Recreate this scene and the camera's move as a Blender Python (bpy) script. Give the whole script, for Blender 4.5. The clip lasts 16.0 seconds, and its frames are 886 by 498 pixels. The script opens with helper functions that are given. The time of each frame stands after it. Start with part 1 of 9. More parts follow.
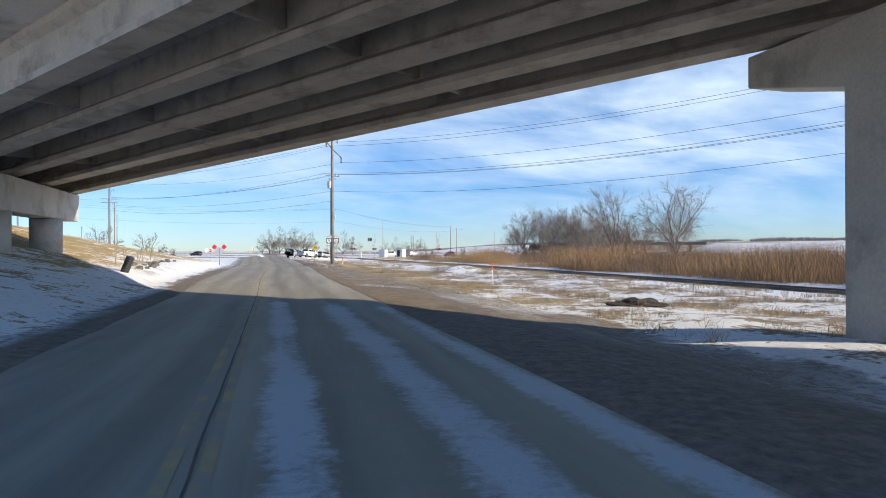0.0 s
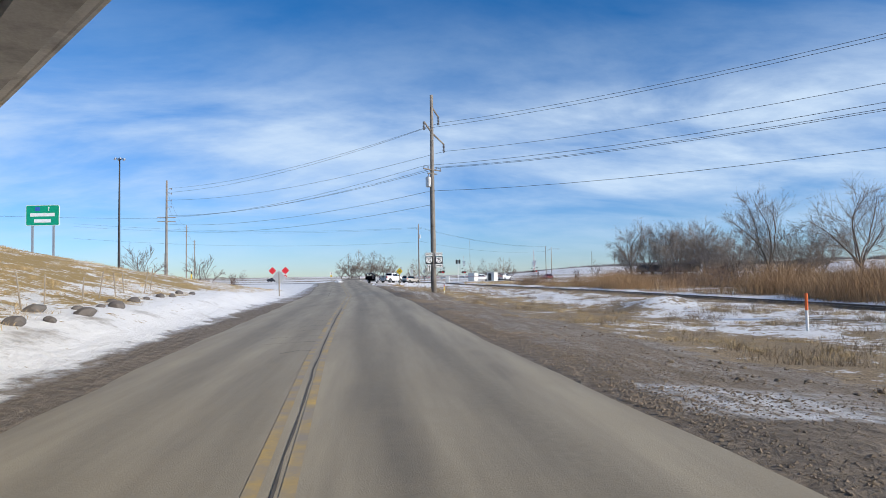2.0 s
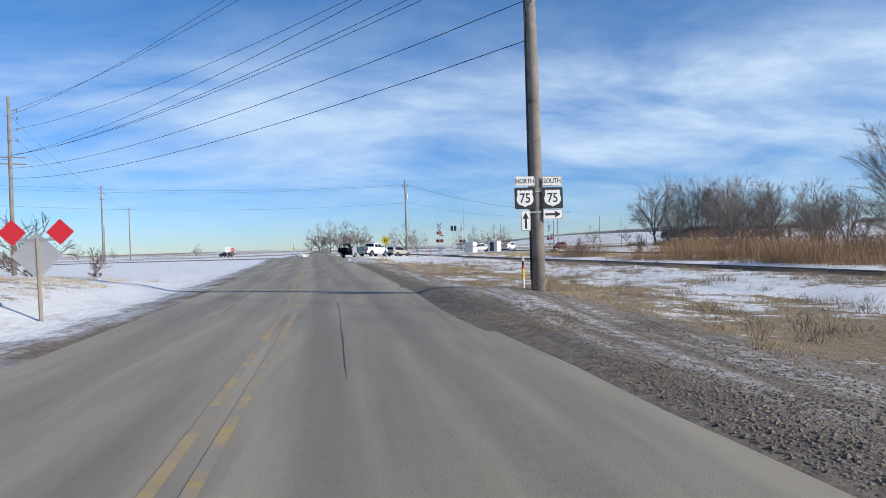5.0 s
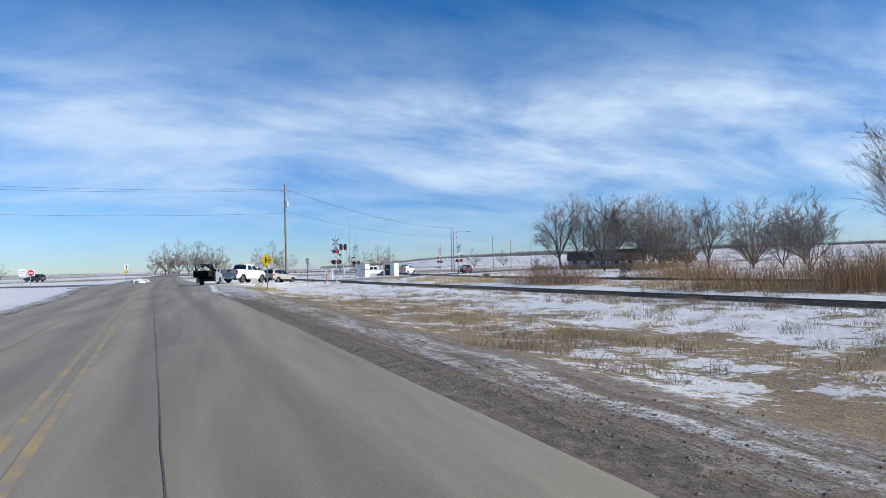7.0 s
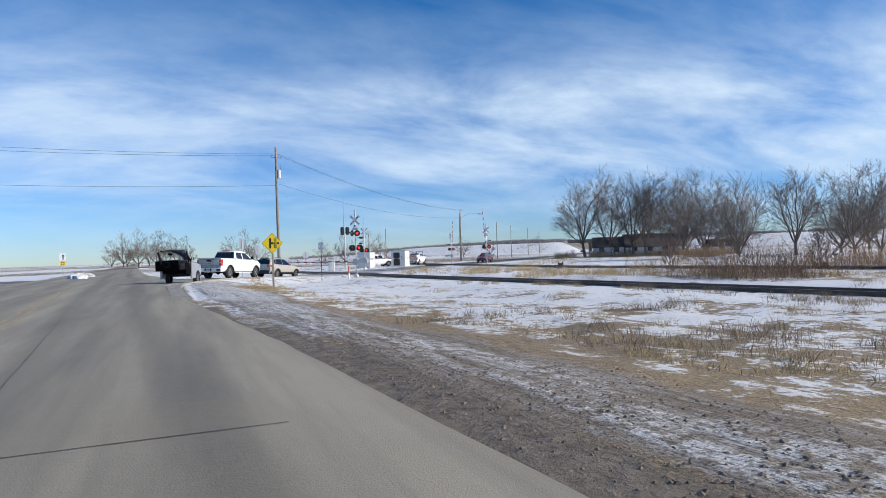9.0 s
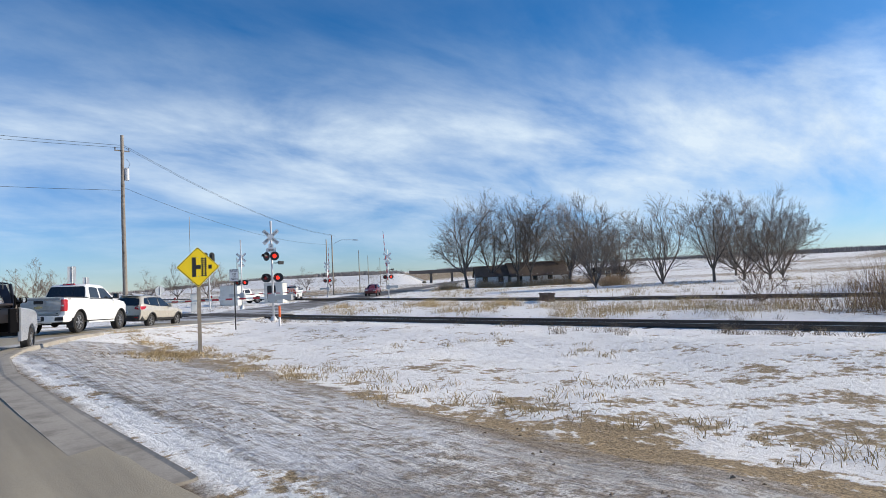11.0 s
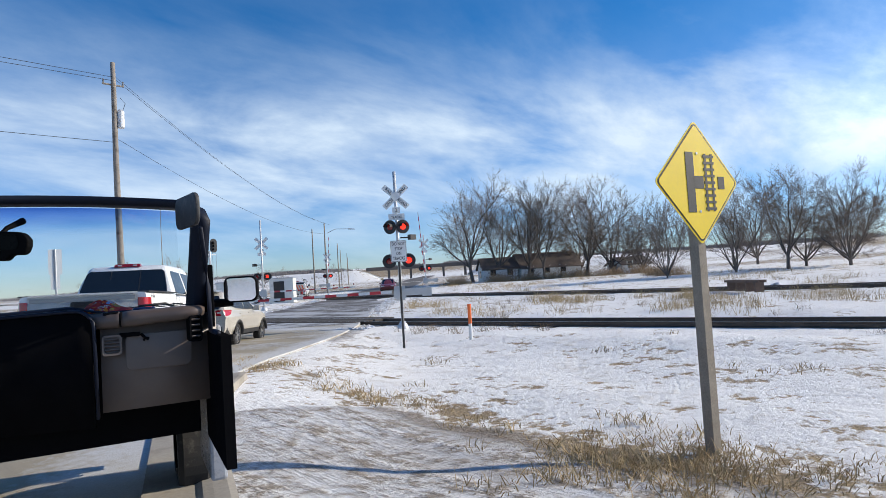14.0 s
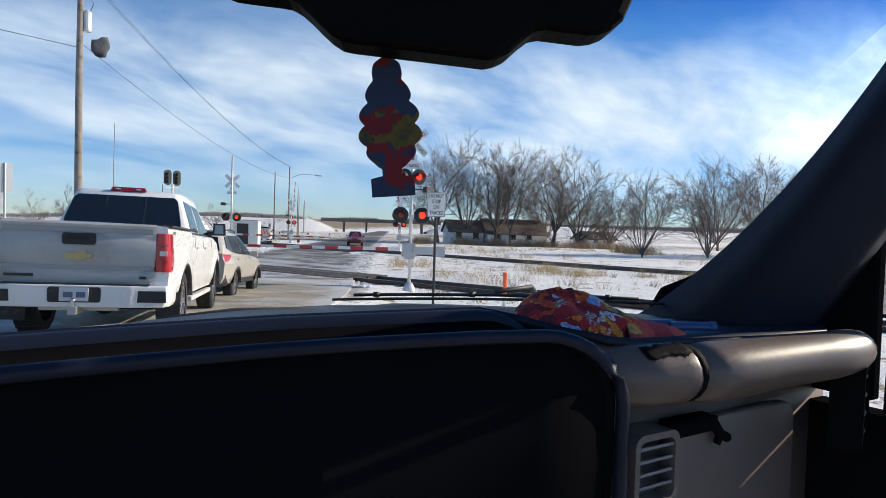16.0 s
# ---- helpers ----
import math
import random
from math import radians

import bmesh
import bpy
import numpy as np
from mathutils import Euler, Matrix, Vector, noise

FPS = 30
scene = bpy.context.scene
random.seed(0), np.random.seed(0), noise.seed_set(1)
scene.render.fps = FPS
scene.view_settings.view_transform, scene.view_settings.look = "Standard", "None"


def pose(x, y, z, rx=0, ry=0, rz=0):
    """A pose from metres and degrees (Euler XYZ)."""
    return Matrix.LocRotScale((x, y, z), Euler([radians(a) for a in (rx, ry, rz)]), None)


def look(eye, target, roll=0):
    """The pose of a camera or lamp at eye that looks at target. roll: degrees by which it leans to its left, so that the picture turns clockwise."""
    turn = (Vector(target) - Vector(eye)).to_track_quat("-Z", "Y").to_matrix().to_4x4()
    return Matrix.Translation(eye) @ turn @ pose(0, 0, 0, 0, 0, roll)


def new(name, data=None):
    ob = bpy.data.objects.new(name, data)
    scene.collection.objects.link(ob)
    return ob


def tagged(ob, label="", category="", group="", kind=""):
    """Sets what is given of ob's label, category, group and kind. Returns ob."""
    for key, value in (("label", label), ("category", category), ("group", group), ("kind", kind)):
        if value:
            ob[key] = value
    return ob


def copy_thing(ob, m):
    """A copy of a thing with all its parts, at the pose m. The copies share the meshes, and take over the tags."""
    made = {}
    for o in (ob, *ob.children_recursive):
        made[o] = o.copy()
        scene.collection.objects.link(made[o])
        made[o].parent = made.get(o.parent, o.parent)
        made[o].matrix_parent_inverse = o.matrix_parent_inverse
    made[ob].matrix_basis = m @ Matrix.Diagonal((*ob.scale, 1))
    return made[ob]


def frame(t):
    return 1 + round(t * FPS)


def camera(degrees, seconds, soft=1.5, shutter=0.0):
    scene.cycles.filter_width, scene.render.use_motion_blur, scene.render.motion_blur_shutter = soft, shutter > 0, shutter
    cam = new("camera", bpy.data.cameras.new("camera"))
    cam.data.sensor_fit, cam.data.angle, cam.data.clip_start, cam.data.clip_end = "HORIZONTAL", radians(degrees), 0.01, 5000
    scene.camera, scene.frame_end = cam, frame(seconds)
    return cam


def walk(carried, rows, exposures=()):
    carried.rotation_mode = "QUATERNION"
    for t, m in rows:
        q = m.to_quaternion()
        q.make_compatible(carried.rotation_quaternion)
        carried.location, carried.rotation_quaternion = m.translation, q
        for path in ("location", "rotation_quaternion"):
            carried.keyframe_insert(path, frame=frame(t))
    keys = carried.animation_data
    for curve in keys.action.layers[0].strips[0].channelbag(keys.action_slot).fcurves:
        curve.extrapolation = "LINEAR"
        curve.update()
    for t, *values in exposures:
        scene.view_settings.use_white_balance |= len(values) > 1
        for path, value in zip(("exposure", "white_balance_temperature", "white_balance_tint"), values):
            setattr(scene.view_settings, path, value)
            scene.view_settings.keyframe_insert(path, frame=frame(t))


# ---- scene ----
cam = camera(71.7, 16.0, soft=0.85)
PATH = [
    (0, (2.833, -7.576, 1.525), (3.282, -5.627, 1.531), -0.2),
    (0.5, (2.728, -2.257, 1.48), (3.062, -0.288, 1.384), -2.2),
    (1, (2.509, 3.033, 1.464), (2.837, 5.006, 1.416), 1.5),
    (1.5, (2.167, 8.455, 1.424), (2.421, 10.439, 1.468), 1.3),
    (2, (1.869, 13.918, 1.493), (2.075, 15.906, 1.578), -0.9),
    (2.5, (1.507, 19.589, 1.501), (1.731, 21.577, 1.529), -0.6),
    (3, (1.288, 25.248, 1.481), (1.546, 27.231, 1.486), -1.3),
    (3.5, (1.688, 29.775, 1.501), (1.919, 31.761, 1.499), -2.2),
    (4, (1.415, 35.412, 1.498), (1.655, 37.398, 1.491), -2.2),
    (4.5, (1.162, 41.108, 1.49), (1.418, 43.092, 1.48), -2.0),
    (5, (0.987, 46.992, 1.475), (1.281, 48.97, 1.462), -1.8),
    (5.3, (1.091, 51.316, 1.449), (1.425, 53.288, 1.441), -1.6),
    (5.5, (1.015, 53.6, 1.462), (1.429, 55.557, 1.476), -1.6),
    (6, (0.586, 59.669, 1.488), (1.258, 61.552, 1.556), -0.5),
    (6.5, (0.189, 65.747, 1.507), (0.881, 67.622, 1.578), -1.8),
    (7, (-0.064, 71.479, 1.486), (0.666, 73.34, 1.537), -1.5),
    (7.5, (-0.302, 76.979, 1.476), (0.456, 78.83, 1.494), -1.6),
    (8, (-0.579, 82.32, 1.456), (0.198, 84.163, 1.473), -0.7),
    (8.5, (-0.304, 87.799, 1.331), (0.469, 89.643, 1.339), -1.9),
    (9, (-0.41, 93.475, 1.374), (0.418, 95.296, 1.389), -1.9),
    (9.5, (-0.45, 98.973, 1.422), (0.441, 100.763, 1.449), -2.1),
    (10, (-0.519, 104.004, 1.458), (0.437, 105.76, 1.498), -3.0),
    (10.5, (-1.34, 107.811, 1.571), (-0.299, 109.518, 1.626), -5.0),
    (11, (-1.351, 112.116, 1.608), (-0.036, 113.62, 1.705), -2.7),
    (11.5, (-1.481, 115.83, 1.55), (0.0, 117.167, 1.684), -2.0),
    (12, (-1.56, 119.191, 1.495), (-0.085, 120.536, 1.618), -4.7),
    (12.5, (-1.556, 122.36, 1.559), (-0.223, 123.844, 1.706), -5.6),
    (13, (-1.421, 125.317, 1.568), (-0.072, 126.785, 1.728), -3.8),
    (13.5, (-1.137, 127.681, 1.575), (0.317, 129.05, 1.685), -3.5),
    (14, (-0.767, 129.676, 1.588), (0.693, 131.041, 1.666), -3.6),
    (14.5, (-0.489, 131.201, 1.646), (0.954, 132.583, 1.735), -3.3),
    (15, (-0.465, 132.235, 1.62), (1.039, 133.55, 1.702), -1.5),
    (15.5, (-0.43, 132.975, 1.641), (1.105, 134.255, 1.695), 2.8),
    (16, (-0.454, 133.001, 1.642), (1.107, 134.25, 1.584), 1.8),
]
walk(cam, [(t, look(eye, target, roll)) for t, eye, target, roll in PATH], exposures=[(0.0, 0.3, 6550, 10), (1.3, 0.08, 6450, 10), (3.0, 0.0, 6200, 10), (8.5, 0.0, 6200, 10), (11.0, 0.05, 6700, 10), (12.5, 0.08, 6600, 10), (14.6, 0.15, 6550, 10), (15.2, 0.22, 6850, 10), (16.0, 0.22, 7000, 10)])

SUN_AZ, SUN_EL = radians(124), radians(25)

# ---- world, sun, exposure ----
world = bpy.data.worlds.new("winter_sky")
scene.world = world
world.use_nodes = True
wn = world.node_tree
wn.nodes.clear()


def node(tree, kind, **values):
    n = tree.nodes.new(kind)
    for key, value in values.items():
        if key.startswith("in_"):
            n.inputs[int(key[3:])].default_value = value
        else:
            setattr(n, key, value)
    return n


def ramp(tree, fac, stops):
    r = tree.nodes.new("ShaderNodeValToRGB")
    els = r.color_ramp.elements
    while len(els) < len(stops):
        els.new(0.5)
    for e, (p, c) in zip(els, stops):
        e.position = p
        e.color = (c, c, c, 1) if isinstance(c, (int, float)) else (*c, 1)
    tree.links.new(fac, r.inputs[0])
    return r.outputs[0]


def build_sky():
    L = wn.links.new
    sky = node(wn, "ShaderNodeTexSky", sky_type="NISHITA", sun_disc=False, sun_elevation=SUN_EL, sun_rotation=SUN_AZ,
               altitude=300, air_density=1.0, dust_density=0.0, ozone_density=4.0)
    co = node(wn, "ShaderNodeTexCoord")
    sep = node(wn, "ShaderNodeSeparateXYZ")
    L(co.outputs["Generated"], sep.inputs[0])
    # cloud sheet: project the direction on a flat layer
    zz = node(wn, "ShaderNodeMath", operation="ADD", in_1=0.27)
    L(sep.outputs[2], zz.inputs[0])
    zc = node(wn, "ShaderNodeMath", operation="MAXIMUM", in_1=0.05)
    L(zz.outputs[0], zc.inputs[0])
    px = node(wn, "ShaderNodeMath", operation="DIVIDE")
    py = node(wn, "ShaderNodeMath", operation="DIVIDE")
    L(sep.outputs[0], px.inputs[0]), L(zc.outputs[0], px.inputs[1])
    L(sep.outputs[1], py.inputs[0]), L(zc.outputs[0], py.inputs[1])
    com = node(wn, "ShaderNodeCombineXYZ")
    L(px.outputs[0], com.inputs[0]), L(py.outputs[0], com.inputs[1])
    mp = node(wn, "ShaderNodeMapping")
    mp.inputs["Rotation"].default_value = (0, 0, radians(24))
    mp.inputs["Scale"].default_value = (0.75, 1.25, 1)
    L(com.outputs[0], mp.inputs[0])
    n1 = node(wn, "ShaderNodeTexNoise", noise_dimensions="3D")
    n1.inputs["Scale"].default_value, n1.inputs["Detail"].default_value, n1.inputs["Roughness"].default_value, n1.inputs["Distortion"].default_value = 1.45, 12, 0.56, 0.40
    L(mp.outputs[0], n1.inputs["Vector"])
    mp2 = node(wn, "ShaderNodeMapping")
    mp2.inputs["Rotation"].default_value = (0, 0, radians(38))
    mp2.inputs["Scale"].default_value = (1.1, 2.0, 1)
    L(com.outputs[0], mp2.inputs[0])
    n2 = node(wn, "ShaderNodeTexNoise")
    n2.inputs["Scale"].default_value, n2.inputs["Detail"].default_value, n2.inputs["Roughness"].default_value = 2.0, 11, 0.62
    L(mp2.outputs[0], n2.inputs["Vector"])
    c1 = ramp(wn, n1.outputs[0], [(0.37, 0.24), (0.47, 0.62), (0.58, 1.0)])
    c2 = ramp(wn, n2.outputs[0], [(0.36, 0.60), (0.62, 1.0)])
    mul = node(wn, "ShaderNodeMath", operation="MULTIPLY")
    L(c1, mul.inputs[0]), L(c2, mul.inputs[1])
    # the sheet thins out overhead and thickens low down
    low = ramp(wn, sep.outputs[2], [(0.0, 0.22), (0.05, 0.36), (0.10, 0.66), (0.14, 0.92), (0.24, 0.92), (0.30, 0.42), (0.40, 0.12), (0.6, 0.08)])
    # and is heavier towards the east
    east = ramp(wn, sep.outputs[0], [(0.25, 0.86), (0.80, 1.12)])
    lowe = node(wn, "ShaderNodeMath", operation="MULTIPLY")
    L(low, lowe.inputs[0]), L(east, lowe.inputs[1])
    m2 = node(wn, "ShaderNodeMath", operation="MULTIPLY", use_clamp=True)
    L(mul.outputs[0], m2.inputs[0]), L(lowe.outputs[0], m2.inputs[1])
    # clear, cold air: a deeper blue than the plain model, with no yellow low down
    hs = node(wn, "ShaderNodeHueSaturation")
    hs.inputs["Value"].default_value = 1.10
    hs.inputs["Saturation"].default_value = 1.36
    L(sky.outputs[0], hs.inputs["Color"])
    tint = node(wn, "ShaderNodeMix", data_type="RGBA", blend_type="MULTIPLY")
    L(ramp(wn, sep.outputs[2], [(0.0, 1.0), (0.34, 0.30)]), tint.inputs[0])
    L(hs.outputs[0], tint.inputs[6])
    tint.inputs[7].default_value = (0.57, 0.72, 1.06, 1)
    mix = node(wn, "ShaderNodeMix", data_type="RGBA")
    L(m2.outputs[0], mix.inputs[0])
    L(tint.outputs[2], mix.inputs[6])
    # cloud shines towards the sun
    dot = node(wn, "ShaderNodeVectorMath", operation="DOT_PRODUCT")
    L(co.outputs["Generated"], dot.inputs[0])
    dot.inputs[1].default_value = (math.sin(SUN_AZ) * math.cos(SUN_EL), math.cos(SUN_AZ) * math.cos(SUN_EL), math.sin(SUN_EL))
    glare = ramp(wn, dot.outputs["Value"], [(0.66, 0.32), (0.88, 0.6), (1.0, 1.0)])
    lit = node(wn, "ShaderNodeVectorMath", operation="MULTIPLY")
    lit.inputs[0].default_value = (19.7, 23.6, 27.6)
    L(glare, lit.inputs[1])
    L(lit.outputs[0], mix.inputs[7])
    bg = node(wn, "ShaderNodeBackground")
    bg.inputs[1].default_value = 0.11
    L(mix.outputs[2], bg.inputs[0])
    out = node(wn, "ShaderNodeOutputWorld")
    L(bg.outputs[0], out.inputs[0])


build_sky()
sun = new("sun", bpy.data.lights.new("sun", "SUN"))
sun.data.energy, sun.data.angle, sun.data.color = 5.0, radians(0.53), (1.0, 0.91, 0.77)
sun.matrix_basis = look((0, 0, 60), (-60 * math.sin(SUN_AZ), -60 * math.cos(SUN_AZ), 60 - 60 * math.tan(SUN_EL)))


# ---- materials ----
def paint(name, colour, rough=0.6, metal=0.0, vary=0.12, scale=3.0, fine=40.0, bump=0.0, dirt=None, dirt_amount=0.0, dirt_scale=1.5, coat=0.0, spec=0.5, world_space=False):
    """A surface with variation at two scales, optional dirt blotches and relief."""
    m = bpy.data.materials.new(name)
    m.use_nodes = True
    t = m.node_tree
    b = t.nodes["Principled BSDF"]
    L = t.links.new
    if world_space:
        src = node(t, "ShaderNodeNewGeometry").outputs["Position"]
    else:
        src = node(t, "ShaderNodeTexCoord").outputs["Object"]
    n1 = node(t, "ShaderNodeTexNoise")
    n1.inputs["Scale"].default_value, n1.inputs["Detail"].default_value = scale, 5
    n2 = node(t, "ShaderNodeTexNoise")
    n2.inputs["Scale"].default_value, n2.inputs["Detail"].default_value = fine, 4
    L(src, n1.inputs["Vector"]), L(src, n2.inputs["Vector"])
    add = node(t, "ShaderNodeMath", operation="ADD")
    L(n1.outputs[0], add.inputs[0]), L(n2.outputs[0], add.inputs[1])
    lo = tuple(c * (1 - vary) for c in colour)
    hi = tuple(min(1, c * (1 + vary)) for c in colour)
    half = node(t, "ShaderNodeMath", operation="MULTIPLY", in_1=0.5)
    L(add.outputs[0], half.inputs[0])
    col = ramp(t, half.outputs[0], [(0.3, lo), (0.7, hi)])
    if dirt:
        n3 = node(t, "ShaderNodeTexNoise")
        n3.inputs["Scale"].default_value, n3.inputs["Detail"].default_value, n3.inputs["Roughness"].default_value = dirt_scale, 8, 0.65
        L(src, n3.inputs["Vector"])
        f = ramp(t, n3.outputs[0], [(0.62 - 0.4 * dirt_amount, 0.0), (0.80 - 0.3 * dirt_amount, 1.0)])
        mx = node(t, "ShaderNodeMix", data_type="RGBA")
        L(f, mx.inputs[0]), L(col, mx.inputs[6])
        mx.inputs[7].default_value = (*dirt, 1)
        col = mx.outputs[2]
    L(col, b.inputs["Base Color"])
    rr = ramp(t, n2.outputs[0], [(0.3, max(0.02, rough - 0.08)), (0.7, min(1, rough + 0.08))])
    L(rr, b.inputs["Roughness"])
    b.inputs["Metallic"].default_value = metal
    b.inputs["Specular IOR Level"].default_value = spec
    b.inputs["Coat Weight"].default_value = coat
    b.inputs["Coat Roughness"].default_value = 0.06
    if bump:
        bp = node(t, "ShaderNodeBump")
        bp.inputs["Strength"].default_value = 1.0
        bp.inputs["Distance"].default_value = bump
        L(half.outputs[0], bp.inputs["Height"])
        L(bp.outputs[0], b.inputs["Normal"])
    return m


def glass(name, tint=(0.9, 0.95, 0.95), rough=0.0):
    m = bpy.data.materials.new(name)
    m.use_nodes = True
    b = m.node_tree.nodes["Principled BSDF"]
    b.inputs["Base Color"].default_value = (*tint, 1)
    b.inputs["Roughness"].default_value = rough
    b.inputs["Transmission Weight"].default_value = 1.0
    b.inputs["IOR"].default_value = 1.45
    return m


def glow(name, colour, strength):
    m = bpy.data.materials.new(name)
    m.use_nodes = True
    b = m.node_tree.nodes["Principled BSDF"]
    b.inputs["Base Color"].default_value = (*[0.5 * c for c in colour], 1)
    b.inputs["Emission Color"].default_value = (*colour, 1)
    b.inputs["Emission Strength"].default_value = strength
    return m


M = {}
M["concrete_bridge"] = paint("bridge_concrete", (0.46, 0.43, 0.385), 0.85, vary=0.2, scale=0.7, fine=14, bump=0.004, dirt=(0.24, 0.22, 0.195), dirt_amount=0.25, dirt_scale=0.6)
M["concrete_beam"] = paint("beam_concrete", (0.37, 0.335, 0.29), 0.85, vary=0.2, scale=0.8, fine=18, bump=0.003, dirt=(0.18, 0.165, 0.145), dirt_amount=0.3, dirt_scale=0.9)
M["kerb"] = paint("kerb_concrete", (0.33, 0.30, 0.255), 0.9, vary=0.18, scale=1.2, fine=30, bump=0.003, dirt=(0.2, 0.18, 0.15), dirt_amount=0.3, dirt_scale=2)
M["wood_pole"] = paint("weathered_pole_wood", (0.24, 0.213, 0.186), 0.9, vary=0.35, scale=2.0, fine=45, bump=0.006, dirt=(0.08, 0.06, 0.045), dirt_amount=0.25, dirt_scale=3)
M["wood_grey"] = paint("grey_post_wood", (0.28, 0.24, 0.19), 0.9, vary=0.3, scale=5, fine=60, bump=0.003)
M["galv"] = paint("galvanised_steel", (0.46, 0.47, 0.48), 0.45, metal=0.7, vary=0.12, scale=6, fine=60)
M["silver"] = paint("aluminium_paint", (0.62, 0.63, 0.64), 0.45, metal=0.35, vary=0.1, scale=5, fine=50, dirt=(0.3, 0.28, 0.25), dirt_amount=0.12, dirt_scale=4)
M["black"] = paint("black_paint", (0.018, 0.018, 0.02), 0.5, vary=0.3, scale=6, fine=60)
M["rubber"] = paint("tyre_rubber", (0.022, 0.021, 0.021), 0.85, vary=0.3, scale=6, fine=80, bump=0.002, dirt=(0.10, 0.09, 0.08), dirt_amount=0.12, dirt_scale=8)
M["wire"] = paint("cable_black", (0.03, 0.03, 0.032), 0.6)
M["steel_rail"] = paint("rusty_rail_steel", (0.10, 0.075, 0.06), 0.55, metal=0.5, vary=0.3, scale=4, fine=60)
M["rail_top"] = paint("polished_rail_head", (0.34, 0.33, 0.33), 0.3, metal=0.9, vary=0.1)
M["tie"] = paint("creosoted_sleeper", (0.060, 0.050, 0.042), 0.95, vary=0.35, scale=4, fine=50, bump=0.004)
M["sign_white"] = paint("sign_white", (0.78, 0.78, 0.76), 0.5, vary=0.05, scale=4, fine=40, dirt=(0.55, 0.53, 0.5), dirt_amount=0.08, dirt_scale=6)
M["sign_black"] = paint("sign_black", (0.015, 0.015, 0.017), 0.55, vary=0.2)
M["sign_yellow"] = paint("sign_yellow", (0.88, 0.62, 0.01), 0.45, vary=0.05, scale=3, fine=30)
M["sign_green"] = paint("sign_green", (0.0, 0.30, 0.17), 0.5, vary=0.06)
M["sign_red"] = paint("sign_red", (0.55, 0.02, 0.03), 0.5, vary=0.08)
M["sign_back"] = paint("sign_back_aluminium", (0.55, 0.56, 0.57), 0.4, metal=0.6, vary=0.08)
M["orange"] = paint("marker_orange", (0.85, 0.16, 0.03), 0.6, vary=0.1)
M["yellow_plastic"] = paint("marker_yellow", (0.85, 0.60, 0.03), 0.6, vary=0.08)
M["white_plastic"] = paint("marker_white", (0.78, 0.77, 0.74), 0.6, vary=0.06)
M["lens_red_lit"] = glow("red_lens_lit", (1.0, 0.03, 0.015), 2.0)
M["lens_red"] = paint("red_lens_dark", (0.22, 0.008, 0.008), 0.2, vary=0.1, coat=0.5)
M["bark"] = paint("grey_brown_bark", (0.15, 0.125, 0.107), 0.95, vary=0.3, scale=3, fine=30, bump=0.01)
M["twig"] = paint("bare_twigs", (0.215, 0.175, 0.145), 0.95, vary=0.3, scale=0.6, fine=6)
M["twig_red"] = paint("reddish_twigs", (0.13, 0.085, 0.065), 0.95, vary=0.3, scale=0.6, fine=6)
M["reed"] = paint("dry_reed", (0.36, 0.225, 0.115), 0.9, vary=0.45, scale=0.25, fine=3, world_space=True)
M["thicket"] = paint("brown_brush_stems", (0.235, 0.155, 0.10), 0.95, vary=0.45, scale=0.25, fine=3, world_space=True)
M["straw"] = paint("dry_grass", (0.46, 0.345, 0.185), 0.95, vary=0.4, scale=0.3, fine=4, world_space=True)
M["weed"] = paint("dead_weeds", (0.27, 0.205, 0.135), 0.95, vary=0.4, scale=0.3, fine=4, world_space=True)
M["rock"] = paint("riprap_stone", (0.13, 0.115, 0.105), 0.9, vary=0.25, scale=3, fine=30, bump=0.006)
M["mud"] = paint("clod_earth", (0.20, 0.158, 0.115), 0.95, vary=0.3, scale=5, fine=40, bump=0.006)
M["snowlump"] = paint("ploughed_snow", (0.80, 0.82, 0.85), 0.75, vary=0.08, scale=3, fine=25, bump=0.01, dirt=(0.30, 0.26, 0.21), dirt_amount=0.55, dirt_scale=2)
M["yellow_line"] = paint("worn_yellow_paint", (0.50, 0.345, 0.115), 0.8, vary=0.2, scale=2.0, fine=18, dirt=(0.30, 0.265, 0.215), dirt_amount=0.74, dirt_scale=1.6, world_space=True)
M["crack"] = paint("tar_crack_seal", (0.10, 0.088, 0.072), 0.8, vary=0.4, scale=4, fine=40)
M["ice"] = paint("road_ice_film", (0.55, 0.60, 0.68), 0.35, vary=0.15, scale=1.2, fine=9, dirt=(0.17, 0.17, 0.17), dirt_amount=0.5, dirt_scale=1.6, world_space=True)
M["siding"] = paint("white_siding", (0.72, 0.71, 0.68), 0.8, vary=0.1, scale=1, fine=12)
M["roof_dark"] = paint("dark_shingles", (0.125, 0.098, 0.083), 0.9, vary=0.25, scale=2, fine=14, bump=0.01)
M["window_dark"] = paint("dark_window_glass", (0.02, 0.024, 0.028), 0.08, vary=0.1, spec=0.8)
M["cabinet"] = paint("pale_steel_cabinet", (0.66, 0.66, 0.63), 0.55, metal=0.1, vary=0.07, dirt=(0.4, 0.36, 0.3), dirt_amount=0.12, dirt_scale=2)
M["red_white"] = paint("gate_red", (0.55, 0.04, 0.05), 0.5, vary=0.1)


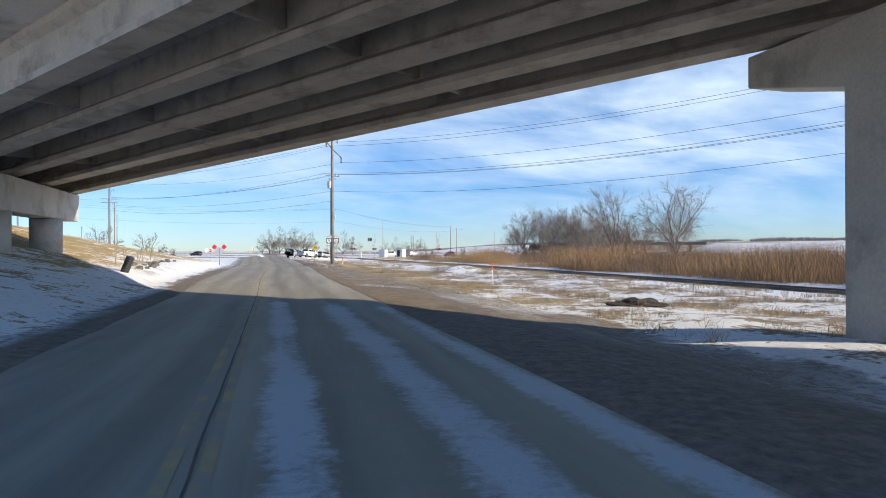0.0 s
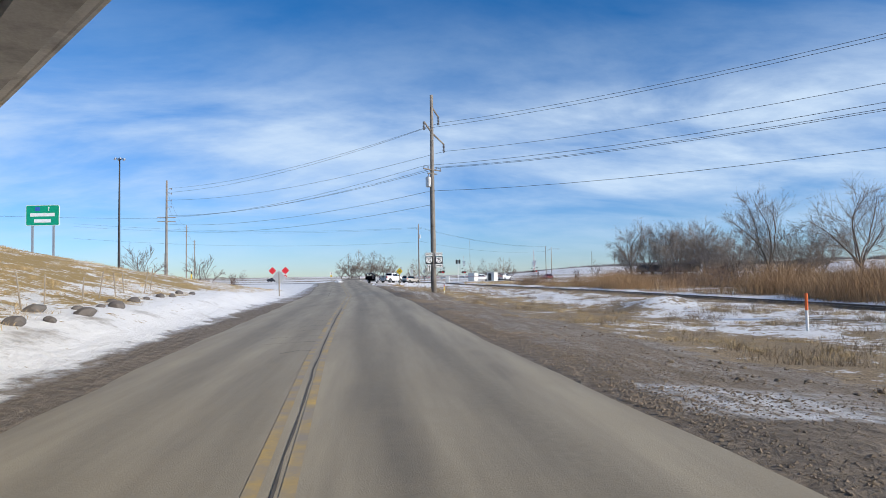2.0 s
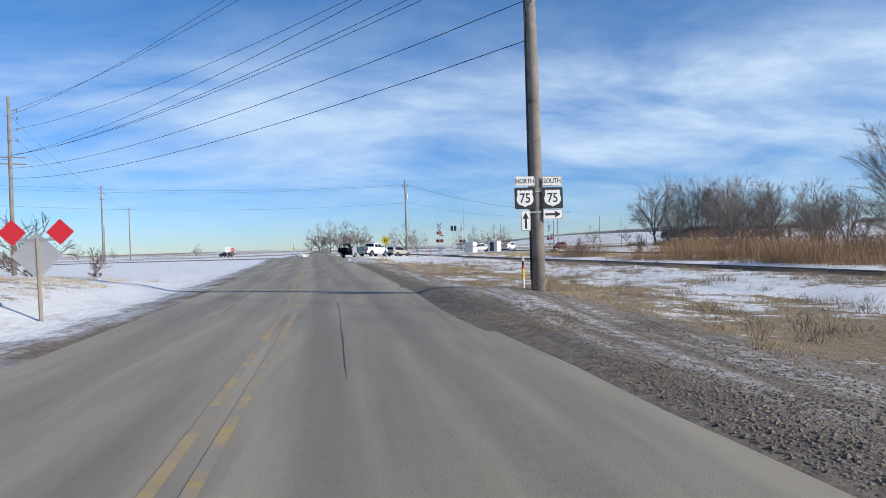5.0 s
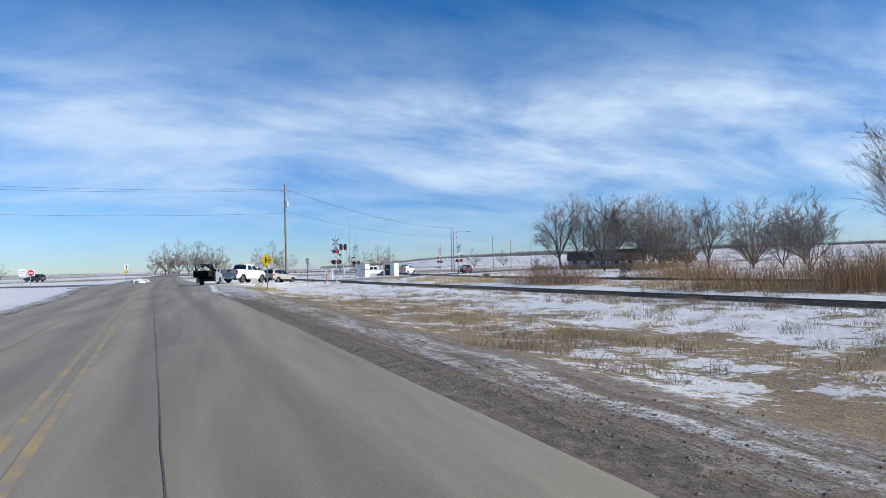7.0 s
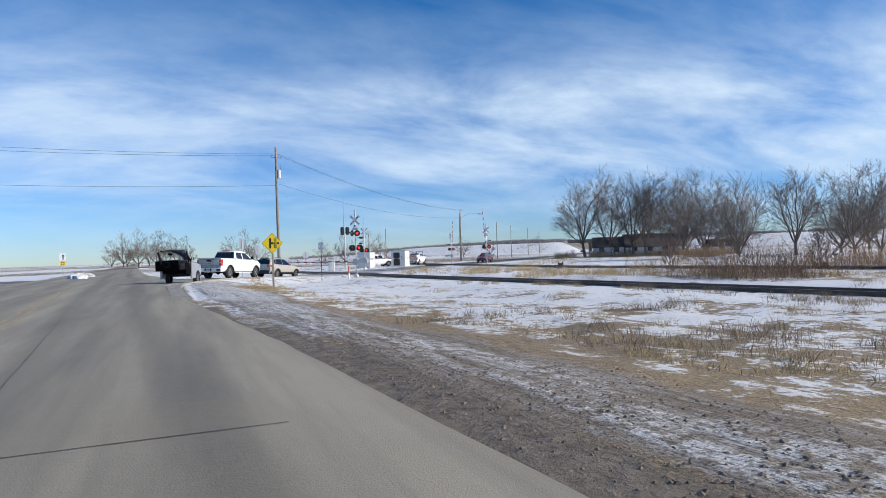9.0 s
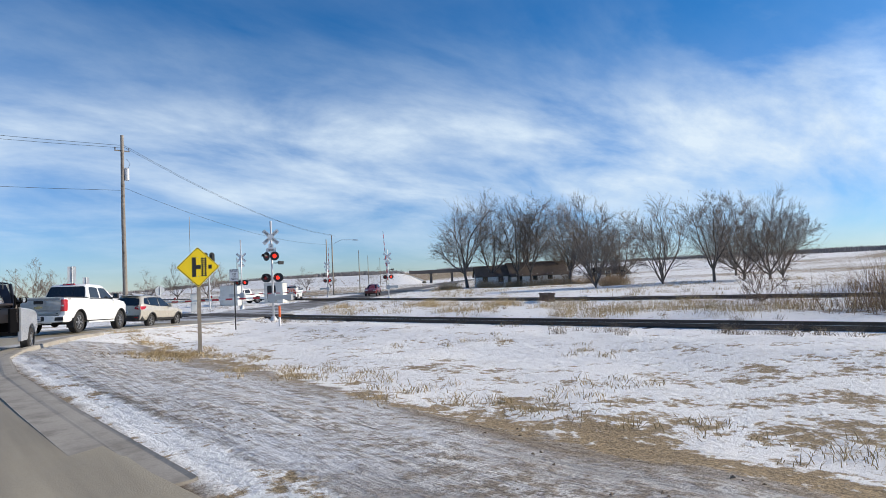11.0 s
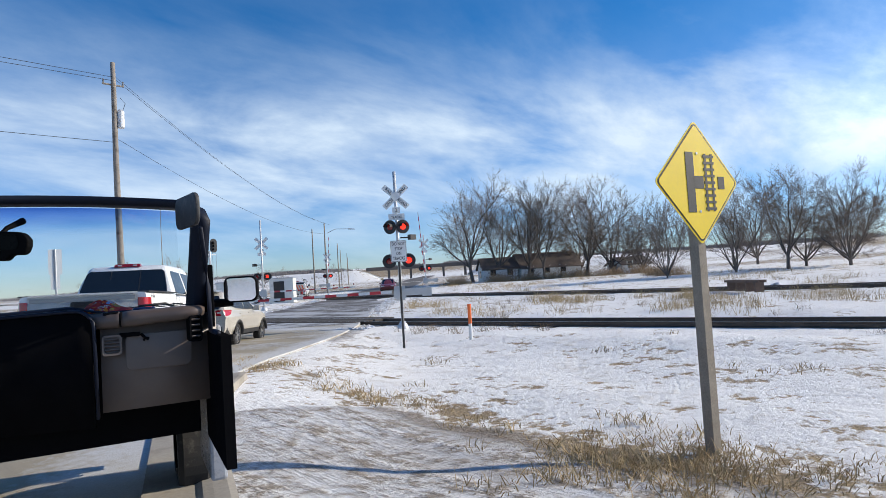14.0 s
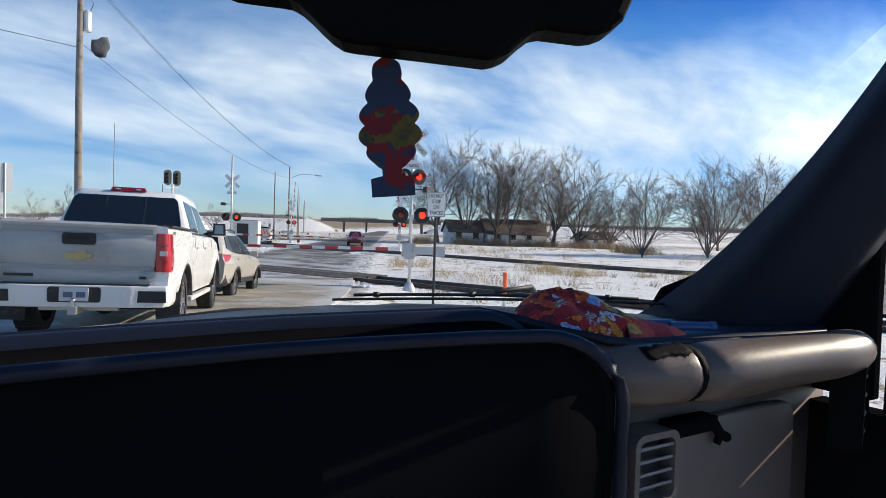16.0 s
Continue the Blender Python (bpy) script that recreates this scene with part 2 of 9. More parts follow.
def ground_material():
    """Snow, dry grass, packed ice-grit and mud, each by its own painted map, broken up by noise."""
    m = bpy.data.materials.new("winter_ground")
    m.use_nodes = True
    t = m.node_tree
    L = t.links.new
    b = t.nodes["Principled BSDF"]
    pos = node(t, "ShaderNodeNewGeometry").outputs["Position"]

    def noise_tex(scale, detail=6, rough=0.6, vec=pos):
        n = node(t, "ShaderNodeTexNoise")
        n.inputs["Scale"].default_value, n.inputs["Detail"].default_value, n.inputs["Roughness"].default_value = scale, detail, rough
        L(vec, n.inputs["Vector"])
        return n.outputs[0]

    def math(op, a, c):
        n = node(t, "ShaderNodeMath", operation=op)
        for i, v in enumerate((a, c)):
            if isinstance(v, (int, float)):
                n.inputs[i].default_value = v
            else:
                L(v, n.inputs[i])
        return n.outputs[0]

    def mask(name, noise, soft=0.07, spread=1.7):
        at = node(t, "ShaderNodeAttribute", attribute_name=name).outputs["Fac"]
        v = math("ADD", at, math("MULTIPLY", math("SUBTRACT", noise, 0.5), spread))
        return ramp(t, v, [(0.5 - soft, 0.0), (0.5 + soft, 1.0)])

    def mix(f, a, c):
        n = node(t, "ShaderNodeMix", data_type="RGBA")
        L(f, n.inputs[0])
        for i, v in ((6, a), (7, c)):
            if isinstance(v, tuple):
                n.inputs[i].default_value = (*v, 1)
            else:
                L(v, n.inputs[i])
        return n.outputs[2]

    big, mid, fine, grit = noise_tex(0.12), noise_tex(0.75, 9, 0.7), noise_tex(5.0, 8, 0.7), noise_tex(28, 4)
    wide = node(t, "ShaderNodeMapping")
    wide.inputs["Scale"].default_value = (1.5, 0.16, 1.0)
    wide.inputs["Rotation"].default_value = (0, 0, radians(3))
    L(pos, wide.inputs[0])
    streak = noise_tex(1.3, 7, 0.65, wide.outputs[0])
    grass = mix(ramp(t, fine, [(0.35, 0.0), (0.65, 1.0)]), (0.44, 0.33, 0.195), (0.22, 0.165, 0.105))
    grass = mix(ramp(t, big, [(0.4, 0.0), (0.6, 0.55)]), grass, (0.40, 0.29, 0.155))
    grass = mix(ramp(t, grit, [(0.42, 0.0), (0.58, 0.75)]), grass, (0.15, 0.115, 0.075))
    gold = node(t, "ShaderNodeAttribute", attribute_name="gold").outputs["Fac"]
    grass = mix(math("MULTIPLY", gold, ramp(t, fine, [(0.30, 0.35), (0.62, 0.95)])), grass, (0.40, 0.275, 0.095))
    snow = mix(ramp(t, mid, [(0.3, 0.0), (0.75, 1.0)]), (0.86, 0.85, 0.83), (0.76, 0.75, 0.73))
    snow = mix(ramp(t, math("MULTIPLY", math("ADD", fine, mid), 0.5), [(0.54, 0.0), (0.66, 0.55)]), snow, (0.42, 0.36, 0.28))
    gmask = node(t, "ShaderNodeAttribute", attribute_name="grit").outputs["Fac"]
    gritc = mix(math("MULTIPLY", ramp(t, gmask, [(0.80, 0.30), (0.93, 1.0)]), ramp(t, streak, [(0.40, 0.0), (0.56, 1.0)])), (0.235, 0.19, 0.14), (0.66, 0.64, 0.61))
    gritc = mix(ramp(t, fine, [(0.46, 0.0), (0.56, 0.9)]), gritc, (0.235, 0.185, 0.13))
    gritc = mix(ramp(t, grit, [(0.48, 0.0), (0.60, 0.75)]), gritc, (0.115, 0.09, 0.066))
    packed = node(t, "ShaderNodeAttribute", attribute_name="snow").outputs["Fac"]
    gritc = mix(math("MULTIPLY", ramp(t, packed, [(0.48, 0.0), (0.62, 1.0)]), ramp(t, math("MULTIPLY", math("ADD", streak, fine), 0.5), [(0.43, 0.9), (0.56, 0.08)])), gritc, (0.62, 0.63, 0.65))
    mudc = mix(ramp(t, fine, [(0.35, 0.0), (0.65, 1.0)]), (0.125, 0.10, 0.075), (0.25, 0.205, 0.155))
    col = mix(mask("snow", math("ADD", math("MULTIPLY", mid, 0.6), math("MULTIPLY", fine, 0.4)), 0.06, 2.7), grass, snow)
    col = mix(mask("grit", mid), col, gritc)
    col = mix(mask("mud", mid, 0.12, 0.8), col, mudc)
    L(col, b.inputs["Base Color"])
    b.inputs["Roughness"].default_value = 0.85
    b.inputs["Specular IOR Level"].default_value = 0.3
    bp = node(t, "ShaderNodeBump")
    bp.inputs["Distance"].default_value = 0.13
    bp.inputs["Strength"].default_value = 0.8
    rut = math("MULTIPLY", math("MULTIPLY", streak, gmask), 1.6)
    L(math("ADD", rut, math("ADD", math("MULTIPLY", fine, 0.55), math("MULTIPLY", mid, 1.3))), bp.inputs["Height"])
    L(bp.outputs[0], b.inputs["Normal"])
    return m


def road_material(name, base, polish, stain, joint=4.6):
    """Grey slab road: lengthwise wear strips from a painted map, stains and fine grain."""
    m = bpy.data.materials.new(name)
    m.use_nodes = True
    t = m.node_tree
    L = t.links.new
    b = t.nodes["Principled BSDF"]
    pos = node(t, "ShaderNodeNewGeometry").outputs["Position"]
    mp = node(t, "ShaderNodeMapping")
    mp.inputs["Scale"].default_value = (1.0, 0.07, 1.0)
    mp.inputs["Rotation"].default_value = (0, 0, radians(-2.9))
    L(pos, mp.inputs[0])
    out = []
    for vec, scale, detail in ((mp.outputs[0], 1.1, 6), (pos, 0.5, 8), (pos, 9.0, 8), (pos, 60.0, 3)):
        n = node(t, "ShaderNodeTexNoise")
        n.inputs["Scale"].default_value, n.inputs["Detail"].default_value, n.inputs["Roughness"].default_value = scale, detail, 0.62
        L(vec, n.inputs["Vector"])
        out.append(n.outputs[0])
    strip, blot, mid, grain = out

    def mix(f, a, c):
        n = node(t, "ShaderNodeMix", data_type="RGBA")
        L(f, n.inputs[0])
        for i, v in ((6, a), (7, c)):
            if isinstance(v, tuple):
                n.inputs[i].default_value = (*v, 1)
            else:
                L(v, n.inputs[i])
        return n.outputs[2]

    col = mix(ramp(t, strip, [(0.38, 0.0), (0.66, 1.0)]), base, polish)
    col = mix(ramp(t, blot, [(0.45, 0.0), (0.72, 0.75)]), col, stain)
    wear = node(t, "ShaderNodeAttribute", attribute_name="wear").outputs["Fac"]
    wv = node(t, "ShaderNodeMath", operation="MULTIPLY")
    L(wear, wv.inputs[0]), L(ramp(t, mid, [(0.2, 0.55), (0.8, 1.0)]), wv.inputs[1])
    col = mix(wv.outputs[0], col, tuple(c * 0.55 for c in polish))
    icy = node(t, "ShaderNodeAttribute", attribute_name="ice").outputs["Fac"]
    brk = node(t, "ShaderNodeMath", operation="ADD")
    L(icy, brk.inputs[0])
    sc = node(t, "ShaderNodeMath", operation="MULTIPLY", in_1=1.1)
    L(blot, sc.inputs[0])
    L(sc.outputs[0], brk.inputs[1])
    ms = node(t, "ShaderNodeMath", operation="MULTIPLY_ADD", in_1=0.7)
    L(mid, ms.inputs[0]), L(brk.outputs[0], ms.inputs[2])
    half = node(t, "ShaderNodeMath", operation="MULTIPLY", in_1=0.5)
    L(ms.outputs[0], half.inputs[0])
    col = mix(ramp(t, half.outputs[0], [(0.70, 0.0), (0.84, 0.75)]), col, (0.60, 0.62, 0.65))
    col = mix(ramp(t, grain, [(0.35, 0.0), (0.75, 0.35)]), col, tuple(c * 0.6 for c in base))
    L(col, b.inputs["Base Color"])
    b.inputs["Roughness"].default_value = 0.72
    bp = node(t, "ShaderNodeBump")
    bp.inputs["Distance"].default_value = 0.004
    L(grain, bp.inputs["Height"])
    L(bp.outputs[0], b.inputs["Normal"])
    return m


M["ground"] = ground_material()
M["road"] = road_material("worn_concrete_road", (0.41, 0.355, 0.258), (0.225, 0.195, 0.146), (0.35, 0.295, 0.205))
M["xroad"] = road_material("dark_asphalt_crossing", (0.125, 0.108, 0.092), (0.085, 0.076, 0.068), (0.25, 0.21, 0.165))
M["branch"] = road_material("brown_asphalt_branch", (0.16, 0.135, 0.12), (0.13, 0.11, 0.10), (0.20, 0.165, 0.14))


# ---- mesh helpers ----
def V(*a):
    return Vector(a)


def part(name, bm, material, parent=None, label="", smooth=False):
    me = bpy.data.meshes.new(name)
    bm.normal_update()
    bm.to_mesh(me)
    bm.free()
    for mm in material if isinstance(material, (list, tuple)) else (material,):
        me.materials.append(mm)
    if smooth:
        for p in me.polygons:
            p.use_smooth = True
    ob = new(name, me)
    if parent:
        ob.parent = parent
    if label:
        tagged(ob, label=label)
    return ob


def thing(name, label, category, place=(0, 0, 0), turn=0.0, group="", kind=""):
    ob = new(name)
    ob.empty_display_size = 0.2
    ob.matrix_basis = pose(*place, 0, 0, turn)
    return tagged(ob, label=label, category=category, group=group, kind=kind)


def box(bm, c, s, rot=None, mi=0, taper=None):
    """A box at c of size s; rot: a Matrix; taper: (x, y) scale of its top."""
    r = rot or Matrix.Identity(3)
    vs = []
    for dx, dy, dz in ((-1, -1, -1), (1, -1, -1), (1, 1, -1), (-1, 1, -1), (-1, -1, 1), (1, -1, 1), (1, 1, 1), (-1, 1, 1)):
        k = taper if taper and dz > 0 else (1, 1)
        vs.append(bm.verts.new(Vector(c) + r @ Vector((dx * s[0] / 2 * k[0], dy * s[1] / 2 * k[1], dz * s[2] / 2))))
    fs = [bm.faces.new([vs[i] for i in q]) for q in ((3, 2, 1, 0), (4, 5, 6, 7), (0, 1, 5, 4), (1, 2, 6, 5), (2, 3, 7, 6), (3, 0, 4, 7))]
    for f in fs:
        f.material_index = mi
    return vs


def tube(bm, pts, radii, n=8, cap=True, mi=0):
    """A tube through points, each with its radius."""
    pts = [Vector(p) for p in pts]
    if isinstance(radii, (int, float)):
        radii = [radii] * len(pts)
    rings = []
    for i, p in enumerate(pts):
        d = (pts[min(i + 1, len(pts) - 1)] - pts[max(i - 1, 0)]).normalized()
        a = d.orthogonal().normalized() if abs(d.z) > 0.9 else d.cross(Vector((0, 0, 1))).normalized()
        if abs(d.z) > 0.9:
            a = Vector((1, 0, 0)) - d * d.x
            a.normalize()
        b = d.cross(a)
        rings.append([bm.verts.new(p + radii[i] * (math.cos(6.28318 * k / n) * a + math.sin(6.28318 * k / n) * b)) for k in range(n)])
    for r0, r1 in zip(rings, rings[1:]):
        for k in range(n):
            f = bm.faces.new((r0[k], r0[(k + 1) % n], r1[(k + 1) % n], r1[k]))
            f.material_index = mi
    if cap:
        for r, fl in ((rings[0], True), (rings[-1], False)):
            f = bm.faces.new(r[::-1] if fl else r)
            f.material_index = mi
    return rings


def slab(bm, outline, depth, mi=0):
    """A plate: an outline in x and z, depth along y (from 0 to depth)."""
    a = [bm.verts.new((x, 0, z)) for x, z in outline]
    b = [bm.verts.new((x, depth, z)) for x, z in outline]
    n = len(outline)
    fs = [bm.faces.new(a), bm.faces.new(b[::-1])]
    for k in range(n):
        fs.append(bm.faces.new((a[(k + 1) % n], a[k], b[k], b[(k + 1) % n])))
    for f in fs:
        f.material_index = mi
    bmesh.ops.recalc_face_normals(bm, faces=fs)
    return fs


def rounded(w, h, r, n=4, cx=0.0, cz=0.0):
    pts = []
    for sx, sz, a0 in ((1, 1, 0), (-1, 1, 90), (-1, -1, 180), (1, -1, 270)):
        for k in range(n + 1):
            a = radians(a0 + 90 * k / n)
            pts.append((cx + sx * (w / 2 - r) + r * math.cos(a), cz + sz * (h / 2 - r) + r * math.sin(a)))
    return pts


def bevel(bm, width, segments=2, angle=30):
    es = [e for e in bm.edges if len(e.link_faces) == 2 and e.calc_face_angle(0) > radians(angle)]
    bmesh.ops.bevel(bm, geom=es, offset=width, segments=segments, affect="EDGES", profile=0.5, clamp_overlap=True)


def lerp(table, v):
    if v <= table[0][0]:
        (a, p), (b, q) = table[0], table[1]
    elif v >= table[-1][0]:
        (a, p), (b, q) = table[-2], table[-1]
    else:
        for (a, p), (b, q) in zip(table, table[1:]):
            if a <= v <= b:
                break
    return p + (q - p) * (v - a) / (b - a)


def span(a, b, step):
    return [float(v) for v in np.arange(a, b, step)]


def evenly(a, b, n):
    return [float(v) for v in np.linspace(a, b, n)]


def smooth(a, b, v):
    k = min(1.0, max(0.0, (v - a) / (b - a)))
    return k * k * (3 - 2 * k)


# ---- plan of the roads and tracks ----
CENTRE = ((-80, 5.0), (-10, 2.35), (16, 1.22), (26, 0.65), (36, 0.27), (62, -0.5), (80, -1.75), (97, -2.95), (116, -4.3), (140, -5.6), (169, -6.4), (250, -9.5), (420, -16), (900, -32))
RIGHT = ((-80, 9.2), (0, 5.65), (16, 4.9), (28, 4.27), (38, 3.97), (50, 3.75), (65, 3.0), (75, 2.6), (90, 2.0), (104, 1.35), (118, 0.25), (131, 0.1), (150, -0.3), (160, -1.8), (185, -3.2), (250, -5.8), (420, -12), (900, -28))
LEFT = ((-80, 1.2), (-10, -0.55), (16, -1.5), (26, -2.35), (35, -2.75), (54, -3.6), (70, -4.35), (90, -6.1), (104, -7.4), (116, -8.1), (134, -9.8), (150, -11.3), (172, -10.8), (200, -11.5), (250, -13.2), (420, -20), (900, -36))
RAIL1 = ((-200, 30.5), (0, 27.4), (35, 25.5), (75, 23.8), (95, 21.9), (115, 20.1), (135, 18.0), (147, 17.2), (170, 15.3), (220, 10.6), (300, 2.0), (500, -24))
RAIL2 = ((-200, 47), (60, 41.0), (100, 36.9), (125, 34.4), (138, 32.9), (149, 33.7), (164, 35.2), (190, 37.5), (300, 47), (500, 61))
XDIR = V(0.7071, 0.7071)
XO = V(8.25, 148.7)  # middle of the crossing road, near the waiting cars


def bend(s):
    """The crossing road turns a little to the right beyond the tracks."""
    return 0.027 * max(0.0, s - 22)


def x_road(s):
    """Middle of the crossing road, s metres on."""
    p = XO + s * XDIR + V(XDIR.y, -XDIR.x) * bend(s)
    return p.x, p.y


def x_coords(x, y):
    d = V(x, y) - XO
    s = d.dot(XDIR)
    return s, d.x * XDIR.y - d.y * XDIR.x - bend(s)  # along; to the right


def x_level(s):
    return 0.15 - 0.51 * smooth(-13, 10, s)


def lift(y):
    """The main road climbs a little towards the turn."""
    return 0.15 * smooth(106, 136, y) * (1 - smooth(190, 260, y))


KERB = [(0.32, 117.5), (0.2, 122), (0.12, 127), (0.4, 131), (1.05, 133.5), (2.1, 135.9), (3.0, 137.6), (4.3, 139.3), (5.9, 140.9), (7.6, 142.3), (9.4, 143.9), (11.3, 145.6), (12.7, 147.0)]
BRANCH = ((-8.4, 159.8), (-14.8, 164.7), (-26.4, 172.4), (-48, 182.2), (-84, 192), (-134, 204), (-264, 230))


def poly_dist(line, x, y):
    best = 1e9
    for (ax, ay), (bx, by) in zip(line, line[1:]):
        dx, dy = bx - ax, by - ay
        k = min(1, max(0, ((x - ax) * dx + (y - ay) * dy) / (dx * dx + dy * dy)))
        best = min(best, math.hypot(x - ax - k * dx, y - ay - k * dy))
    return best


def height(x, y):
    le, re = lerp(LEFT, y), lerp(RIGHT, y)
    far = math.hypot(x, y - 60)
    n = noise.noise(V(x * 0.13, y * 0.13, 0.3))
    n2 = noise.noise(V(x * 0.6, y * 0.6, 5.3))
    z = -0.03
    if x > re:
        d = x - re
        z = -0.03 - 0.36 * smooth(0.5, 5.5, d) - 0.12 * smooth(7, 10, d) * (1 - smooth(11, 14, d)) + 0.12 * n * smooth(1, 5, d) + 0.10 * n2 * smooth(0.3, 2, d)
        z += 0.34 * math.exp(-((x - 6.2) ** 2 + ((y - 63.6) / 1.3) ** 2) / 14)
        z += 0.25 * (1 - smooth(-5, 20, y)) * smooth(2, 8, d)
        z += 0.62 * math.exp(-((x - 16.0) ** 2 + ((y - 45) / 1.5) ** 2) / 4) * (1 + 0.5 * n2)
    elif x < le:
        d = le - x
        hill = smooth(-0.5, 4.0, d) * 0.25 + 0.235 * min(max(d - 1.5, 0), 22)
        hill *= 1 - smooth(52, 100, y + 0.35 * d)
        z = -0.03 - 0.05 * smooth(0.3, 2, d) + hill + (0.10 * n + 0.06 * n2) * smooth(0.5, 3, d)
        z += 0.22 * math.exp(-((d - 2.6) / 1.3) ** 2) * smooth(18, 30, y) * (1 - smooth(46, 60, y))
    else:
        z = -0.07
    z += lift(y) * (1 - smooth(0.5, 5, x - re)) * (1 - smooth(0.5, 9, le - x))
    # crossing road bed and its left shoulder
    s, r = x_coords(x, y)
    if -20 < s < 140:
        k = (1 - smooth(3.8, 7.0, abs(r))) * smooth(-20, -14, s) * (1 if x > re or s > 4 else 0)
        z = z * (1 - k) + (x_level(s) - 0.07) * k
    if y > 134 and x > re and s > -3:
        k = smooth(-3, 6, s)
        z = z * (1 - k) + min(z, -0.40 + 0.08 * n + 0.04 * n2) * k if abs(r) > 6.5 else z
    # branch road
    if x < 0 and y > 140:
        bd = poly_dist(BRANCH, x, y)
        if bd < 9:
            k = 1 - smooth(4.2, 8, bd)
            z = z * (1 - k) - 0.085 * k
    # track beds
    for line, top in ((RAIL1, -0.522), (RAIL2, -0.303)):
        d = abs(x - lerp(line, y) - 0.72)
        if d < 5 and abs(r) > 3.0:
            k = 1 - smooth(1.7, 4.2, d)
            z = z * (1 - k) + (top + 0.03 * n2) * k
    # long rise of the far fields
    az = math.degrees(math.atan2(x, y - 60))
    cut = 1 - 0.93 * (1 - smooth(25, 110, abs(r))) * (1 - smooth(420, 560, s)) if s > 0 else 1.0
    z += 13 * cut * smooth(260, 900, far) * smooth(8, 30, az) * (1 - smooth(120, 150, az)) + 2.0 * smooth(500, 1200, far)
    if far > 120:
        z += 0.5 * smooth(120, 260, far) * n
    return z


def w_grit(y):
    return lerp(((0, 4.9), (40, 4.6), (62, 3.2), (85, 2.6), (105, 3.0), (126, 4.2), (137, 5.0)), min(max(y, 0), 137))


def covers(x, y):
    """How much snow, packed grit and mud lies at a place."""
    le, re = lerp(LEFT, y), lerp(RIGHT, y)
    snow, grit, mud = 0.72, 0.0, 0.0
    s, r = x_coords(x, y)
    if x > re:
        d = x - re
        rail = lerp(RAIL1, y)
        snow = 0.30 + 0.24 * smooth(7, 12, d) + 0.08 * smooth(40, 70, y)
        if y < 22:
            snow = 0.52
        snow = snow + (0.65 - snow) * smooth(98, 122, y)
        if y > 100:
            snow -= 0.24 * math.exp(-((d - w_grit(y) - 0.5) / 0.55) ** 2)
        if abs(x - rail + 2.6) < 1.9 or abs(x - rail - 4.2) < 1.6:
            snow = 0.74
        if abs(x - rail - 0.72) < 1.35:
            snow, grit = 0.62, 0.25
        if x > rail + 5:
            snow = 0.40 + 0.28 * smooth(95, 135, y)
            if x > 62 or y > 150:
                snow = 0.64
        snow += 0.26 * noise.noise(V(x * 0.30, y * 0.22, 9.0)) * (1 - 0.5 * smooth(95, 120, y))
        w = w_grit(y)
        grit = max(grit, smooth(0.4, 1.1, d) * (1 - smooth(w - 0.6, w + 1.2, d)) * (0.78 + 0.17 * smooth(44, 64, y)) * (1 - smooth(137, 142, y)))
        mud = (1 - smooth(0.5, 1.5, d)) * (1 - 0.6 * smooth(100, 118, y)) * 0.72
        if y < 20:
            mud = max(mud, (1 - smooth(2.0, 4.5, d)) * 0.8)
        if y > 137:
            grit, mud = 0.0, 0.0
    elif x < le:
        d = le - x
        onhill = 1 - smooth(52, 92, y + 0.35 * d)
        snow = 0.80 + (0.39 - 0.80 + 0.26 * noise.noise(V(x * 0.30, y * 0.24, 5.0)) + 0.05 * (1 - smooth(5, 8, d))) * onhill * smooth(2.8, 4.6, d)
        if y < 20:
            snow = 0.62
        grit = (1 - smooth(0.6, 2.0, d)) * 0.75
        mud = (1 - smooth(0.5, 1.4, d)) * (0.75 if y < 50 else 0.5) + (0.4 * math.exp(-((d - 2.4) / 1.2) ** 2) if 22 < y < 42 else 0)
    else:
        snow, grit, mud = 0.2, 0.5, 0.8
    if -2 < s < 160 and abs(r) > 3.7:
        k = 1 - smooth(3.9, 5.6, abs(r))
        grit = max(grit, 0.75 * k)
    far = math.hypot(x, y - 60)
    if far > 160:
        band = noise.noise(V(x * 0.004, y * 0.012, 1.7))
        snow = 0.55 + 0.30 * band + 0.22 * noise.noise(V(x * 0.03, y * 0.05, 4.4))
    return snow, grit, mud


def axis(spec):
    """Grid lines: (start, end, step) stretches, then steps that grow outwards."""
    out = []
    for a, b, st in spec:
        out += list(span(a, b, st))
    lo, hi, st = out[0], out[-1], spec[0][2]
    step = st
    while lo > -2600:
        step *= 1.28
        lo -= step
        out.insert(0, lo)
    step = spec[-1][2]
    while hi < 2800:
        step *= 1.28
        hi += step
        out.append(hi)
    return out


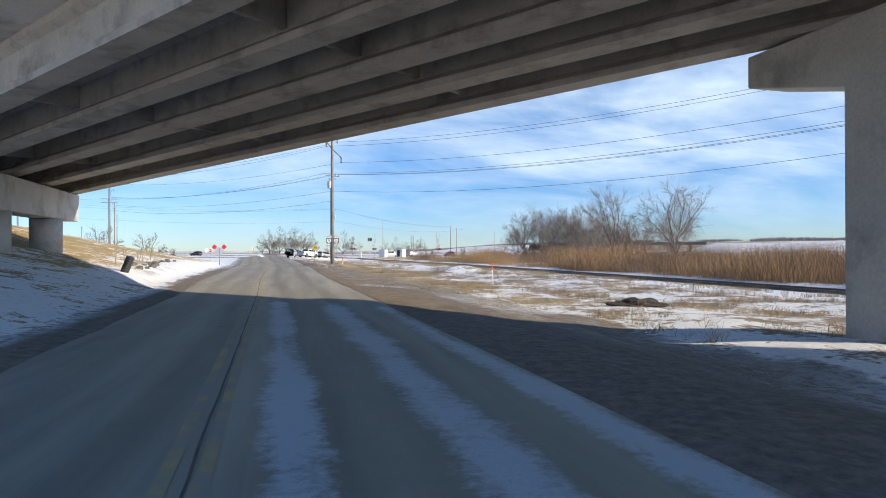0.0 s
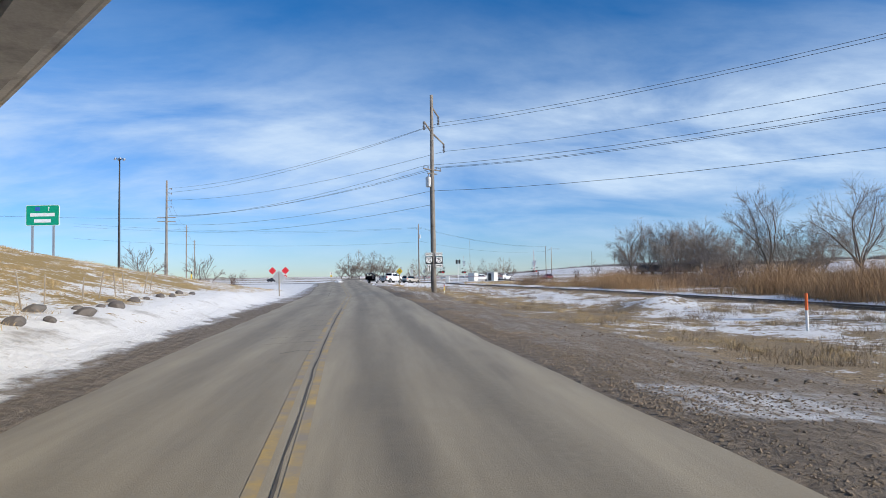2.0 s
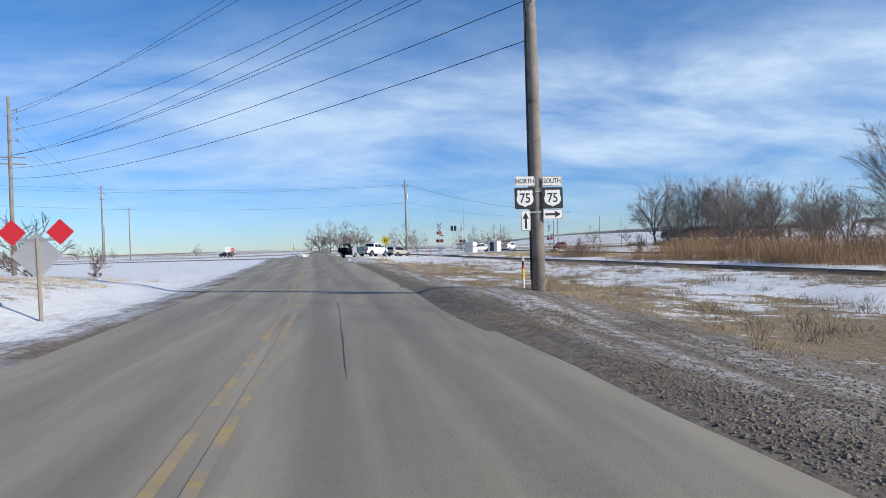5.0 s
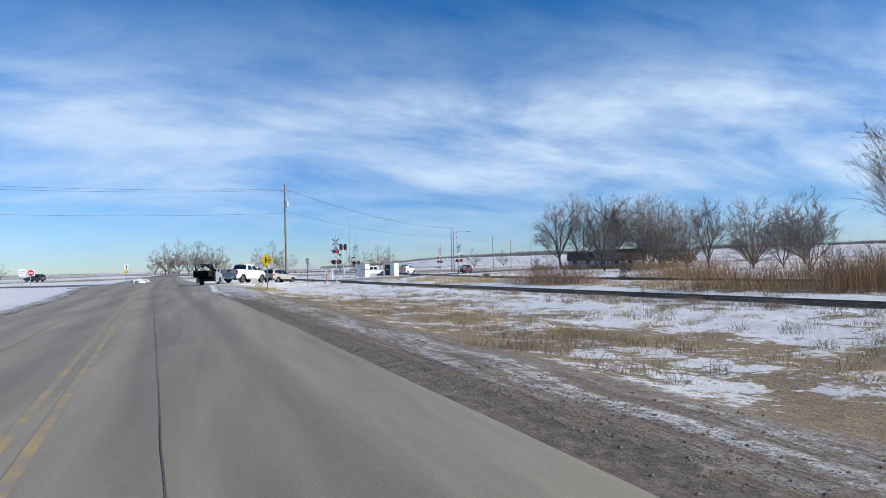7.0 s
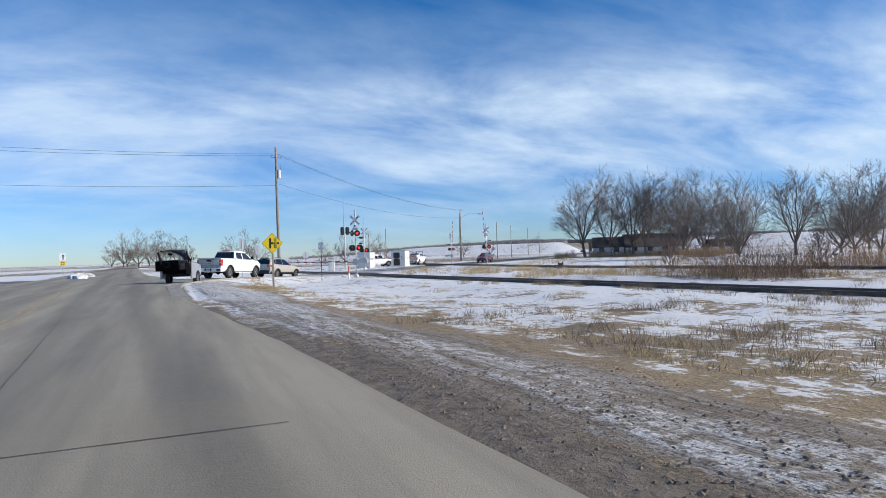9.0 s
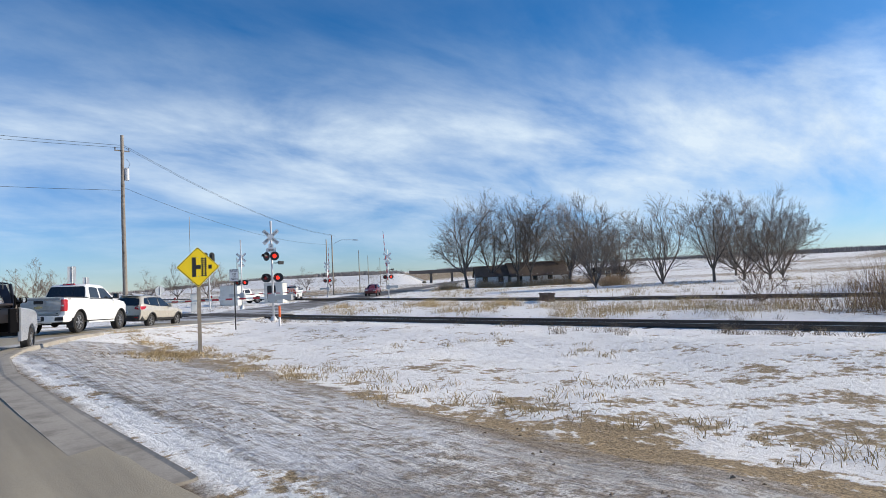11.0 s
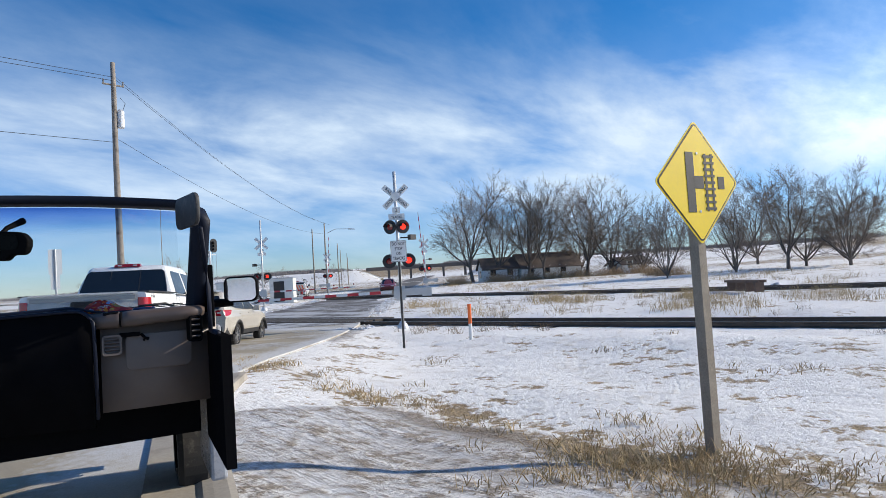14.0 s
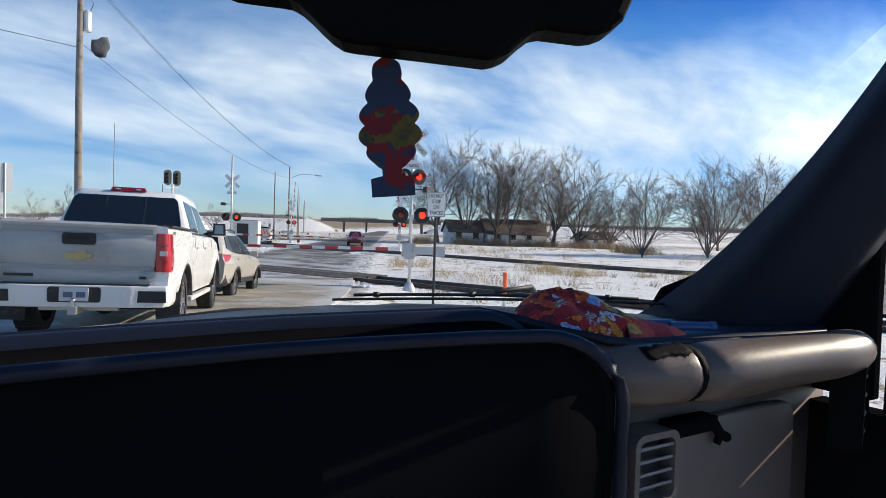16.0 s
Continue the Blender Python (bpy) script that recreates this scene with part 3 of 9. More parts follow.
def build_ground():
    xs = axis(((-34, -12, 1.3), (-12, 24, 0.55), (24, 64, 1.4)))
    ys = axis(((-16, 150, 0.7), (150, 215, 1.6)))
    nx, ny = len(xs), len(ys)
    verts, snow, grit, mud, gold = [], [], [], [], []
    for y in ys:
        for x in xs:
            verts.append((x, y, height(x, y)))
            a, b, c = covers(x, y)
            snow.append(a), grit.append(b), mud.append(c)
            edge = lerp(LEFT, y)
            gold.append(1 - smooth(52, 92, y + 0.35 * (edge - x)) if x < edge - 1 else 0.0)
    faces = [(j * nx + i, j * nx + i + 1, (j + 1) * nx + i + 1, (j + 1) * nx + i) for j in range(ny - 1) for i in range(nx - 1)]
    me = bpy.data.meshes.new("ground")
    me.from_pydata(verts, [], faces)
    for name, data in (("snow", snow), ("grit", grit), ("mud", mud), ("gold", gold)):
        at = me.attributes.new(name, "FLOAT", "POINT")
        at.data.foreach_set("value", data)
    me.materials.append(M["ground"])
    me.polygons.foreach_set("use_smooth", [True] * len(faces))
    return tagged(new("ground", me), label="flat winter ground with patchy snow and dry grass", category="ground", kind="structure")


ground = build_ground()


def ribbon(name, left, right, level, material, label, wear=(), across=12, thick=0.14):
    """A road between two edge lines, given point by point; wear: (share across, width, amount)."""
    bm = bmesh.new()
    lay = bm.verts.layers.float.new("wear")
    icy = bm.verts.layers.float.new("ice")
    rows = []
    for (lx, ly), (rx, ry), z in zip(left, right, level):
        row = []
        for k in range(across + 1):
            f = k / across
            v = bm.verts.new((lx + (rx - lx) * f, ly + (ry - ly) * f, z + 0.02 * math.sin(math.pi * f) - 0.02))
            v[lay] = sum(a * math.exp(-((f - c) / w) ** 2) for c, w, a in wear)
            o = v.co.x - lerp(CENTRE, v.co.y)
            if -20 < v.co.y < 16 and name == "road":
                v[icy] = max(0.85 * math.exp(-((o - c) / w) ** 2) for c, w in ((0.75, 0.38), (2.2, 0.5), (3.45, 0.35))) * (1 - smooth(11.5, 14.5, v.co.y + 0.9 * o))
            if name in ("crossing_road", "turn_mouth"):
                d = v.co.x - lerp(RAIL1, v.co.y)
                v[icy] = max(0.95 * math.exp(-((d - c) / w) ** 2) for c, w in ((-3.4, 1.0), (-0.9, 0.5), (0.75, 0.45), (2.6, 0.8), (5.0, 1.2))) * smooth(124, 142, v.co.y)
                v[icy] = max(v[icy], 0.85 * math.exp(-((f - 1.0) / 0.12) ** 2), (0.55 + 0.5 * noise.noise(V(v.co.x * 0.9, v.co.y * 0.25, 3.0))) * smooth(136, 145, v.co.y) * (1 - smooth(172, 185, v.co.y)), 0.7 * math.exp(-(f / 0.08) ** 2) * smooth(150, 158, v.co.y))
            row.append(v)
        rows.append(row)
    for a, b in zip(rows, rows[1:]):
        for k in range(across):
            bm.faces.new((a[k], a[k + 1], b[k + 1], b[k]))
    for side in (0, across):
        low = []
        for row in rows:
            low.append(bm.verts.new(row[side].co - V(0, 0, thick)))
        for i in range(len(rows) - 1):
            q = (rows[i][side], rows[i + 1][side], low[i + 1], low[i])
            bm.faces.new(q if side == 0 else q[::-1])
    ob = part(name, bm, material, smooth=False)
    return tagged(ob, label=label, category="road", kind="structure")


def jag(y, k):
    return 0.10 * noise.noise(V(y * 0.45, k, 0)) + 0.05 * noise.noise(V(y * 1.9, k, 3))


def build_roads():
    ys = list(span(-78, 150, 1.0)) + list(span(150, 880, 6.0))
    left = [(lerp(LEFT, y) + jag(y, 1.0), y) for y in ys]
    right = [(lerp(RIGHT, y) + jag(y, 7.0) * (0.45 if y < 118 else 0.15), y) for y in ys]
    ribbon("road", left, right, [lift(y) for y in ys], M["road"], "worn grey concrete two-lane road", across=28,
           wear=((0.585, 0.04, 0.75), (0.80, 0.045, 0.8), (0.69, 0.05, 0.35), (0.16, 0.05, 0.5), (0.36, 0.05, 0.45)))
    # the mouth of the crossing road, bounded by the kerb
    nrm = V(XDIR.y, -XDIR.x)
    edge = sorted(x_coords(x, y) for x, y in KERB)
    sa = span(-19.5, 7.01, 0.75)
    amid = [V(*x_road(s)) for s in sa]
    ribbon("turn_mouth", [tuple(m - nrm * (4.1 + 6.0 * (1 - smooth(-16, -1, s)))) for m, s in zip(amid, sa)],
           [tuple(m + nrm * (lerp(edge, s) - 0.15)) for m, s in zip(amid, sa)], [x_level(s) - 0.008 for s in sa], M["road"],
           "grey concrete mouth of the crossing road", across=24, wear=((0.45, 0.1, 0.3), (0.8, 0.1, 0.3)))
    ss = list(span(7, 30, 1.0)) + list(span(30, 470, 6.0))
    mid = [V(*x_road(s)) for s in ss]
    nrm = V(XDIR.y, -XDIR.x)
    half = 4.1
    ribbon("crossing_road", [tuple(m - nrm * half) for m in mid], [tuple(m + nrm * half) for m in mid],
           [x_level(s) - 0.012 + (max(height(*x_road(s)), x_level(s)) + 0.10 + 0.25 * smooth(160, 300, s) - x_level(s)) * smooth(85, 130, s) for s in ss], M["xroad"], "dark patched asphalt road over the railway", across=26,
           wear=((0.3, 0.08, 0.3), (0.7, 0.08, 0.3)))
    pts = []
    for (ax, ay), (bx, by) in zip(BRANCH, BRANCH[1:]):
        n = max(2, int(math.hypot(bx - ax, by - ay) / 3))
        pts += [V(ax + (bx - ax) * k / n, ay + (by - ay) * k / n) for k in range(n)]
    lft, rgt = [], []
    for i, p in enumerate(pts):
        d = (pts[min(i + 1, len(pts) - 1)] - pts[max(i - 1, 0)]).normalized()
        q = V(d.y, -d.x)
        w = 3.9 + 1.6 * (1 - smooth(0, 12, i * 3))
        lft.append(tuple(p - q * w)), rgt.append(tuple(p + q * w))
    ribbon("branch_road", lft, rgt, [-0.018] * len(pts), M["branch"], "brownish asphalt side road between snowy verges", across=6)


build_roads()


def strip(bm, pts, width, z=0.004, mi=0):
    """A flat painted or sealed strip along points on the road."""
    a, b = [], []
    for i, p in enumerate(pts):
        d = V(pts[min(i + 1, len(pts) - 1)][0] - pts[max(i - 1, 0)][0], pts[min(i + 1, len(pts) - 1)][1] - pts[max(i - 1, 0)][1]).normalized()
        q = V(-d.y, d.x) * (width[i] if isinstance(width, list) else width) / 2
        zz = z if len(p) < 3 else p[2]
        a.append(bm.verts.new((p[0] - q.x, p[1] - q.y, zz))), b.append(bm.verts.new((p[0] + q.x, p[1] + q.y, zz)))
    for i in range(len(pts) - 1):
        f = bm.faces.new((a[i], a[i + 1], b[i + 1], b[i]))
        f.material_index = mi


def crown(x, y):
    """Road surface height across its gentle crown."""
    f = (x - lerp(LEFT, y)) / (lerp(RIGHT, y) - lerp(LEFT, y))
    return 0.02 * math.sin(math.pi * min(1, max(0, f))) - 0.02 + lift(y)


def road_marks():
    rnd = random.Random(4)
    for off in (-0.13, 0.13):
        bm = bmesh.new()
        pts = []
        for y in span(-60, 137, 1.5):
            x = lerp(CENTRE, y) + off
            pts.append((x, y, crown(x, y) + 0.005))
        strip(bm, pts, 0.11)
        tagged(part("centre_line", bm, M["yellow_line"]), label="worn yellow centre line on the road", category="road marking", kind="structure")
    def crack(points, w):
        bm = bmesh.new()
        out = []
        for (ax, ay), (bx, by) in zip(points, points[1:]):
            n = max(2, int(math.hypot(bx - ax, by - ay) / 0.8))
            for k in range(n):
                x, y = ax + (bx - ax) * k / n + rnd.uniform(-0.010, 0.010), ay + (by - ay) * k / n
                out.append((x, y, crown(x, y) + 0.0065))
        strip(bm, out, [w * rnd.uniform(0.5, 1.3) for _ in out])
        tagged(part("crack", bm, M["crack"]), label="dark sealed crack in the concrete", category="road crack", kind="structure")
    # lengthwise joints
    crack([(lerp(CENTRE, y) + 0.03, y) for y in range(-40, 46, 4)], 0.024)
    crack([(lerp(CENTRE, y) + 1.15, y) for y in range(54, 118, 4)], 0.009)
    crack([(lerp(CENTRE, y) - 1.6, y) for y in range(62, 96, 4)], 0.02)
    # cross joints
    for y in (-4.2, 5.6, 10.4, 33.6, 41, 99, 121, 128):
        a, b = lerp(LEFT, y) + 0.15, lerp(RIGHT, y) - 0.2
        full = rnd.random() < 0.45
        crack([(a if full else lerp(CENTRE, y) + rnd.uniform(-1, 0.5), y + rnd.uniform(-0.1, 0.1)), (b, y - 0.25)], 0.022)
    for y in (26.5, 28.2, 29.6, 31.5, 33.0, 35.2, 38.0, 44.0):
        x = lerp(CENTRE, y)
        crack([(x - rnd.uniform(0.6, 1.4), y - 0.2), (x - 0.4, y + 0.25), (x + 0.05, y + 0.1)], 0.035)


road_marks()


def build_kerb():
    """The rounded kerb at the turn, with its gutter pan."""
    line = KERB[:8]
    prof = [(-0.45, 0.007), (-0.10, 0.004), (-0.05, 0.028), (0.02, 0.034), (0.12, 0.035), (0.17, 0.02), (0.19, -0.12), (-0.45, -0.12)]
    bm = bmesh.new()
    rings = []
    for i, (x, y) in enumerate(line):
        d = (V(*line[min(i + 1, len(line) - 1)]) - V(*line[max(i - 1, 0)])).normalized()
        q = V(d.y, -d.x)
        s, _ = x_coords(x, y)
        z = lift(y) + (x_level(s) - lift(y)) * smooth(133, 140, y)
        low = min(1.0, 0.15 + 0.2 * i)
        z -= 0.03 * max(0.0, 1 - i / 2)
        rings.append([bm.verts.new((x + q.x * a, y + q.y * a, z + b * (low if b > 0.02 else 1))) for a, b in prof])
    n = len(prof)
    for r0, r1 in zip(rings, rings[1:]):
        for k in range(n):
            bm.faces.new((r0[k], r0[(k + 1) % n], r1[(k + 1) % n], r1[k]))
    bm.faces.new(rings[0]), bm.faces.new(rings[-1][::-1])
    bmesh.ops.recalc_face_normals(bm, faces=bm.faces)
    tagged(part("kerb", bm, M["kerb"]), label="pale concrete kerb curving round the turn", category="kerb", kind="structure")


build_kerb()


def rail_mesh(line, off, y0, y1, level):
    bm = bmesh.new()
    prof = [(-0.07, 0), (0.07, 0), (0.07, 0.02), (0.012, 0.04), (0.012, 0.12), (0.036, 0.135), (0.036, 0.165), (-0.036, 0.165), (-0.036, 0.135), (-0.012, 0.12), (-0.012, 0.04), (-0.07, 0.02)]
    rings = []
    for y in list(span(y0, y1, 4.0)):
        x = lerp(line, y) + off
        rings.append([bm.verts.new((x + a, y, level + b)) for a, b in prof])
    n = len(prof)
    for r0, r1 in zip(rings, rings[1:]):
        for k in range(n):
            f = bm.faces.new((r0[k], r0[(k + 1) % n], r1[(k + 1) % n], r1[k]))
            f.material_index = 1 if k == 6 else 0
    bmesh.ops.recalc_face_normals(bm, faces=bm.faces)
    return bm


def build_track(line, level, label, y0, y1, ties):
    track = thing("railway_track", label, "railway track", (0, 0, 0), kind="structure")
    for off in (0.0, 1.44):
        part("rail", rail_mesh(line, off, y0, y1, level), (M["steel_rail"], M["rail_top"]), track, "dark steel rail with a polished head")
    rnd = random.Random(9)
    me = None
    count = 0
    extra = bmesh.new()
    for y in span(y0, min(y1, 330), 0.56):
        x = lerp(line, y) + 0.72
        s, r = x_coords(x, y)
        if abs(r) < 4.4 and s > 0:
            continue
        turn = math.degrees(math.atan2(-(lerp(line, y + 1) - lerp(line, y - 1)), 2)) + rnd.uniform(-1.5, 1.5)
        z = level - 0.092 + rnd.uniform(-0.014, 0.014)
        if ties[0] < y < ties[1] and count < 300:
            count += 1
            if me is None:
                bm = bmesh.new()
                box(bm, (0, 0, 0), (2.55, 0.23, 0.16))
                ob = part("sleeper", bm, M["tie"], track)
                me = ob.data
            else:
                ob = new("sleeper", me)
                ob.parent = track
            ob.matrix_basis = pose(x, y, z, 0, rnd.uniform(-0.8, 0.8), turn)
        else:
            box(extra, (x, y, z), (2.55, 0.23, 0.16), Matrix.Rotation(radians(turn), 3, "Z"))
    tagged(part("sleepers", extra, M["tie"], track), kind="stuff")


build_track(RAIL1, -0.52, "single railway track with dark sleepers in snow", -60, 480, (20, 170))
build_track(RAIL2, -0.30, "second railway track on a low snowy bed", 20, 480, (95, 175))


def build_crossing_panels():
    """Timber and rubber panels between the rails where the road crosses."""
    for line, level in ((RAIL1, -0.36), (RAIL2, -0.345)):
        best = min(span(140, 240, 0.25), key=lambda y: abs(x_coords(lerp(line, y) + 0.72, y)[1]))
        x0 = lerp(line, best) + 0.72
        crossing = thing("crossing_panels", "dark worn crossing panels laid between the rails", "level crossing", (0, 0, 0), kind="structure")
        tan = (lerp(line, best + 1) - lerp(line, best - 1)) / 2
        turn = math.degrees(math.atan2(-tan, 1))
        for off, w in ((-1.05, 0.55), (-0.33, 0.55), (0.33, 0.55), (1.05, 0.55)):
            for k in range(-3, 4):
                bm = bmesh.new()
                box(bm, (0, 0, 0), (w, 1.72, 0.10))
                bevel(bm, 0.012, 1)
                p = part("panel", bm, M["tie"], crossing)
                c = V(x0, best) + V(tan, 1).normalized() * (1.75 * k)
                p.matrix_basis = pose(c.x + off, c.y + off * -tan, level - 0.038, 0, 0, turn)


build_crossing_panels()


# ---- the overpass ----
BQ = V(9.456, 9.583)
BU, BN = V(-0.6614, 0.7500), V(0.7500, 0.6614)


def bridge_z(s):
    return 5.989 - 0.0413 * s


def bp(s, n, z):
    p = BQ + BU * s + BN * n
    return V(p.x, p.y, bridge_z(s) + z)


def build_bridge():
    br = thing("overpass", "concrete highway overpass with deep girders over the road", "bridge", (0, 0, 0))
    S0, S1 = -44, 58

    def along(name, prof, label="", mat="concrete_bridge", s0=S0, s1=S1, parent=br):
        bm = bmesh.new()
        rings = []
        for s in evenly(s0, s1, 24):
            rings.append([bm.verts.new(bp(s, n, z)) for n, z in prof])
        k = len(prof)
        for r0, r1 in zip(rings, rings[1:]):
            for i in range(k):
                bm.faces.new((r0[i], r0[(i + 1) % k], r1[(i + 1) % k], r1[i]))
        bm.faces.new(rings[0]), bm.faces.new(rings[-1][::-1])
        bmesh.ops.recalc_face_normals(bm, faces=bm.faces)
        return part(name, bm, M[mat], parent, label)

    for i in range(5):
        c = -0.42 - 2.34 * i
        along("girder", [(c - 0.35, 0), (c + 0.35, 0), (c + 0.35, 0.18), (c + 0.10, 0.38), (c + 0.10, 1.10), (c + 0.28, 1.22), (c + 0.28, 1.40), (c - 0.28, 1.40), (c - 0.28, 1.22), (c - 0.10, 1.10), (c - 0.10, 0.38), (c - 0.35, 0.18)], mat="concrete_beam")
    along("deck", [(1.15, 1.44), (1.15, 1.62), (-11.5, 1.62), (-11.5, 1.44), (-10.6, 1.40), (0.0, 1.40)])
    along("parapet", [(1.18, 1.41), (1.18, 2.45), (0.95, 2.45), (0.80, 1.63), (0.80, 1.62), (1.1, 1.41)], "cast concrete barrier")
    along("parapet", [(-11.53, 1.41), (-11.45, 1.41), (-11.15, 1.62), (-11.3, 2.45), (-11.53, 2.45)], "cast concrete barrier")
    # cross frames between the girders
    for s in (-30, -20, -10, 2.0, 11.5, 21, 38, 48):
        for i in range(4):
            c = -0.42 - 2.34 * i
            bm = bmesh.new()
            p0, p1 = bp(s, c - 0.11, 0.72), bp(s, c - 2.23, 0.72)
            d = (p1 - p0)
            rot = Matrix.Rotation(math.atan2(d.y, d.x), 3, "Z")
            box(bm, (p0 + p1) / 2, (d.length, 0.16, 0.62), rot)
            part("diaphragm", bm, M["concrete_beam"], br)
    # piers: caps run with the road below
    R = V(-0.05, 1.0).normalized()
    for s, shift, cols in ((28.7, -0.62, (3.4, 10.0)), (-5.93, 0.62, (3.15, 9.5))):
        p0 = BQ + BU * s + V(shift, 0)
        z = bridge_z(s)
        turn = Matrix.Rotation(math.atan2(R.y, R.x) - math.pi / 2, 3, "Z")
        bm = bmesh.new()
        L = 15.0
        outline = [(0.15, -0.04), (0.15, -0.80), (-2.4, -1.42), (-12.4, -1.42), (-L, -0.80), (-L, -0.04)] if s < 0 else [(0.15, -0.04), (-0.05, -1.55), (-L, -1.55), (-L, -0.04)]
        vs = []
        for side in (-0.6, 0.6):
            vs.append([bm.verts.new(V(p0.x, p0.y, z) + turn @ V(side, a, b)) for a, b in outline])
        n = len(outline)
        bm.faces.new(vs[0]), bm.faces.new(vs[1][::-1])
        for k in range(n):
            bm.faces.new((vs[0][k], vs[1][k], vs[1][(k + 1) % n], vs[0][(k + 1) % n]))
        bmesh.ops.recalc_face_normals(bm, faces=bm.faces)
        bevel(bm, 0.04, 2)
        part("pier_cap", bm, M["concrete_bridge"], br)
        for c in cols:
            q = p0 - R * c
            bm = bmesh.new()
            g = height(q.x, q.y)
            if s < 0:
                box(bm, (q.x, q.y, (z - 1.4 + g - 0.5) / 2), (1.25, 1.35, z - 1.4 - g + 0.5), turn)
                bevel(bm, 0.10, 3)
            else:
                tube(bm, [(q.x, q.y, g - 0.5), (q.x, q.y, z - 1.54)], 0.74, 28)
            part("column", bm, M["concrete_bridge"], br, smooth=s > 0)
    return br


build_bridge()


# ---- poles, wires, signs, railway signals ----
def text_mesh(bm, body, size, x, z, y, mi=0, depth=0.004, stretch=1.0):
    """Lettering from the built-in font, standing in the x-z plane, facing -y, centred on x and z."""
    cu = bpy.data.curves.new("lettering", "FONT")
    cu.body, cu.size, cu.align_x, cu.align_y, cu.extrude = body, size, "CENTER", "CENTER", depth / 2
    cu.resolution_u = 3
    cu.offset = 0.012 * size
    tmp = bpy.data.objects.new("lettering", cu)
    me = tmp.to_mesh()
    first = len(bm.faces)
    bm.from_mesh(me)
    bm.faces.ensure_lookup_table()
    done = set()
    for f in bm.faces[first:]:
        f.material_index = mi
        for v in f.verts:
            if v not in done:
                done.add(v)
                v.co = Vector((v.co.x * stretch + x, y - v.co.z, v.co.y + z))
    tmp.to_mesh_clear()
    bpy.data.objects.remove(tmp)
    bpy.data.curves.remove(cu)


def plate(bm, w, h, r=0.03, t=0.006, y=0.0, cx=0.0, cz=0.0, mi=0):
    fs = slab(bm, rounded(w, h, r, 4, cx, cz), t, mi)
    bmesh.ops.translate(bm, verts=list({v for f in fs for v in f.verts}), vec=(0, y, 0))


def arrow(bm, kind, w, y, cx, cz, mi):
    pts = [(-0.5, -0.07), (0.12, -0.07), (0.12, -0.21), (0.5, 0.0), (0.12, 0.21), (0.12, 0.07), (-0.5, 0.07)]
    if kind == "up":
        pts = [(-b, a) for a, b in pts]
    fs = slab(bm, [(cx + a * w, cz + b * w) for a, b in pts], 0.003, mi)
    bmesh.ops.translate(bm, verts=list({v for f in fs for v in f.verts}), vec=(0, y, 0))


def pole_thing(name, label, x, y, top, r0, r1, z0=None, material="wood_pole", group="", category="utility pole"):
    z0 = height(x, y) if z0 is None else z0
    ob = thing(name, label, category, (x, y, z0), group=group)
    bm = bmesh.new()
    h = top - z0
    lean = [(0.012 * math.sin(k), 0.01 * math.cos(k * 1.3), h * k / 8) for k in range(9)]
    lean[0] = (0, 0, -0.5)
    tube(bm, lean, [r0 + (r1 - r0) * k / 8 for k in range(9)], 14)
    part("pole", bm, M[material], ob, smooth=True)
    return ob, h


def insulator(bm, p, n=3, r=0.07, step=0.09):
    for k in range(n):
        tube(bm, [p - V(0, 0, k * step), p - V(0, 0, k * step + 0.035), p - V(0, 0, (k + 1) * step)], [0.03, r, 0.025], 8)


M["insulator"] = paint("grey_porcelain", (0.20, 0.20, 0.21), 0.3, vary=0.1)
WIRES = []


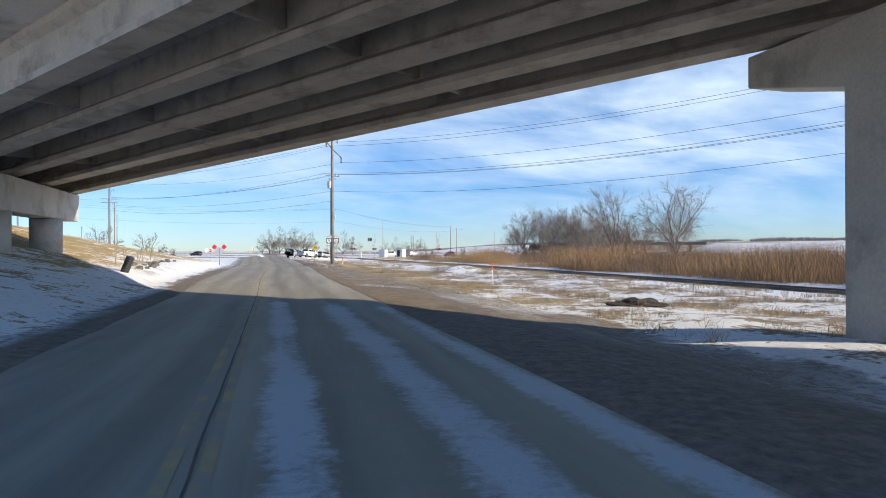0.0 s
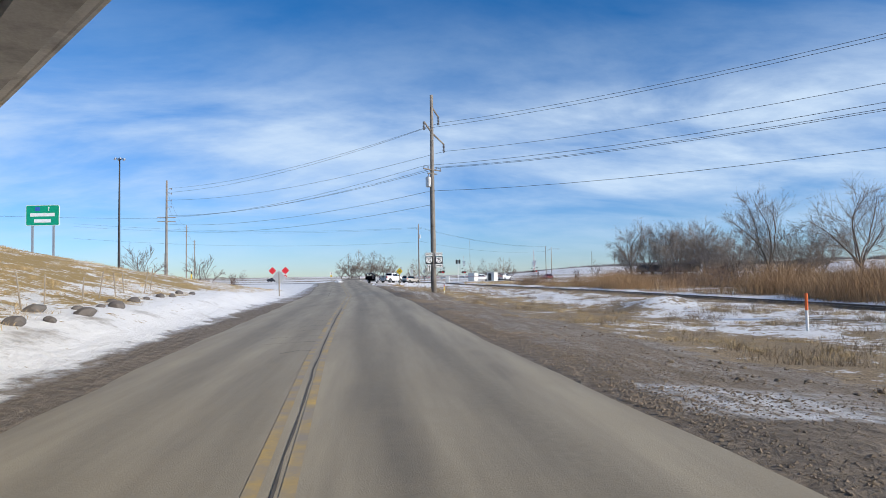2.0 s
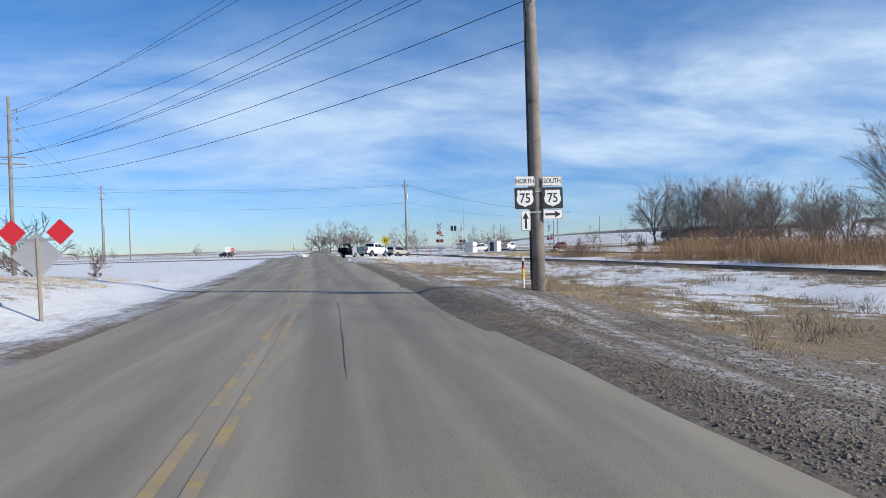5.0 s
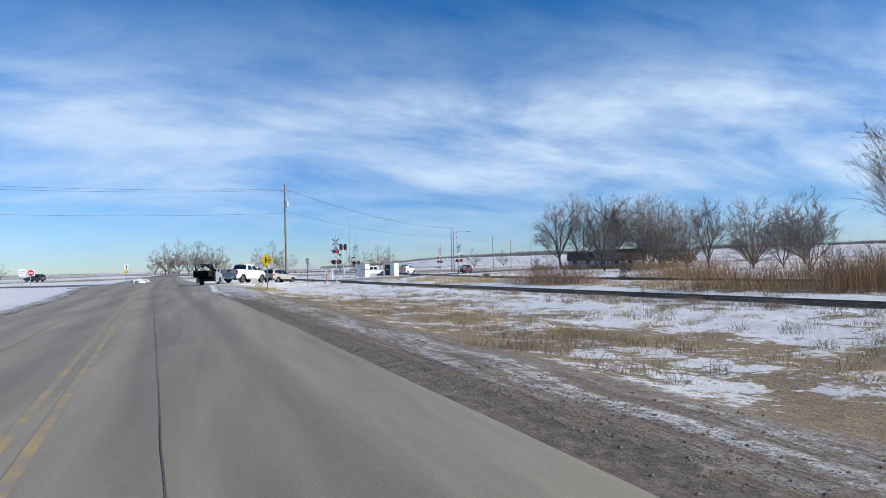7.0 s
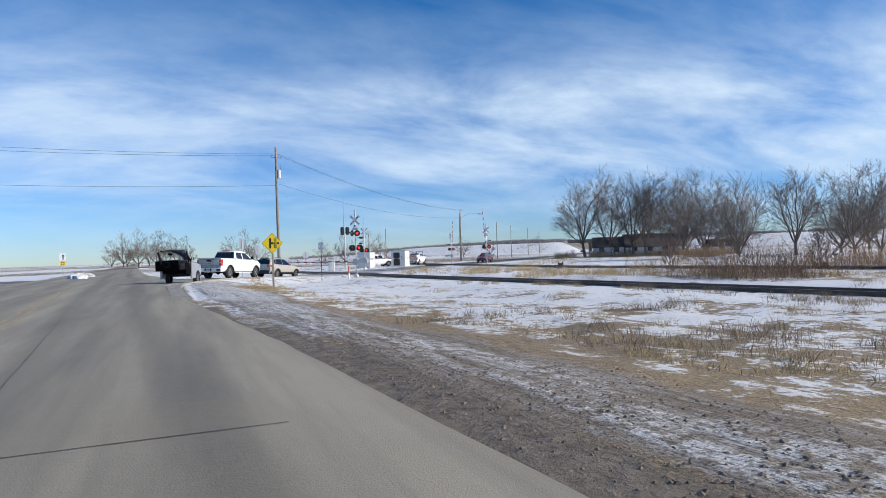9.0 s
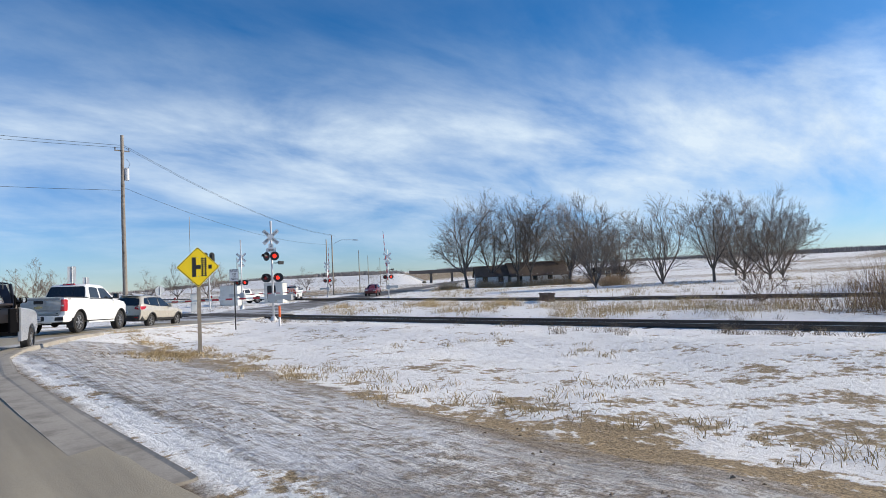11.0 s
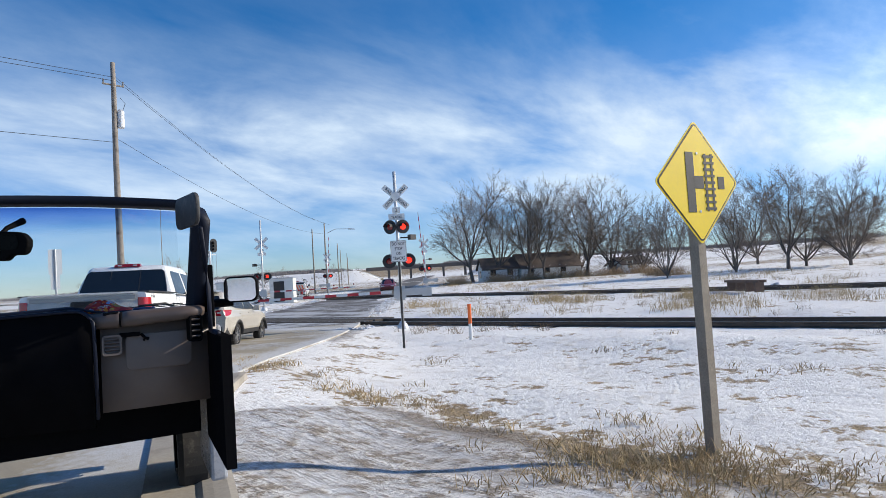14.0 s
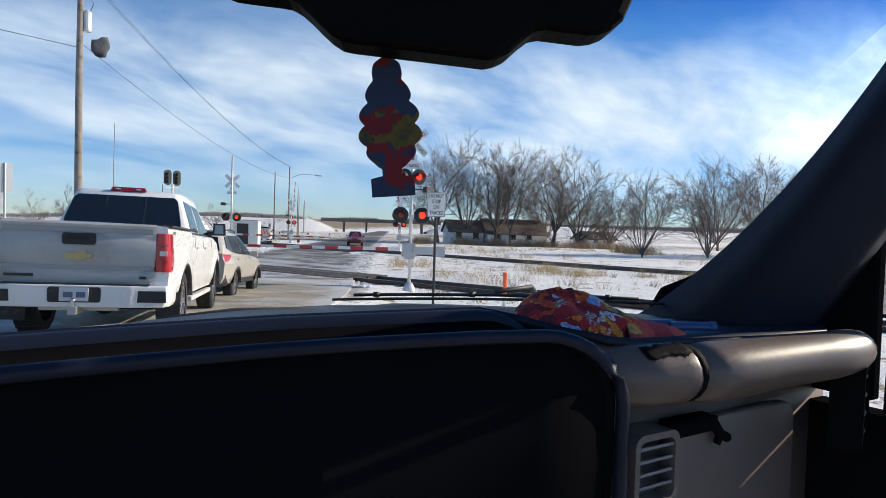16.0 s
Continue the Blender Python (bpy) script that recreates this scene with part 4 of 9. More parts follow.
def build_poles():
    # the tall pole that carries the route signs
    po, h = pole_thing("utility_pole", "tall weathered wooden power pole with transformer and arms", 6.28, 64.1, 16.45, 0.21, 0.13, 0.30, group="roadside power poles")
    a = radians(-38)
    ax = V(math.cos(a), -math.sin(a), 0)  # along the arms
    ax = V(0.80, 0.60, 0)

    def arm(p, q, w=0.14, name="arm"):
        bm = bmesh.new()
        tube(bm, [p, q], w / 2, 6)
        part(name, bm, M["wood_pole"], po)

    z = lambda v: v - 0.30
    for p, q in ((V(0, 0, z(15.5)), ax * 0.75 + V(0, 0, z(14.75))), (-ax * 0.85 + V(0, 0, z(14.1)), ax * 0 + V(0, 0, z(13.3))), (V(0, 0, z(13.3)), ax * 1.35 + V(0, 0, z(12.5)))):
        arm(p, q)
    for p in (ax * 0.75 + V(0, 0, z(14.75)), -ax * 0.85 + V(0, 0, z(14.1)), ax * 1.33 + V(0, 0, z(12.5))):
        bm = bmesh.new()
        insulator(bm, p, 6, 0.12, 0.12)
        part("insulator", bm, M["insulator"], po, "string of grey disc insulators")
    for dz in (0.0, -0.32):
        arm(-ax * (0.95 if dz == 0 else 0.5) + V(0, 0, z(10.2 + dz)), ax * (0.95 if dz == 0 else 0.5) + V(0, 0, z(10.2 + dz)), 0.11, "crossarm")
    for k in (-0.9, -0.45, 0.45, 0.9):
        bm = bmesh.new()
        tube(bm, [ax * k + V(0, 0, z(10.25)), ax * k + V(0, 0, z(10.45))], [0.03, 0.05], 8)
        part("insulator", bm, M["insulator"], po)
    bm = bmesh.new()
    tube(bm, [(-0.34, -0.1, z(8.75)), (-0.34, -0.1, z(8.80)), (-0.34, -0.1, z(9.55)), (-0.34, -0.1, z(9.62))], [0.2, 0.23, 0.23, 0.12], 16)
    tube(bm, [(-0.34, -0.1, z(9.6)), (-0.30, -0.1, z(9.9))], 0.03, 6)
    part("transformer", bm, M["galv"], po, "grey can transformer")
    bm = bmesh.new()
    tube(bm, [(-0.19, -0.06, z(8.8)), (-0.205, -0.06, z(5)), (-0.22, -0.06, z(0.4))], 0.025, 6)
    part("conduit", bm, M["wire"], po, "dark ground wire moulding")
    for zz in (2.33, 2.92):
        bm = bmesh.new()
        tube(bm, [(0, 0, z(zz - 0.012)), (0, 0, z(zz + 0.012))], 0.225, 16)
        box(bm, (0.10, -0.215, z(zz)), (1.05, 0.012, 0.03))
        part("sign_band", bm, M["galv"], po, "steel strap holding the signs")
    P75 = V(6.28, 64.1, 0)
    P2 = V(-29.2, 107.4, 0)
    PN = P75 + V(39, -46, 0)
    for q, zs, ze in ((ax * 0.75, 14.2, 14.9), (-ax * 0.85, 13.5, 14.2), (ax * 1.33, 11.9, 13.2), (ax * 0.9, 10.45, 10.9), (ax * 0.45, 10.45, 10.8), (-ax * 0.9, 10.45, 10.6), (V(-0.1, 0, 0), 8.45, 9.6), (V(-0.1, 0, 0), 7.3, 8.7)):
        e = P2 + V(q.x * 0.4, q.y * 0.4, 0)
        WIRES.append((P75 + q + V(0, 0, zs), e + V(0, 0, ze), 1.0))
        if zs != 7.3:
            WIRES.append((P75 + q + V(0, 0, zs), PN + q + V(0, 0, zs + 0.4), 1.4))
    # next pole of the line, across the track behind the start
    far, hh = pole_thing("utility_pole", "wooden power pole beyond the railway carrying the wires", PN.x, PN.y, 16.4, 0.21, 0.13, group="roadside power poles")
    for zz in (14.6, 12.8, 10.9):
        bm = bmesh.new()
        tube(bm, [V(-1, -0.75, zz - far.location.z), V(1, 0.75, zz - far.location.z)], 0.05, 6)
        part("crossarm", bm, M["wood_pole"], far)
    # the line pole to the west
    p2, hh = pole_thing("utility_pole", "wooden power pole with stacked side arms by the snowy verge", P2.x, P2.y, 16.05, 0.20, 0.12, group="roadside power poles")
    b0 = p2.location.z
    for zz in (14.9, 14.2, 13.2, 12.2):
        bm = bmesh.new()
        tube(bm, [V(0, 0, zz - b0 - 0.2), V(0.55, 0.2, zz - b0)], 0.04, 6)
        br = part("bracket", bm, M["galv"], p2)
        bm = bmesh.new()
        insulator(bm, V(0.6, 0.2, zz - b0 + 0.05), 3, 0.08)
        part("insulator", bm, M["insulator"], br)
    for zz in (10.6, 10.0):
        bm = bmesh.new()
        tube(bm, [V(-1.2, -0.3, zz - b0), V(1.2, 0.3, zz - b0)], 0.06, 6)
        part("crossarm", bm, M["wood_pole"], p2)
    # poles farther west
    for x, y, top in ((-46.3, 173.3, 15.0), (-62.8, 237, 15.2), (-101, 321, 14)):
        q, hh = pole_thing("utility_pole", "distant wooden power pole over the snow field", x, y, top, 0.18, 0.11, group="distant power poles")
        for dz in (0.5, 1.6, 2.7):
            bm = bmesh.new()
            tube(bm, [V(-0.5, 0, hh - dz), V(0.5, 0, hh - dz)], 0.05, 5)
            part("crossarm", bm, M["wood_pole"], q)
    for (a1, b1, c1), (a2, b2, c2) in (((P2.x, P2.y, 14.5), (-46.3, 173.3, 14.2)), ((P2.x, P2.y, 12.8), (-46.3, 173.3, 12.6)), ((-46.3, 173.3, 14.2), (-62.8, 237, 14.5)), ((P2.x, P2.y, 10.4), (-90, 60, 10.5))):
        WIRES.append((V(a1, b1, c1), V(a2, b2, c2), 1.0))
    # high mast light
    hm, hh = pole_thing("high_mast_light", "very tall slim dark steel light mast with ring", -49.5, 141.3, 25.9, 0.28, 0.12, material="black", category="street lamp")
    bm = bmesh.new()
    ring = [V(0.85 * math.cos(k * 0.785), 0.85 * math.sin(k * 0.785), hh - 0.25) for k in range(9)]
    tube(bm, ring, 0.05, 6, cap=False)
    for k in range(0, 8, 2):
        tube(bm, [V(0, 0, hh - 0.2), ring[k]], 0.03, 5)
    part("ring", bm, M["black"], hm)
    for k in range(6):
        bm = bmesh.new()
        a = k * math.pi / 3
        tube(bm, [V(0.95 * math.cos(a), 0.95 * math.sin(a), hh - 0.1), V(0.95 * math.cos(a), 0.95 * math.sin(a), hh - 0.45)], [0.12, 0.22], 8)
        part("lamp_head", bm, M["galv"], hm)
    # pole by the crossing, with its own transformer
    px, hh = pole_thing("utility_pole", "tall wooden power pole standing behind the railway crossing", 11.5, 165.0, 14.2, 0.19, 0.12, group="crossing power poles")
    b0 = px.location.z
    bm = bmesh.new()
    tube(bm, [V(0.30, -0.05, 10.60 - b0), V(0.30, -0.05, 10.65 - b0), V(0.30, -0.05, 11.51 - b0), V(0.30, -0.05, 11.62 - b0)], [0.15, 0.19, 0.19, 0.1], 14)
    part("transformer", bm, M["silver"], px, "pale can transformer")
    bm = bmesh.new()
    tube(bm, [V(-0.55, 0, 12.96 - b0), V(0.55, 0, 12.96 - b0)], 0.05, 6)
    part("crossarm", bm, M["wood_pole"], px)
    for k in (-0.5, 0.5):
        bm = bmesh.new()
        insulator(bm, V(k, 0, 13.23 - b0), 3, 0.06)
        part("insulator", bm, M["insulator"], px)
    bm = bmesh.new()
    tube(bm, [V(0.32, 0, 12.31 - b0), V(0.55, -0.1, 11.99 - b0), V(0.40, -0.05, 11.56 - b0)], 0.015, 5)
    part("jumper", bm, M["wire"], px)
    A = V(11.5, 165.0, 0)
    for zz, e, ze in ((13.45, V(55.1, 205.7, 0), 10.2), (13.3, V(55.6, 205.7, 0), 10.0), (10.0, V(55.1, 205.7, 0), 8.6), (13.4, V(-62, 150, 0), 13.5), (13.2, V(-62, 150, 0), 12.9), (9.8, V(-62, 150, 0), 10.4)):
        WIRES.append((A + V(0.1, 0, zz), e + V(0, 0, ze), 1.3))
    for x, y, top, r in ((59.5, 215.9, 10.3, 0.14), (54.9, 206.1, 10.2, 0.14), (81.5, 238.2, 9.5, 0.13), (99.1, 260.3, 9.4, 0.12), (122.7, 287.8, 9.9, 0.12), (153.6, 327.1, 10.4, 0.12), (30.2, 205.2, 12.6, 0.05), (44.2, 221.9, 7.3, 0.10)):
        q, hh = pole_thing("utility_pole", "thin grey pole along the road beyond the crossing", x, y, top, r, r * 0.6, material="wood_grey", group="poles beyond the crossing")
    # lamp bracket on one of them
    bm = bmesh.new()
    tube(bm, [V(55.1, 205.7, 8.7), V(56.2, 205.1, 9.3), V(58.2, 204.1, 9.25)], 0.04, 6)
    tube(bm, [V(58.0, 204.2, 9.25), V(58.9, 203.7, 9.18)], [0.10, 0.06], 8)
    tagged(part("street_lamp", bm, M["galv"]), label="grey bracket street lamp on a roadside pole", category="street lamp")
    for a, b, sag in WIRES:
        bm = bmesh.new()
        pts = []
        for k in range(15):
            f = k / 14
            pts.append(a.lerp(b, f) - V(0, 0, 4 * sag * f * (1 - f)))
        tube(bm, pts, 0.013, 4)
        tagged(part("power_line", bm, M["wire"]), label="thin black overhead power line between poles", category="cable", group="overhead wires")


build_poles()


def route_sign(x, y, word, kind):
    """Direction plaque, route shield and arrow, on one pole side."""
    ob = thing("route_sign", f"white and black US 75 {word.lower()} route marker with arrow", "road sign", (x, y, -0.07), group="route signs on the pole")
    ob.scale = (1.05, 1.05, 1.05)
    bm = bmesh.new()
    plate(bm, 0.56, 0.27, 0.03, cz=3.12)
    plate(bm, 0.54, 0.25, 0.025, 0.003, -0.003, cz=3.12, mi=1)
    plate(bm, 0.52, 0.23, 0.022, 0.003, -0.006, cz=3.12)
    text_mesh(bm, word, 0.185, 0, 3.12, -0.008, 1, stretch=0.80)
    part("direction_plaque", bm, (M["sign_white"], M["sign_black"]), ob)
    bm = bmesh.new()
    plate(bm, 0.58, 0.58, 0.04, cz=2.66, mi=1)
    sh = []
    half = [(0.0, 0.205), (0.07, 0.225), (0.13, 0.20), (0.175, 0.235), (0.215, 0.19), (0.205, 0.10), (0.235, 0.0), (0.225, -0.09), (0.16, -0.17), (0.06, -0.20), (0.0, -0.235)]
    sh = [(a, 2.66 + b) for a, b in half] + [(-a, 2.66 + b) for a, b in half[-2:0:-1]]
    fs = slab(bm, sh, 0.004, 0)
    bmesh.ops.translate(bm, verts=list({v for f in fs for v in f.verts}), vec=(0, -0.0045, 0))
    text_mesh(bm, "75", 0.36, 0, 2.655, -0.007, 1, stretch=0.86)
    part("shield", bm, (M["sign_white"], M["sign_black"]), ob)
    bm = bmesh.new()
    w, h, cz = (0.27, 0.56, 2.06) if kind == "up" else (0.56, 0.28, 2.215)
    plate(bm, w, h, 0.03, cz=cz)
    plate(bm, w - 0.02, h - 0.02, 0.025, 0.003, -0.003, cz=cz, mi=1)
    plate(bm, w - 0.04, h - 0.04, 0.022, 0.003, -0.006, cz=cz)
    arrow(bm, kind, 0.44, -0.009, 0, cz, 1)
    part("arrow_plaque", bm, (M["sign_white"], M["sign_black"]), ob)
    return ob


route_sign(6.28 - 0.39, 63.85, "NORTH", "up")
route_sign(6.28 + 0.42, 63.85, "SOUTH", "right")


def marker_post(x, y, h, bands, label, r=0.045):
    """A slim marker post; bands: (share of height, material)."""
    ob = thing("marker_post", label, "marker post", (x, y, height(x, y)), group="marker posts")
    z = -0.1
    for top, mat in bands:
        bm = bmesh.new()
        tube(bm, [(0, 0, z), (0, 0, h * top)], r, 10)
        part("band", bm, M[mat], ob)
        z = h * top
    return ob


marker_post(15.46, 32.33, 1.2, ((0.55, "white_plastic"), (1.0, "orange")), "white marker post with an orange top in dry grass")
marker_post(13.13, 141.75, 1.05, ((0.45, "white_plastic"), (1.0, "orange")), "white marker post with an orange top beside the track", 0.055)
marker_post(7.86, 71.2, 1.25, ((0.34, "white_plastic"), (0.64, "yellow_plastic"), (0.76, "sign_red"), (0.88, "black"), (1.0, "white_plastic")), "white marker post with yellow, red and black bands", 0.05)
marker_post(-14.8, 70.5, 1.2, ((0.6, "yellow_plastic"), (0.8, "black"), (1.0, "white_plastic")), "yellow and black marker post in the snow", 0.06)


def yellow_diamond():
    x, y = 5.63, 132.02
    g = height(x, y)
    ob = thing("warning_sign", "yellow diamond side-road railway crossing warning sign on a wooden post", "road sign", (x, y, g), -17)
    bm = bmesh.new()
    box(bm, (0, 0.065, (2.35 - g) / 2 - 0.1), (0.11, 0.11, 2.35 - g + 0.5))
    part("post", bm, M["wood_grey"], ob)
    c = 2.352 - g
    rot = Matrix.Rotation(radians(45), 4, "Y")
    bm = bmesh.new()
    plate(bm, 0.914, 0.914, 0.05, 0.005)
    plate(bm, 0.88, 0.88, 0.045, 0.003, -0.003, mi=1)
    plate(bm, 0.85, 0.85, 0.04, 0.003, -0.006)
    bmesh.ops.transform(bm, matrix=Matrix.Translation((0, 0, c)) @ rot, verts=bm.verts)
    for cx, cz, w, h in ((-0.12, 0, 0.12, 0.62), (0.0, 0, 0.16, 0.13), (0.26, 0, 0.55, 0.13)):
        if cx == 0.26:
            w = 0.10
            cx = 0.36
        box(bm, (cx, -0.008, c + cz), (w, 0.004, h), mi=1)
    for dx in (0.125, 0.225):
        box(bm, (dx, -0.008, c), (0.03, 0.004, 0.60), mi=1)
    for k in range(-4, 5):
        box(bm, (0.175, -0.0095, c + 0.068 * k), (0.17, 0.004, 0.026), mi=1)
    part("panel", bm, (M["sign_yellow"], M["sign_black"]), ob)
    for dz in (0.3, -0.3):
        bm = bmesh.new()
        tube(bm, [(0, -0.012, c + dz), (0, -0.004, c + dz)], 0.014, 8)
        part("bolt", bm, M["galv"], ob)


yellow_diamond()


def do_not_stop():
    x, y = 11.08, 142.48
    g = height(x, y)
    ob = thing("regulatory_sign", "white do not stop on tracks sign on a black post", "road sign", (x, y, g), -37)
    bm = bmesh.new()
    tube(bm, [(0, 0.03, -0.3), (0, 0.03, 2.6 - g)], 0.032, 8)
    part("post", bm, M["black"], ob)
    bm = bmesh.new()
    c = 2.285 - g
    plate(bm, 0.46, 0.61, 0.035, cz=c)
    plate(bm, 0.44, 0.59, 0.03, 0.003, -0.003, cz=c, mi=1)
    plate(bm, 0.42, 0.57, 0.026, 0.003, -0.006, cz=c)
    for k, w in enumerate(("DO NOT", "STOP", "ON", "TRACKS")):
        text_mesh(bm, w, 0.128, 0, c + 0.205 - 0.137 * k, -0.008, 1, stretch=0.72)
    part("panel", bm, (M["sign_white"], M["sign_black"]), ob)


do_not_stop()


def red_delineator():
    x, y = -5.72, 61.35
    g = height(x, y)
    ob = thing("road_end_marker", "grey diamond sign back with two red diamonds above", "road sign", (x, y, g), 0)
    bm = bmesh.new()
    tube(bm, [(0.03, 0.02, -0.3), (0, 0.02, 1.9 - g)], 0.045, 8)
    part("post", bm, M["wood_grey"], ob)
    rot = Matrix.Rotation(radians(45), 4, "Y")
    for dx, dz, w, mat in ((-0.48, 2.02 - g, 0.40, "sign_red"), (0.48, 2.02 - g, 0.40, "sign_red"), (0, 1.52 - g, 0.74, "sign_back")):
        bm = bmesh.new()
        plate(bm, w, w, 0.02, 0.005)
        bmesh.ops.transform(bm, matrix=Matrix.Translation((dx, -0.02 if dx else 0, dz)) @ rot, verts=bm.verts)
        part("panel", bm, M[mat], ob, "red diamond" if dx else "bare aluminium back")
    bm = bmesh.new()
    box(bm, (0, -0.005, 1.86 - g), (0.98, 0.02, 0.05))
    part("bracket", bm, M["galv"], ob)


red_delineator()


def green_guide():
    x, y = -28.1, 72.0
    ob = thing("guide_sign", "green motorway guide sign on two steel posts", "road sign", (x, y, height(x, y)), -6)
    g = ob.location.z
    c = 7.4 - g
    for dx in (-0.95, 0.95):
        bm = bmesh.new()
        box(bm, (dx, 0.1, c / 2 + 0.2), (0.16, 0.12, c + 1.2))
        part("post", bm, M["galv"], ob)
    bm = bmesh.new()
    plate(bm, 3.0, 1.85, 0.12, 0.04, cz=c, mi=1)
    plate(bm, 2.92, 1.77, 0.10, 0.004, -0.005, cz=c)
    for cx, cz, w, h in ((0, 0.05, 2.2, 0.30), (0, -0.50, 1.5, 0.30)):
        box(bm, (cx, -0.010, c + cz), (w, 0.006, h), mi=1)
    box(bm, (-0.45, -0.010, c + 0.58), (0.42, 0.006, 0.36), mi=2)
    arrow(bm, "up", 0.42, -0.012, 0.55, c + 0.58, 1)
    part("panel", bm, (M["sign_green"], M["sign_white"], M["sign_blue"]), ob)


M["sign_blue"] = paint("sign_blue", (0.03, 0.12, 0.45), 0.5, vary=0.08)
green_guide()


def small_signs():
    # no-entry pair at the branch
    ob = thing("no_entry_sign", "white square sign with a red disc on posts in snow", "road sign", (-21.3, 164.9, height(-21.3, 164.9)))
    g = ob.location.z
    for dx in (-0.45, 0.45):
        bm = bmesh.new()
        tube(bm, [(dx, 0.03, -0.2), (dx, 0.03, 2.0 - g)], 0.035, 6)
        part("post", bm, M["galv"], ob)
    bm = bmesh.new()
    plate(bm, 0.85, 0.85, 0.05, cx=0.5, cz=1.8 - g)
    fs = slab(bm, [(0.5 + 0.38 * math.cos(k * 0.2618), 1.8 - g + 0.38 * math.sin(k * 0.2618)) for k in range(24)], 0.003, 1)
    bmesh.ops.translate(bm, verts=list({v for f in fs for v in f.verts}), vec=(0, -0.004, 0))
    box(bm, (0.5, -0.007, 1.8 - g), (0.55, 0.004, 0.13))
    part("disc_panel", bm, (M["sign_white"], M["sign_red"]), ob)
    bm = bmesh.new()
    plate(bm, 0.8, 1.0, 0.05, cx=-0.45, cz=1.85 - g)
    plate(bm, 0.6, 0.05, 0.01, 0.003, -0.004, cx=-0.45, cz=2.0 - g, mi=1)
    plate(bm, 0.6, 0.05, 0.01, 0.003, -0.004, cx=-0.45, cz=1.8 - g, mi=1)
    part("text_panel", bm, (M["sign_white"], M["sign_red"]), ob)
    # island marker
    ob = thing("island_marker", "yellow object marker below a black and white arrow sign", "road sign", (-10.2, 169.1, height(-10.2, 169.1)))
    g = ob.location.z
    bm = bmesh.new()
    tube(bm, [(0, 0.03, -0.2), (0, 0.03, 2.6 - g)], 0.035, 6)
    part("post", bm, M["galv"], ob)
    bm = bmesh.new()
    plate(bm, 0.6, 0.75, 0.04, cz=2.35 - g)
    arrow(bm, "up", 0.55, -0.005, 0.05, 2.35 - g, 1)
    part("keep_right_panel", bm, (M["sign_white"], M["sign_black"]), ob)
    bm = bmesh.new()
    plate(bm, 0.46, 0.46, 0.03, cz=1.65 - g)
    for a in (-0.11, 0.11):
        for b in (-0.11, 0.11):
            box(bm, (a, -0.004, 1.65 - g + b), (0.09, 0.004, 0.09), mi=1)
    part("marker_panel", bm, (M["sign_yellow"], M["sign_black"]), ob)
    # stop sign back and grey sign backs by the crossing
    for x, y, w, h, z, mat, lab in ((6.8, 158.8, 0.50, 1.05, 3.05, "sign_back", "tall bare back of a road sign beyond the cars"), (15.7, 170.5, 0.74, 0.74, 1.75, "sign_back", "back of a stop sign beside the far track"), (10.0, 171.2, 0.5, 1.1, 2.6, "sign_back", "bare back of a roadside sign")):
        g = height(x, y)
        ob = thing("sign_back", lab, "road sign", (x, y, g))
        bm = bmesh.new()
        tube(bm, [(0, -0.03, -0.2), (0, -0.03, z + h / 2 - g)], 0.04, 8)
        part("post", bm, M["galv"], ob)
        bm = bmesh.new()
        if w == h:
            slab(bm, [(0.42 * math.cos(radians(22.5 + 45 * k)), z - g + 0.42 * math.sin(radians(22.5 + 45 * k))) for k in range(8)], 0.006)
        else:
            plate(bm, w, h, 0.03, cz=z - g)
        part("panel", bm, M[mat], ob)


small_signs()


def lamp_unit(parent, p, face, lit, r=0.27, hood=True):
    """One flashing lamp: dark disc, hood and red lens, facing along a flat direction in degrees from +y."""
    a = radians(face)
    f = V(math.sin(a), math.cos(a), 0)
    bm = bmesh.new()
    tube(bm, [p - f * 0.02, p], r, 20)
    tube(bm, [p - f * 0.16, p - f * 0.02], [0.09, 0.13], 12)
    # visor over the lens
    side = V(f.y, -f.x, 0)
    n = 10
    top = []
    for ln, rr in ((0.0, 0.155), (0.26, 0.15)):
        top.append([bm.verts.new(p + f * ln * (1.0) + side * rr * math.cos(math.pi * k / n) + V(0, 0, rr * math.sin(math.pi * k / n))) for k in range(n + 1)])
    inner = []
    for ln, rr in ((0.0, 0.145), (0.26, 0.14)):
        inner.append([bm.verts.new(p + f * ln + side * rr * math.cos(math.pi * k / n) + V(0, 0, rr * math.sin(math.pi * k / n))) for k in range(n + 1)])
    for k in range(n):
        bm.faces.new((top[0][k], top[0][k + 1], top[1][k + 1], top[1][k]))
        bm.faces.new((inner[0][k + 1], inner[0][k], inner[1][k], inner[1][k + 1]))
        bm.faces.new((top[1][k], top[1][k + 1], inner[1][k + 1], inner[1][k]))
    ob = part("lamp", bm, M["black"], parent, "black disc lamp with visor")
    bm = bmesh.new()
    tube(bm, [p + f * 0.001, p + f * 0.025, p + f * 0.035], [0.118, 0.105, 0.045], 16)
    part("lens", bm, M["lens_red_lit" if lit else "lens_red"], ob, "lit red lens" if lit else "dark red lens")


